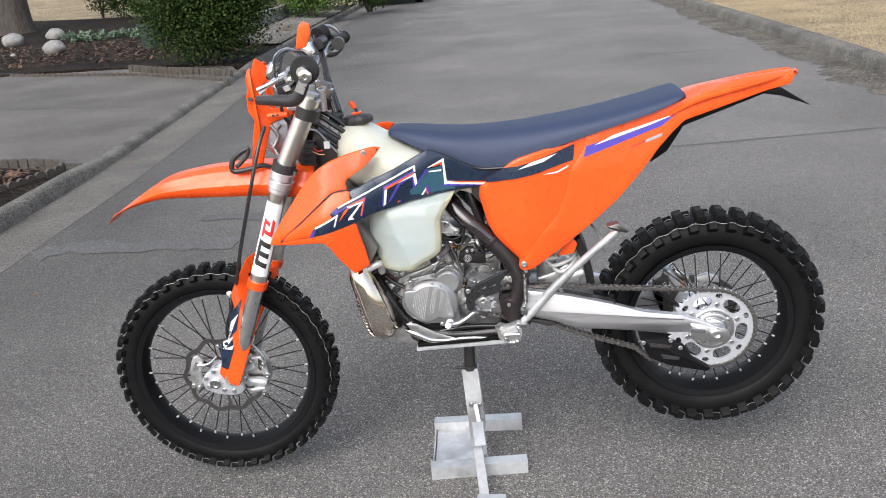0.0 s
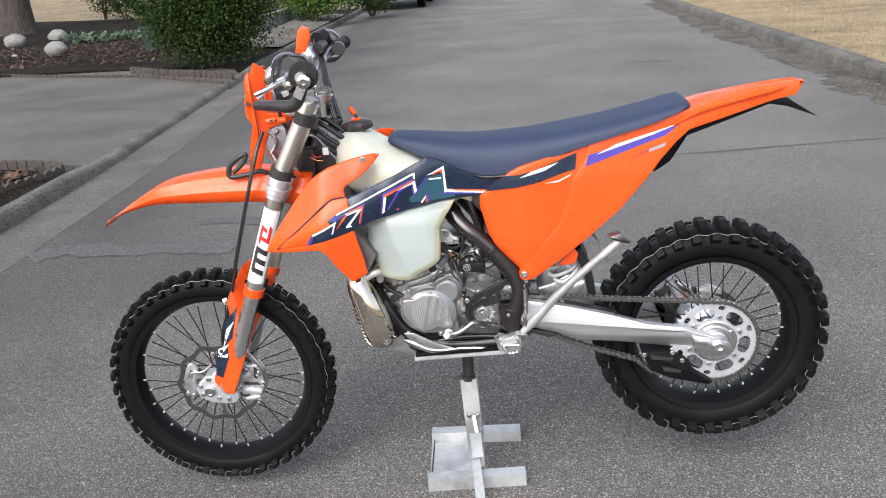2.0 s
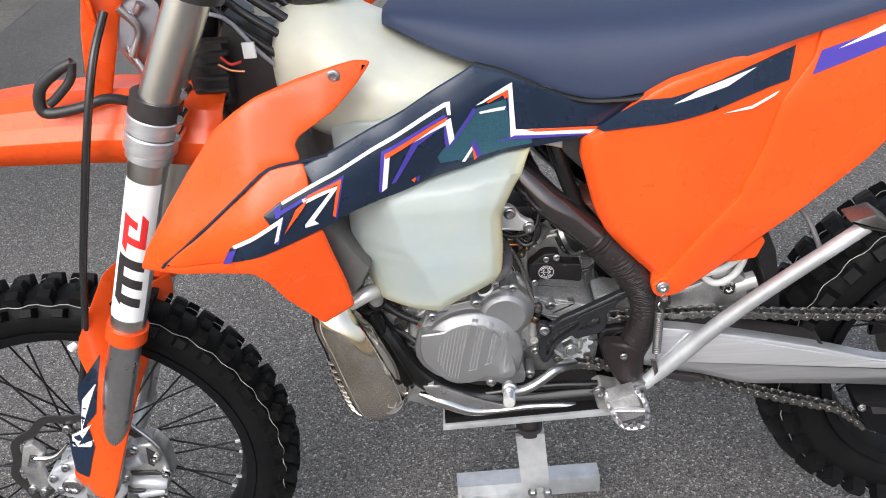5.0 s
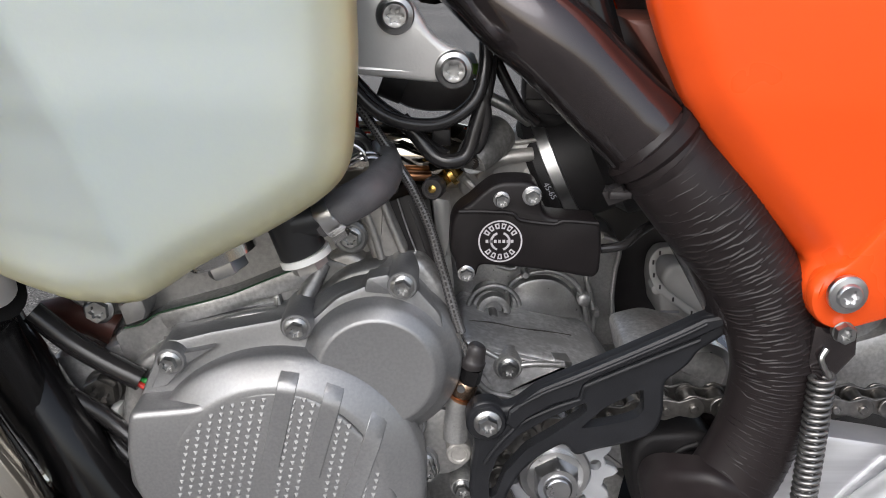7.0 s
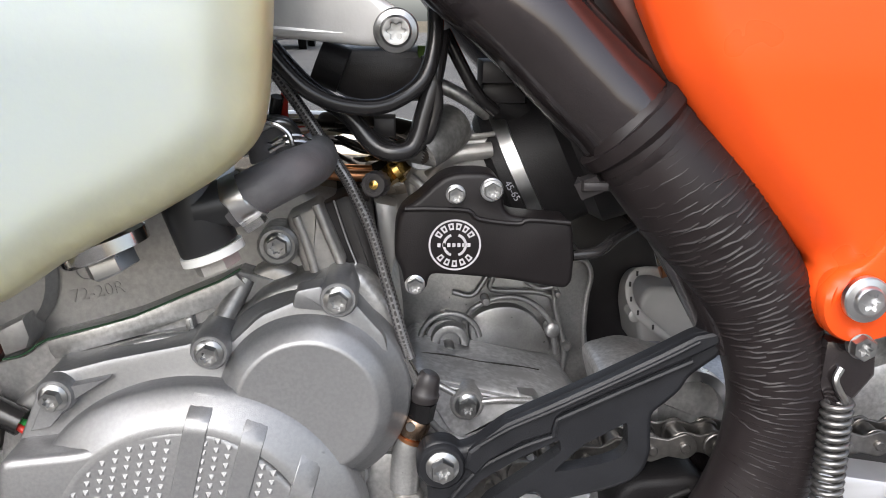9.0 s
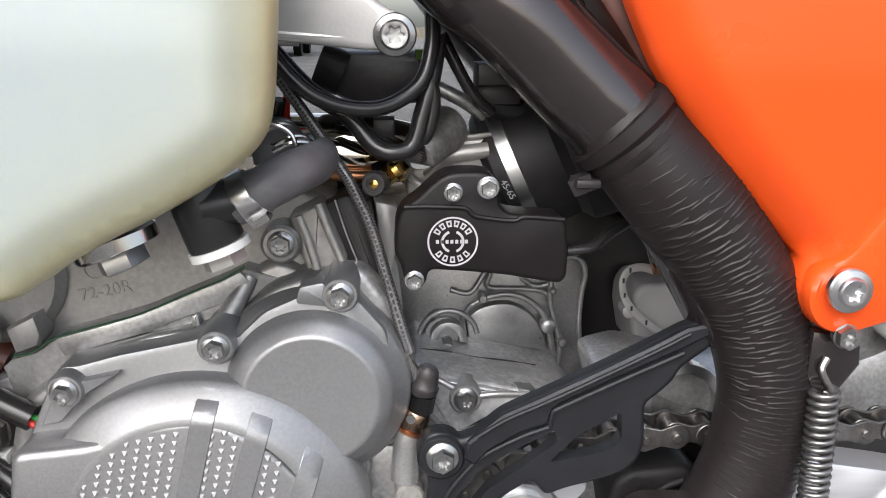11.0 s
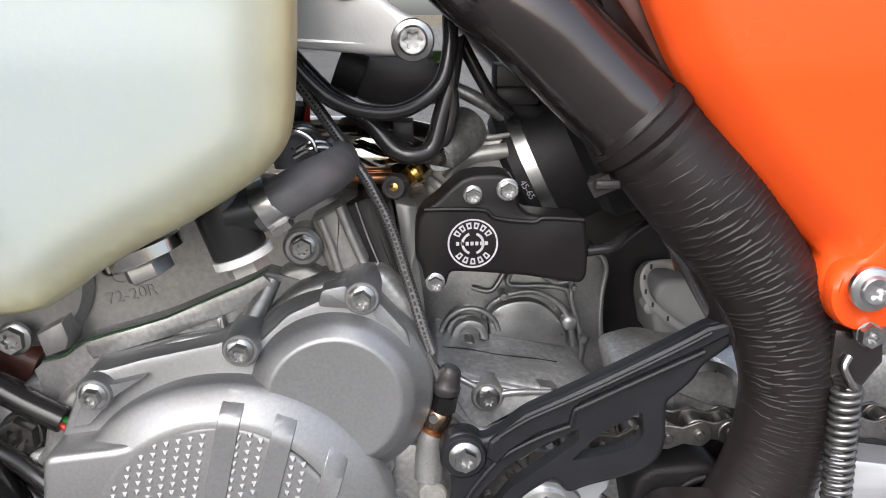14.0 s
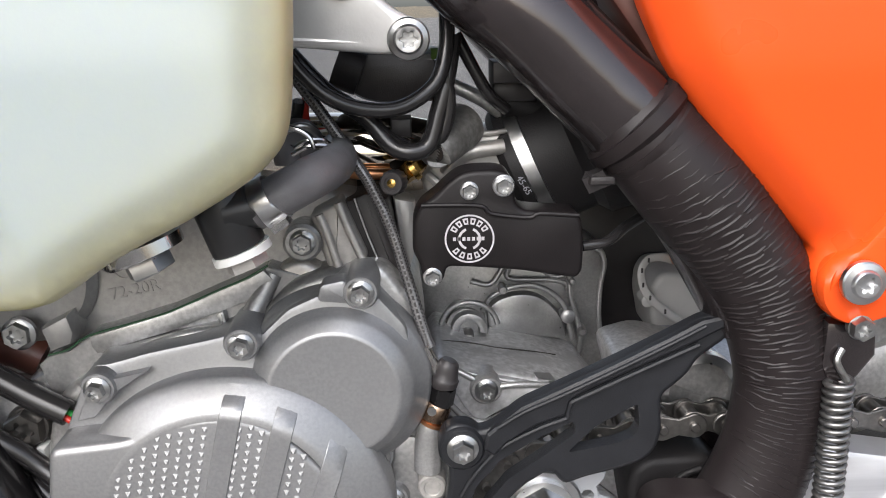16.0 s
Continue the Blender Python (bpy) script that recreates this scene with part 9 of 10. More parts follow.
# gravel strip at the foot of the wall
grav, rnd = Geo(), random.Random(5)
for _ in range(6000):
    a = rnd.choice(wall_pts)
    x = rnd.uniform(a.x + 0.1, left_edge(a.y) - 0.17)
    p = Vector((x, a.y + rnd.uniform(-0.15, 0.15), 0.1 + 0.09 * (left_edge(a.y) - x)))
    r = rnd.uniform(0.02, 0.05)
    v = [p + Vector((r * rnd.uniform(0.7, 1.2), 0, 0)), p + Vector((0, r, 0)), p - Vector((r, 0, 0)), p - Vector((0, r, 0)), p + Vector((0, 0, r * 0.8))]
    grav.add(v, [(0, 1, 4), (1, 2, 4), (2, 3, 4), (3, 0, 4)])
tagged(part("gravel", grav, GRAVEL, None, "", 60), "pale loose gravel strip at the foot of the block wall", "gravel", kind="stuff")

# bark chips, dry grass tufts and fallen leaves
chips, rnd = Geo(), random.Random(6)
for _ in range(3500):
    if rnd.random() < 0.35:
        p = Vector((rnd.uniform(-6.5, -3.7), rnd.uniform(2.6, 4.3), 0.125))
    else:
        p = Vector((rnd.uniform(-13, -4.3), rnd.uniform(12.6, 16.5), 0.0))
        p.z = 0.12 + 0.018 * max(0, p.y - 12.6)
    u = Vector((rnd.gauss(0, 1), rnd.gauss(0, 1), rnd.gauss(0, 0.25))).normalized()
    w = u.cross(Vector((0, 0, 1))).normalized()
    a, b = rnd.uniform(0.02, 0.06), rnd.uniform(0.008, 0.02)
    chips.add([p - u * a + w * b, p + u * a + w * b, p + u * a - w * b, p - u * a - w * b], [(0, 1, 2, 3)])
CHIP = surface("bark_chip", (0.11, 0.06, 0.035), 0.9, vary=0.6, scale=7, stain=0.4, stain_scale=3)
tagged(part("bark_chips", chips, CHIP, None, "", 180), "loose brown bark chips strewn over the mulch beds", "bark mulch", kind="stuff")
grass, rnd = Geo(), random.Random(7)
for _ in range(14000):
    y = rnd.uniform(4.5, 24)
    x = right_edge(y) + 0.2 + abs(rnd.gauss(0, 1.6))
    z = 0.145 + 0.0043 * max(0, x - right_edge(y) - 0.55)
    hgt, lx, ly = rnd.uniform(0.015, 0.05), rnd.gauss(0, 0.03), rnd.gauss(0, 0.03)
    w = rnd.uniform(0.0015, 0.0035)
    grass.add([(x - w, y, z), (x + w, y, z), (x + lx, y + ly, z + hgt)], [(0, 1, 2)])
STRAW = surface("dry_grass_blade", (0.42, 0.325, 0.19), 0.85, vary=0.3, scale=5, stain=0.3, stain_scale=1.5)
tagged(part("dry_grass", grass, STRAW, None, "", 180), "short sun-dried grass blades on the lawn by the kerb", "grass", kind="stuff")
leaf_out = [(-0.03, 0), (-0.015, 0.014), (0.01, 0.018), (0.035, 0.002), (0.01, -0.014), (-0.015, -0.013)]
leaf_me = Geo().add([(x, y, 0.004 + 5 * x * x) for x, y in leaf_out] + [(0, 0, 0)], [(i, (i + 1) % 6, 6) for i in range(6)]).mesh("fallen_leaf", 180)
leaf_me.materials.append(DRY_LEAF)
for k, (x, y) in enumerate([(-2.4217, 1.6524), (-3.5822, 4.7116), (-3.6076, 5.2315), (-3.2102, 4.7812), (-3.6972, 6.0535), (-2.1439, 3.427), (-2.0691, 3.4555), (2.8441, 4.752), (3.1503, 4.7186), (3.7378, 10.6456), (-2.71, 12.9649), (-1.4777, 0.8068)]):
    ob = tagged(new("fallen_leaf", leaf_me), "small dry brown leaf lying on the road", "leaf", "fallen leaves")
    ob.matrix_basis = pose(x, y, 0.005, 0, 0, k * 67) @ Matrix.Scale(0.7 + 0.12 * (k % 4), 4)

# tree at the edge of the lawn
tx, ty = [(-12.96, 20.6566)][0]
tree = thing("tree", "broad old tree with rough grey-brown bark", "tree", (tx, ty, 0.3))
part("trunk", tube([(0, 0, -0.3), (0, 0, 0.15), (0.02, 0, 1.2), (-0.05, 0, 3.0), (0.05, 0.1, 5.0)], [0.62, 0.47, 0.4, 0.36, 0.26], 24, 4), BARK, tree)
for k in range(5):
    a = k * 1.26
    part("limb", tube([(0, 0, 3.2 + k * 0.3), (math.cos(a) * 1.2, math.sin(a) * 1.2, 4.6 + k * 0.3), (math.cos(a) * 2.4, math.sin(a) * 2.4, 5.8 + k * 0.3)], [0.16, 0.1, 0.04], 10, 4), BARK, tree)
tagged(part("crown", leafy((0, 0, 6.2), (2.6, 2.6, 1.8), 6000, 0.16, 77, 0.5), LEAF, tree, "", 180), kind="stuff")

# parked car, far up the street
cx0, cy0 = [(-3.2275, 23.8329)][0]
car = thing("car", "black car parked far up the street", "car", (cx0, cy0 + 0.9, 0.0))
prof = [(-0.75, 0.35), (-0.8, 0.7), (-0.7, 0.95), (0.5, 1.0), (1.1, 1.42), (2.6, 1.42), (3.3, 0.98), (3.55, 0.8), (3.55, 0.35)]
hull = plate([(x, z) for x, z in prof], -0.85, 0.85, 0.08, 3, 0.12).moved(Matrix.Rotation(radians(90), 4, "Z"))
part("body", hull, CAR_PAINT, car)
part("bumper", box((-0.84, -0.86, 0.28), (0.84, -0.72, 0.5), 0.04), BLACK, car, "black plastic bumper")
GLASS = surface("dark_car_glass", (0.02, 0.025, 0.03), 0.06, vary=0.05)
part("rear_window", box((-0.62, 0.72, 1.05), (0.62, 0.76, 1.3), 0.01), GLASS, car)
for s in (-1, 1):
    part("lamp", box((s * 0.72 - 0.09, -0.83, 0.62), (s * 0.72 + 0.09, -0.74, 0.76), 0.02), RED_FILM, car, "red car lamp")
    for y in (0.0, 2.65):
        wl_ = part("wheel", ring([(0.3, -0.1), (0.31, -0.11), (0.2, -0.11), (0.2, 0.11), (0.31, 0.11), (0.315, 0.0)], (s * 0.76, y, 0.31), (1, 0, 0), 40), RUBBER, car)
        part("hub", lathe([(0.2, -0.06), (0.2, 0.06), (0.05, 0.09), (0.001, 0.09)], (s * 0.76, y, 0.31), (s, 0, 0), 24), ALU_CAST, wl_)


# ---- cables, hoses and small parts of the motorcycle ----
def cable(points, r, material=None, name="cable", label="", parent=None):
    return part(name, tube(points, r, 10, 6), material or CABLE, parent or bike, label)


cable([(-0.0563, -0.1, 0.8131), (-0.0485, -0.1, 0.801), (-0.0368, -0.1, 0.7898), (-0.0223, -0.098, 0.7838), (-0.0048, -0.095, 0.7836), (0.0109, -0.09, 0.7933), (0.0166, -0.085, 0.8093), (0.0172, -0.08, 0.8243)], 0.0036, label="thick black wiring hose")
cable([(-0.0546, -0.085, 0.8078), (-0.039, -0.085, 0.7909), (-0.0216, -0.085, 0.7786), (-0.0104, -0.088, 0.7657), (-0.0015, -0.09, 0.7623), (0.0073, -0.088, 0.7652), (0.0121, -0.086, 0.7791), (0.0164, -0.084, 0.7942), (0.0201, -0.08, 0.8143)], 0.0042, label="thick black wiring hose")
cable([(-0.0259, -0.07, 0.7815), (-0.0129, -0.075, 0.7684), (-0.0025, -0.08, 0.7628)], 0.0035)
cable([(0.0139, -0.085, 0.8044), (0.0174, -0.085, 0.784), (0.0132, -0.085, 0.7686), (0.0053, -0.083, 0.7629)], 0.0034)
cable([(0.0216, -0.07, 0.8144), (0.036, -0.07, 0.788), (0.0461, -0.065, 0.7781)], 0.003)
cable([(0.0185, -0.05, 0.7903), (0.0354, -0.05, 0.7816), (0.0473, -0.045, 0.7725)], 0.0035, ALU_CAST)
cable([(-0.0458, -0.06, 0.7975), (-0.0521, -0.06, 0.7815), (-0.0506, -0.055, 0.7674), (-0.0393, -0.05, 0.7496)], 0.0022, PLASTIC_RED)
cable([(-0.0542, -0.065, 0.7846), (-0.0568, -0.06, 0.7708), (-0.054, -0.055, 0.7563)], 0.003)
coil_box = part("ignition_coil", plate([(-0.0381, 0.7996), (-0.0259, 0.8062), (0.0166, 0.8054), (0.019, 0.7814), (-0.0127, 0.7804), (-0.024, 0.7824), (-0.0379, 0.7912)], -0.05, 0.02, 0.004, 2, 0.004), BLACK, bike, "black ignition coil under the tank")
part("coil_cap", tube([(-0.0369, -0.05, 0.8003), (-0.0246, -0.05, 0.7954)], 0.011, 16, 1), BLACK_MATT, coil_box)
part("wire_plug", box((-0.0103, -0.075, 0.767), (-0.0003, -0.06, 0.7762), 0.002), BLACK, bike)
part("connector", box((0.0388, -0.07, 0.7906), (0.0637, -0.05, 0.8017), 0.003), BLACK, bike, "black wiring connector")
part("connector", box((0.0399, -0.06, 0.7807), (0.0617, -0.045, 0.7919), 0.003), BLACK, bike, "black wiring connector")
part("connector", tube([(0.0481, -0.05, 0.7799), (0.071, -0.05, 0.7737)], 0.008, 14, 1), BLACK_MATT, bike)
part("tie_wrap", box((0.0103, -0.05, 0.8009), (0.0162, -0.048, 0.8073), 0.001), LEAF_LIGHT, bike, "yellow-green wire tag")
cable([(-0.0612, -0.09, 0.7723), (-0.0509, -0.09, 0.7759), (-0.0451, -0.085, 0.7722), (-0.042, -0.08, 0.7638)], 0.0018, STEEL)
cable([(-0.0593, -0.07, 0.7556), (-0.06, -0.07, 0.7664), (-0.0532, -0.07, 0.7689), (-0.0483, -0.07, 0.7607)], 0.008, RUBBER_SMOOTH, "hose")

# alternator leads in front of the engine
cable([(-0.2293, -0.09, 0.6781), (-0.2111, -0.09, 0.6606), (-0.191, -0.092, 0.6477), (-0.1725, -0.094, 0.6382)], 0.0066, label="black lead sleeve")
cable([(-0.1755, -0.094, 0.6395), (-0.1671, -0.096, 0.6377), (-0.158, -0.1, 0.6368)], 0.0017, PLASTIC_GREEN, "wire", "green wire")
cable([(-0.1749, -0.096, 0.6381), (-0.1673, -0.098, 0.634), (-0.1584, -0.1, 0.6325)], 0.0017, PLASTIC_RED, "wire", "red wire")
cable([(-0.1773, -0.09, 0.6366), (-0.167, -0.09, 0.6332), (-0.1557, -0.1, 0.6338)], 0.0022)
part("lead_grommet", box((-0.1641, -0.1, 0.6285), (-0.1573, -0.09, 0.6366), 0.002), BLACK, bike)
cable([(-0.2303, -0.09, 0.6356), (-0.206, -0.09, 0.6197), (-0.1916, -0.09, 0.6071), (-0.1751, -0.095, 0.5939)], 0.0052)
cable([(-0.2276, -0.08, 0.6128), (-0.2051, -0.085, 0.6021), (-0.186, -0.09, 0.5855)], 0.0045)
bolt((-0.2015, -0.075, 0.6237), 0.0095, STEEL_DARK, bike, 0.01, 1.2)
part("engine_lug", plate([(-0.233, 0.6406), (-0.2103, 0.6427), (-0.1917, 0.6326), (-0.1886, 0.6104), (-0.2052, 0.592), (-0.2401, 0.5905)], -0.07, -0.02, 0.005, 2, 0.005), ALU_CAST, bike, "cast engine mount")
part("engine_lug", plate([(-0.1997, 0.6493), (-0.1851, 0.6561), (-0.1753, 0.6452), (-0.1798, 0.6302), (-0.1967, 0.6295)], -0.08, -0.04, 0.005, 2, 0.004), ALU_CAST, bike)
part("connector", box((-0.1962, -0.085, 0.6077), (-0.1915, -0.075, 0.6147), 0.002), PLASTIC_WHITE, bike, "white plug")
bolt((-0.1948, -0.085, 0.6773), 0.0062, STEEL, cyl, 0.005)
part("exhaust_heat_film", tube([(-0.2413, -0.05, 0.6555), (-0.218, -0.05, 0.6592), (-0.199, -0.05, 0.6507)], 0.012, 16, 3), MUD_BROWN, bike, "brown stained exhaust flange")

# behind the frame guard: shock absorber, linkage, swingarm pivot
shock = part("shock_absorber", tube([(0.235, 0.0, 0.98), (0.25, -0.005, 0.72), (0.26, -0.005, 0.6)], [0.032, 0.032, 0.028], 24, 3), ALU_CAST, bike, "grey shock absorber body")
spring, turns = [], 8
for k in range(turns * 14 + 1):
    a = 2 * math.pi * k / 14
    z = 0.93 - 0.25 * k / (turns * 14)
    spring.append((0.24 + (0.93 - z) * 0.05 + 0.04 * math.cos(a), 0.04 * math.sin(a), z))
part("shock_spring", tube(spring, 0.006, 8, 1, False), PLASTIC_WHITE, shock, "white coil spring", 80)
for pts in ([(0.2592, -0.01, 0.6923), (0.2567, -0.04, 0.6771), (0.2744, -0.05, 0.667), (0.3084, -0.05, 0.6759), (0.3382, -0.03, 0.6871), (0.3467, -0.01, 0.6993)], [(0.2777, -0.01, 0.6576), (0.2782, -0.04, 0.6527), (0.2959, -0.05, 0.6461), (0.3206, -0.05, 0.6587), (0.3413, -0.03, 0.6736), (0.3467, -0.01, 0.6858)]):
    part("spring_coil", tube(pts, 0.0058, 12, 4), PLASTIC_WHITE, shock, "white end coil of the spring")
part("spring_seat", tube([(0.3289, -0.03, 0.6248), (0.3632, -0.03, 0.6356)], 0.014, 20, 1), ALU_SILVER, shock)
res = part("shock_reservoir", plate([(0.1497, 0.6661), (0.1734, 0.6667), (0.1784, 0.6558), (0.1847, 0.628), (0.167, 0.6234), (0.148, 0.6223), (0.1436, 0.6449), (0.1444, 0.658)], 0.015, 0.06, 0.004, 3, 0.004), PALE_CAST, bike, "pale grey cast reservoir behind the frame")
strap_line = [(0.153, 0.004, 0.6782), (0.1456, 0.003, 0.6804), (0.1378, 0.002, 0.6794), (0.1335, 0.0, 0.6737), (0.1346, 0.0, 0.6647), (0.1392, 0.0, 0.6564), (0.1493, 0.002, 0.6467), (0.1632, 0.004, 0.6361), (0.1743, 0.006, 0.6279)]
strap = part("strap", tube(strap_line, 0.0026, 12, 6, True, 0.5), PALE_CAST, res, "slotted pale plastic strap")
for p in catmull(strap_line, 2)[4:15:2]:
    part("strap_slot", box(p + Vector((-0.0006, -0.0022, -0.0014)), p + Vector((0.0006, -0.001, 0.0014)), 0.0003), BLACK, strap)
part("strap_buckle", tube([(0.151, 0.0, 0.6801), (0.1557, 0.0, 0.6814)], 0.0036, 12, 1), COPPER, res, "copper-coloured strap buckle")
part("number_bar", box((0.1451, 0.0146, 0.6305), Vector((0.1587, 0.0146, 0.6325)) + Vector((0, 0.0006, 0.0)), 0.0), GREY_FILM, res)
part("reservoir_lug", lathe([(0.004, -0.01), (0.004, 0.002), (0.0025, 0.003), (0.0005, 0.003)], (0.1401, 0.008, 0.6518), (0, -1, 0), 18), PALE_CAST, res)
part("pivot_casting", plate([(0.1019, 0.6451), (0.1229, 0.6506), (0.1629, 0.6395), (0.176, 0.6261), (0.1676, 0.6102), (0.1365, 0.6116), (0.1086, 0.6193)], -0.066, -0.02, 0.006, 2, 0.006), ALU_CAST, bike, "cast swingarm pivot")
part("pivot_ring", ring([(0.022, -0.004), (0.022, 0.004), (0.017, 0.005), (0.017, -0.004)], (0.1484, -0.068, 0.6273), (0, -1, 0), 40), ALU, bike)
part("linkage", plate([(0.2215, 0.6259), (0.2719, 0.6405), (0.3181, 0.6691), (0.3515, 0.6399), (0.3526, 0.5994), (0.3093, 0.5893), (0.2656, 0.5791), (0.2318, 0.5899)], -0.04, 0.04, 0.008, 2, 0.01), ALU_CAST, bike, "cast shock linkage")
bolt((0.3159, -0.045, 0.6331), 0.009, CHROME, bike, 0.009)
part("airbox", plate([(0.0335, 0.928), (0.0859, 0.954), (0.209, 0.9735), (0.3802, 1.0094), (0.405, 0.8499), (0.235, 0.7181), (0.1976, 0.7029), (0.1407, 0.7798), (0.1091, 0.8502)], -0.1, 0.1, 0.01), BLACK, bike, "black airbox behind the side panel")
part("airbox_edge", plate([(0.0797, 0.8365), (0.1095, 0.836), (0.1316, 0.7922), (0.1768, 0.7398), (0.1951, 0.7124), (0.1844, 0.71), (0.1277, 0.7671), (0.0978, 0.8124)], -0.11, -0.05, 0.004), MUD_BROWN, bike, "dark red-brown inner airbox edge")
part("inner_block", plate([(0.1054, 0.7126), (0.1388, 0.7049), (0.1666, 0.6802), (0.183, 0.6269), (0.1708, 0.5909), (0.1217, 0.5931), (0.1067, 0.6512)], 0.065, 0.09, 0.004), BLACK, bike, "dark inner frame plates")
part("inner_frame", plate([(0.14, 0.5), (0.2, 0.48), (0.2, 0.6), (0.14, 0.6)], -0.06, 0.06, 0.004), FRAME_BLACK, bike, "black frame pivot plates")
cable([(0.3821, -0.06, 0.8026), (0.4047, -0.09, 0.7766), (0.4232, -0.12, 0.729)], 0.004, RUBBER_SMOOTH, "strap", "black rubber stand strap")

# front end: brake hose, guide loop, cables and loom
cable([(-0.5232, -0.1, 1.1491), (-0.5381, -0.14, 1.0988), (-0.5641, -0.16, 1.0105), (-0.596, -0.16, 0.912), (-0.6322, -0.15, 0.8073), (-0.6699, -0.13, 0.6947), (-0.7007, -0.12, 0.6093), (-0.7362, -0.1, 0.5168), (-0.7235, -0.09, 0.4138)], 0.0056, label="black front brake hose")
cable([(-0.5686, -0.13, 1.0984), (-0.5934, -0.13, 1.0869), (-0.6199, -0.13, 1.0656), (-0.6233, -0.13, 1.0344), (-0.5783, -0.13, 1.0366), (-0.5388, -0.12, 1.0432), (-0.5053, -0.1, 1.0243)], [0.006, 0.008, 0.008, 0.008, 0.007, 0.007, 0.006], BLACK, "hose_guide", "black brake hose guide loop")
cable([(-0.5686, -0.13, 1.0984), (-0.5771, -0.13, 1.0761), (-0.6002, -0.13, 1.0545), (-0.6133, -0.13, 1.0454)], 0.006, BLACK, "hose_guide")
for pts in ([(-0.4262, 0.3, 1.3497), (-0.4368, 0.28, 1.3209), (-0.4005, 0.2, 1.2794), (-0.3673, 0.12, 1.2234), (-0.3463, 0.06, 1.1896), (-0.3292, 0.02, 1.1587)], [(-0.414, 0.3, 1.3593), (-0.4286, 0.28, 1.3274), (-0.3908, 0.2, 1.2718), (-0.3549, 0.1, 1.2088), (-0.3207, 0.02, 1.1447)],
            [(-0.4488, -0.2, 1.2943), (-0.4517, -0.15, 1.34), (-0.4463, -0.05, 1.3503), (-0.4241, 0.05, 1.3206), (-0.4073, 0.1, 1.2715)], [(-0.4386, -0.2, 1.2906), (-0.4401, -0.12, 1.3308), (-0.4363, 0, 1.3309), (-0.4164, 0.1, 1.2938)],
            [(-0.4205, -0.15, 1.2848), (-0.461, -0.1, 1.2408), (-0.4711, -0.08, 1.1821), (-0.4505, -0.06, 1.1278)]):
    cable(pts, 0.005, label="black control cable")
cable([(-0.4687, -0.12, 1.3151), (-0.4621, -0.1, 1.3434), (-0.4475, -0.05, 1.3541), (-0.4313, 0.0, 1.3426), (-0.4255, 0.03, 1.3185)], 0.0045, GREY_FILM, label="grey hydraulic hose")
cable([(-0.4587, -0.12, 1.3095), (-0.4457, -0.1, 1.3349), (-0.4307, -0.05, 1.3454), (-0.4163, 0.02, 1.3356), (-0.4071, 0.05, 1.3125)], 0.0045, label="black hydraulic hose")
cable([(-0.4214, 0.28, 1.3689), (-0.4265, 0.26, 1.3604), (-0.407, 0.2, 1.3269), (-0.3812, 0.12, 1.2842), (-0.3643, 0.06, 1.2347), (-0.352, 0.03, 1.1892), (-0.3405, 0.01, 1.1554)], 0.0055, label="black throttle cable")
cable([(-0.4094, 0.28, 1.3638), (-0.4162, 0.26, 1.354), (-0.3967, 0.2, 1.3235), (-0.3726, 0.12, 1.281), (-0.3573, 0.06, 1.2315), (-0.3463, 0.03, 1.189), (-0.3348, 0.01, 1.1551)], 0.0055, label="black throttle cable")
for k, pts in enumerate(([(-0.402, -0.04, 1.1765), (-0.3512, -0.05, 1.1439), (-0.2984, -0.05, 1.1025), (-0.2472, -0.04, 1.0571)], [(-0.4064, -0.05, 1.1639), (-0.3599, -0.06, 1.1252), (-0.307, -0.06, 1.0854), (-0.2634, -0.05, 1.047)], [(-0.4144, -0.06, 1.1501), (-0.3705, -0.06, 1.1061), (-0.3257, -0.06, 1.0667), (-0.29, -0.05, 1.0319)],
                         [(-0.3988, -0.02, 1.1824), (-0.3398, -0.02, 1.1488), (-0.2871, -0.02, 1.1004), (-0.2429, -0.02, 1.0471)], [(-0.4336, -0.06, 1.13), (-0.383, -0.07, 1.1222), (-0.3474, -0.07, 1.077), (-0.3277, -0.06, 1.0501)])):
    cable(pts, (0.007, 0.006, 0.005, 0.007, 0.003)[k], None if k < 4 else GREY_FILM, label="black wiring loom")
plug = part("loom_plug", tube([(-0.3332, 0.0, 1.157), (-0.3353, 0.0, 1.1485), (-0.3415, 0.0, 1.1259)], [0.016, 0.02, 0.019], 14, 1), BLACK, bike, "black connector with white base")
part("plug_base", tube([(-0.3415, 0.0, 1.1259), (-0.346, 0.0, 1.106)], 0.016, 14, 1), PLASTIC_WHITE, plug)
part("wire_tag", box((-0.3622, -0.09, 1.0727), (-0.3458, -0.085, 1.0935), 0.001), PLASTIC_WHITE, bike, "white wire tag")
for pts, m in (([(-0.3928, -0.09, 1.0779), (-0.381, -0.09, 1.0673), (-0.3659, -0.09, 1.0696)], PLASTIC_RED), ([(-0.3973, -0.09, 1.0683), (-0.382, -0.09, 1.0591), (-0.3643, -0.09, 1.0563)], COPPER)):
    cable(pts, 0.002, m, "wire")
reg = part("voltage_regulator", box((-0.4451, -0.07, 1.0044), (-0.3933, -0.04, 1.0899), 0.004), BLACK, bike, "black finned voltage regulator")
for k in range(6):
    p = Vector((-0.4406, -0.07, 1.0126)).lerp(Vector((-0.4261, -0.07, 1.0954)), k / 5)
    part("fin", box(p + Vector((0, -0.012, -0.002)), p + Vector((0.045, 0.0, 0.002))), BLACK, reg)
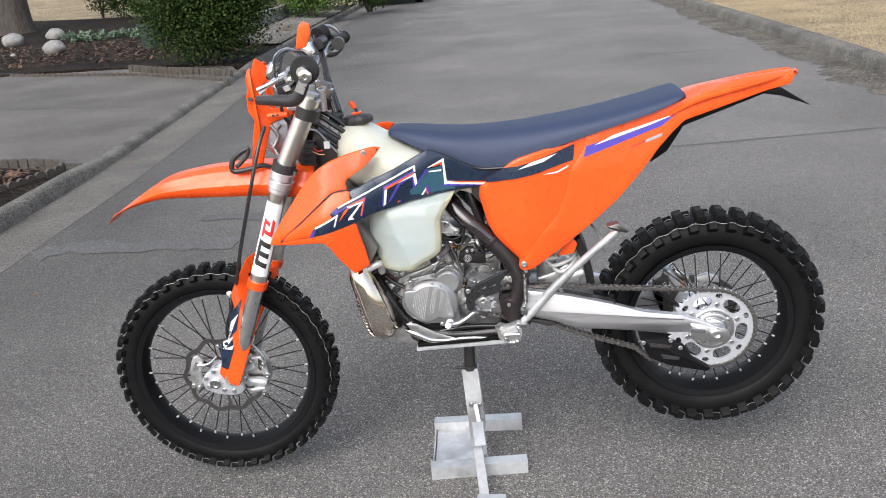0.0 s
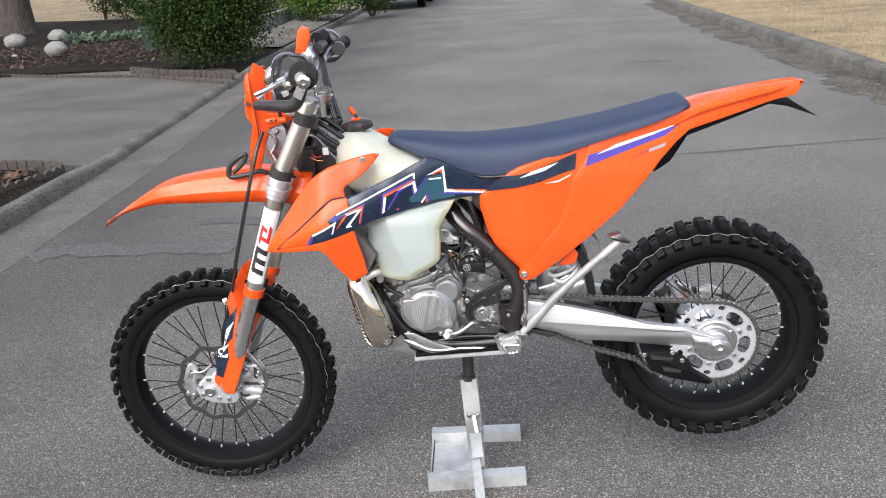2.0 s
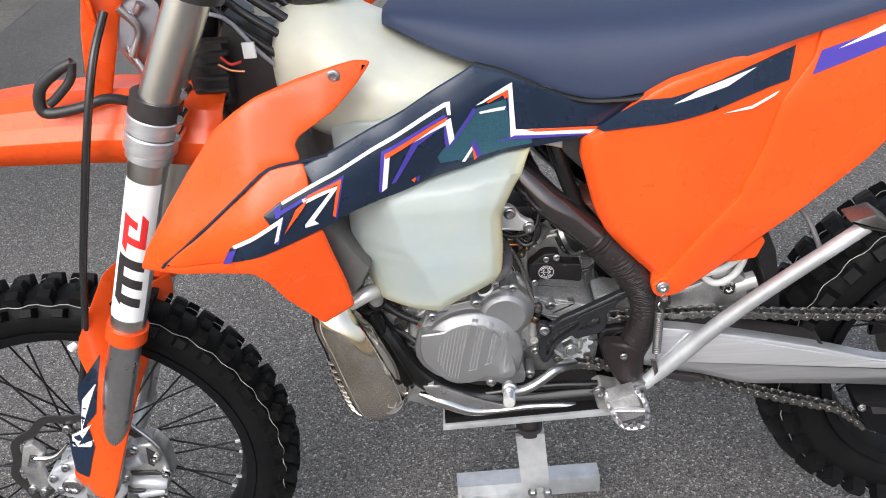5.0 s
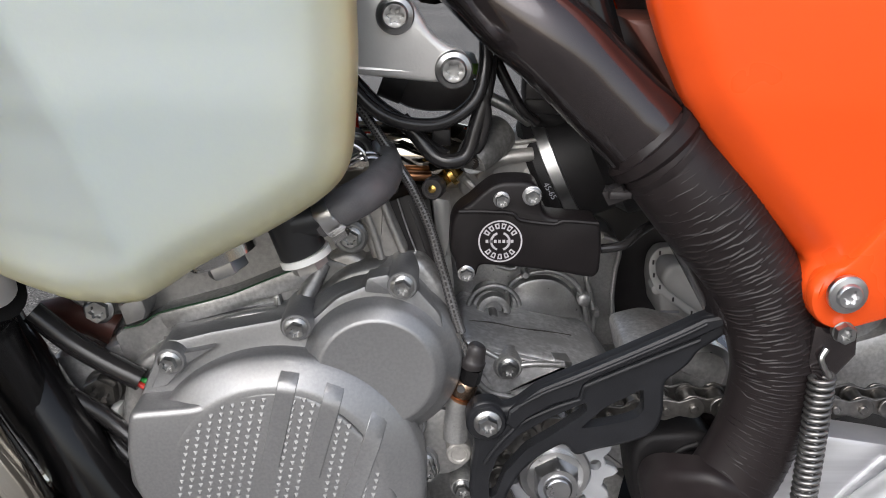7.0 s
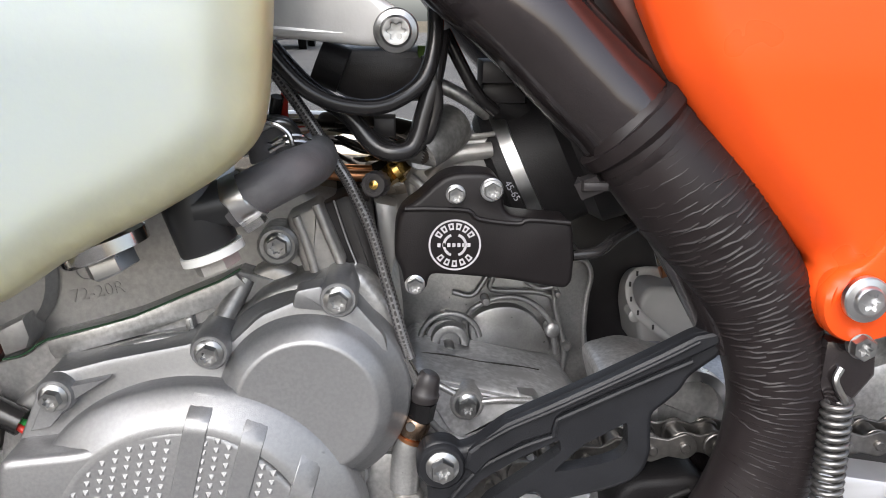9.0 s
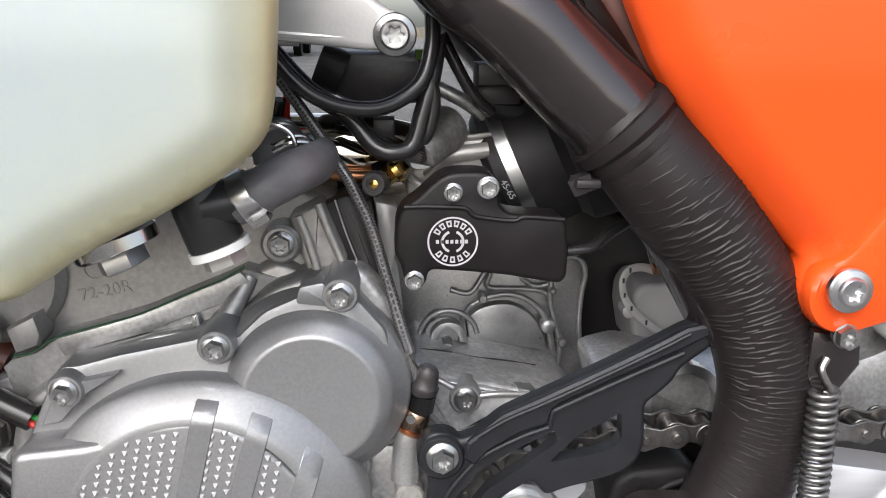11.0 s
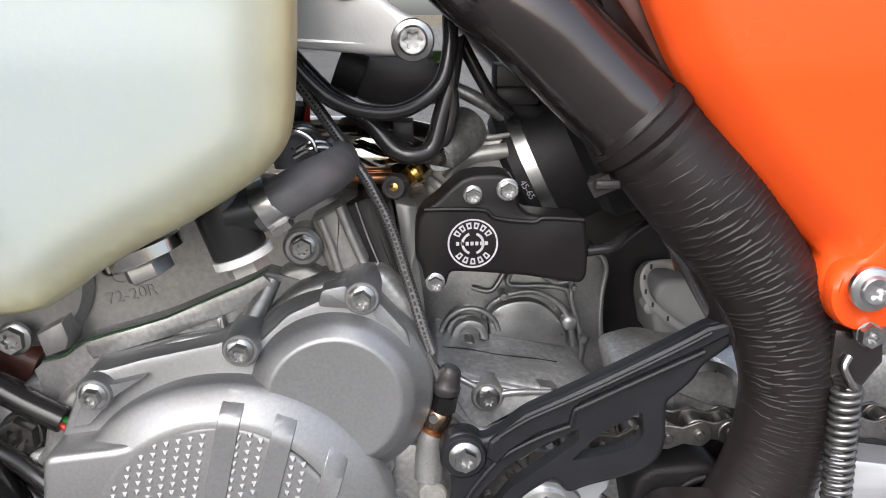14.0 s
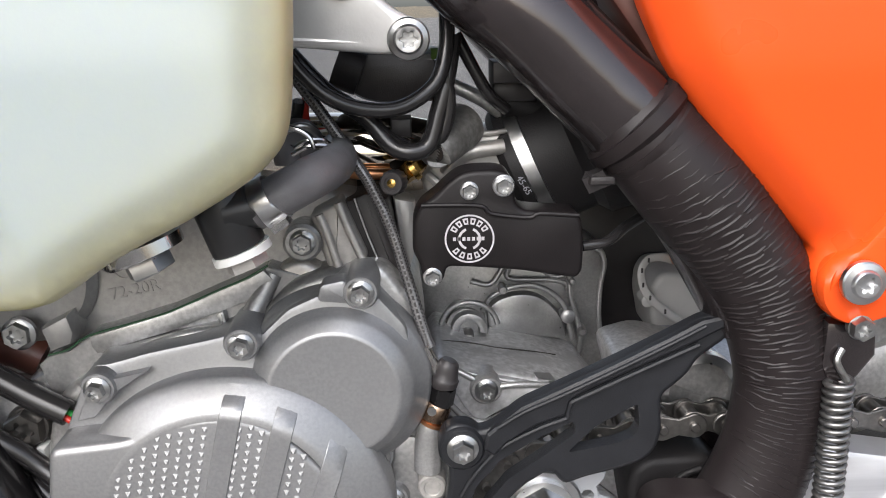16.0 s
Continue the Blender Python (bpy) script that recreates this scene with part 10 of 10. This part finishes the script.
part("loom_core", plate([(-0.43, 1.0), (-0.36, 0.94), (-0.3, 0.98), (-0.3, 1.05), (-0.39, 1.12)], -0.045, 0.045, 0.006), BLACK, bike, "black wiring bundle behind the fork")
# headlamp unit and bits behind the mask
part("headlamp", lathe([(0.05, 0.0), (0.065, 0.03), (0.07, 0.06), (0.06, 0.07), (0.001, 0.075)], (-0.47, 0, 1.12), (-1, 0, -0.1), 32), GREY_FILM, bike, "headlamp behind the mask")
for pts in ([(-0.512, -0.08, 1.1491), (-0.4962, -0.07, 1.1164), (-0.513, -0.07, 1.081)], [(-0.4893, -0.06, 1.1468), (-0.5212, -0.06, 1.0993), (-0.5073, -0.06, 1.0565)]):
    cable(pts, 0.006, ALU, "lamp_bracket")
# fork foot: caliper, speed sensor, hub
fc = part("front_caliper", plate([(-0.694, 0.4211), (-0.6665, 0.4459), (-0.633, 0.4468), (-0.618, 0.4195), (-0.6149, 0.3683), (-0.6346, 0.3307), (-0.6638, 0.3191), (-0.6931, 0.3318), (-0.7076, 0.3633)], -0.128, -0.09, 0.006, 3, 0.005), ALU_CAST, bike, "silver front brake caliper")
for p, q, r in ([(-0.6823, -0.13, 0.4068), (-0.6532, -0.13, 0.4197)] + [0.0115], [(-0.6809, -0.13, 0.3692), (-0.6241, -0.13, 0.3577)] + [0.0125], [(-0.6798, -0.128, 0.3334), (-0.6329, -0.128, 0.3394)] + [0.008]):
    p, q = Vector(p), Vector(q)
    part("caliper_cylinder", tube([p, p.lerp(q, 0.1), p.lerp(q, 0.9), q], [r * 0.75, r, r, r * 0.75], 22, 1, False), SPROCKET, fc, "bright caliper cylinder")
# the caliper's slots are black plates that stand in for their shade
for o in ([(-0.6814, 0.3897), (-0.6387, 0.3888), (-0.6277, 0.3784), (-0.6794, 0.3811)], [(-0.6417, 0.4397), (-0.6308, 0.4294), (-0.6375, 0.399), (-0.6458, 0.406)], [(-0.6949, 0.3557), (-0.6868, 0.3469), (-0.6653, 0.3465), (-0.6694, 0.3379), (-0.6966, 0.3419)]):
    part("caliper_slot_shade", plate(o, -0.1325, -0.126, 0.001, 1), BLACK, fc, "black plate as shade in the caliper slot")
for px in [(-0.6324, -0.13, 0.4159), (-0.6633, -0.13, 0.4368), (-0.6213, -0.13, 0.3816), (-0.6965, -0.128, 0.3717), (-0.6437, -0.12, 0.3173)]:
    bolt(px, 0.0065, CHROME, fc, 0.007)
carrier = part("axle_carrier", plate([(-0.7704, 0.4108), (-0.796, 0.4045), (-0.8232, 0.3878), (-0.8392, 0.3639), (-0.8282, 0.3322), (-0.793, 0.3157), (-0.7531, 0.3097), (-0.7184, 0.3125), (-0.7001, 0.3332), (-0.7134, 0.3752), (-0.7388, 0.3929)], -0.12, -0.09, 0.006, 3, 0.006), SPROCKET, bike, "silver cast axle carrier at the fork foot")
part("carrier_arm", plate([(-0.8722, 0.4021), (-0.8532, 0.4461), (-0.8368, 0.4525), (-0.8214, 0.4318), (-0.8361, 0.3944), (-0.8355, 0.3564), (-0.8511, 0.3357), (-0.8713, 0.3466), (-0.8702, 0.3744)], -0.118, -0.108, 0.003, 2, 0.003, [[(-0.8599, 0.4018), (-0.8465, 0.429), (-0.8347, 0.4253), (-0.8454, 0.3946)]]), ALU_CAST, carrier, "cast lug of the carrier")
part("carrier_strip", tube([(-0.8389, -0.122, 0.4225), (-0.8151, -0.124, 0.4232), (-0.7939, -0.124, 0.4312), (-0.7733, -0.122, 0.4516)], [0.0035, 0.0045, 0.0045, 0.003], 12, 4), CHROME, carrier)
part("axle_end", lathe([(0.017, -0.004), (0.017, 0.004), (0.014, 0.006), (0.011, 0.006), (0.01, 0.002), (0.0005, 0.002)], (-0.7921, -0.124, 0.3574), (0, -1, 0), 32), CHROME, carrier, "hollow bright axle end")
for px in [(-0.866, -0.12, 0.3495), (-0.8484, -0.12, 0.3422), (-0.8213, -0.122, 0.3741), (-0.816, -0.122, 0.3463), (-0.7684, -0.122, 0.3314), (-0.7379, -0.122, 0.3273), (-0.7932, -0.122, 0.3976), (-0.7676, -0.118, 0.4796)]:
    bolt(px, 0.0055, STEEL, carrier, 0.006)
cable([(-0.6725, -0.12, 0.5051), (-0.6527, -0.125, 0.484), (-0.6302, -0.13, 0.4596), (-0.6174, -0.133, 0.4341), (-0.6285, -0.134, 0.4147)], 0.0034, STEEL, "brake_pipe")
bolt((-0.7204, -0.148, 0.3711), 0.007, STEEL, fork_guard, 0.006)
part("guard_button", lathe([(0.006, -0.004), (0.006, 0.006), (0.0005, 0.008)], (-0.6903, -0.146, 0.6677), (-0.6, -1, 0), 16), PLASTIC_WHITE, fork_guard)
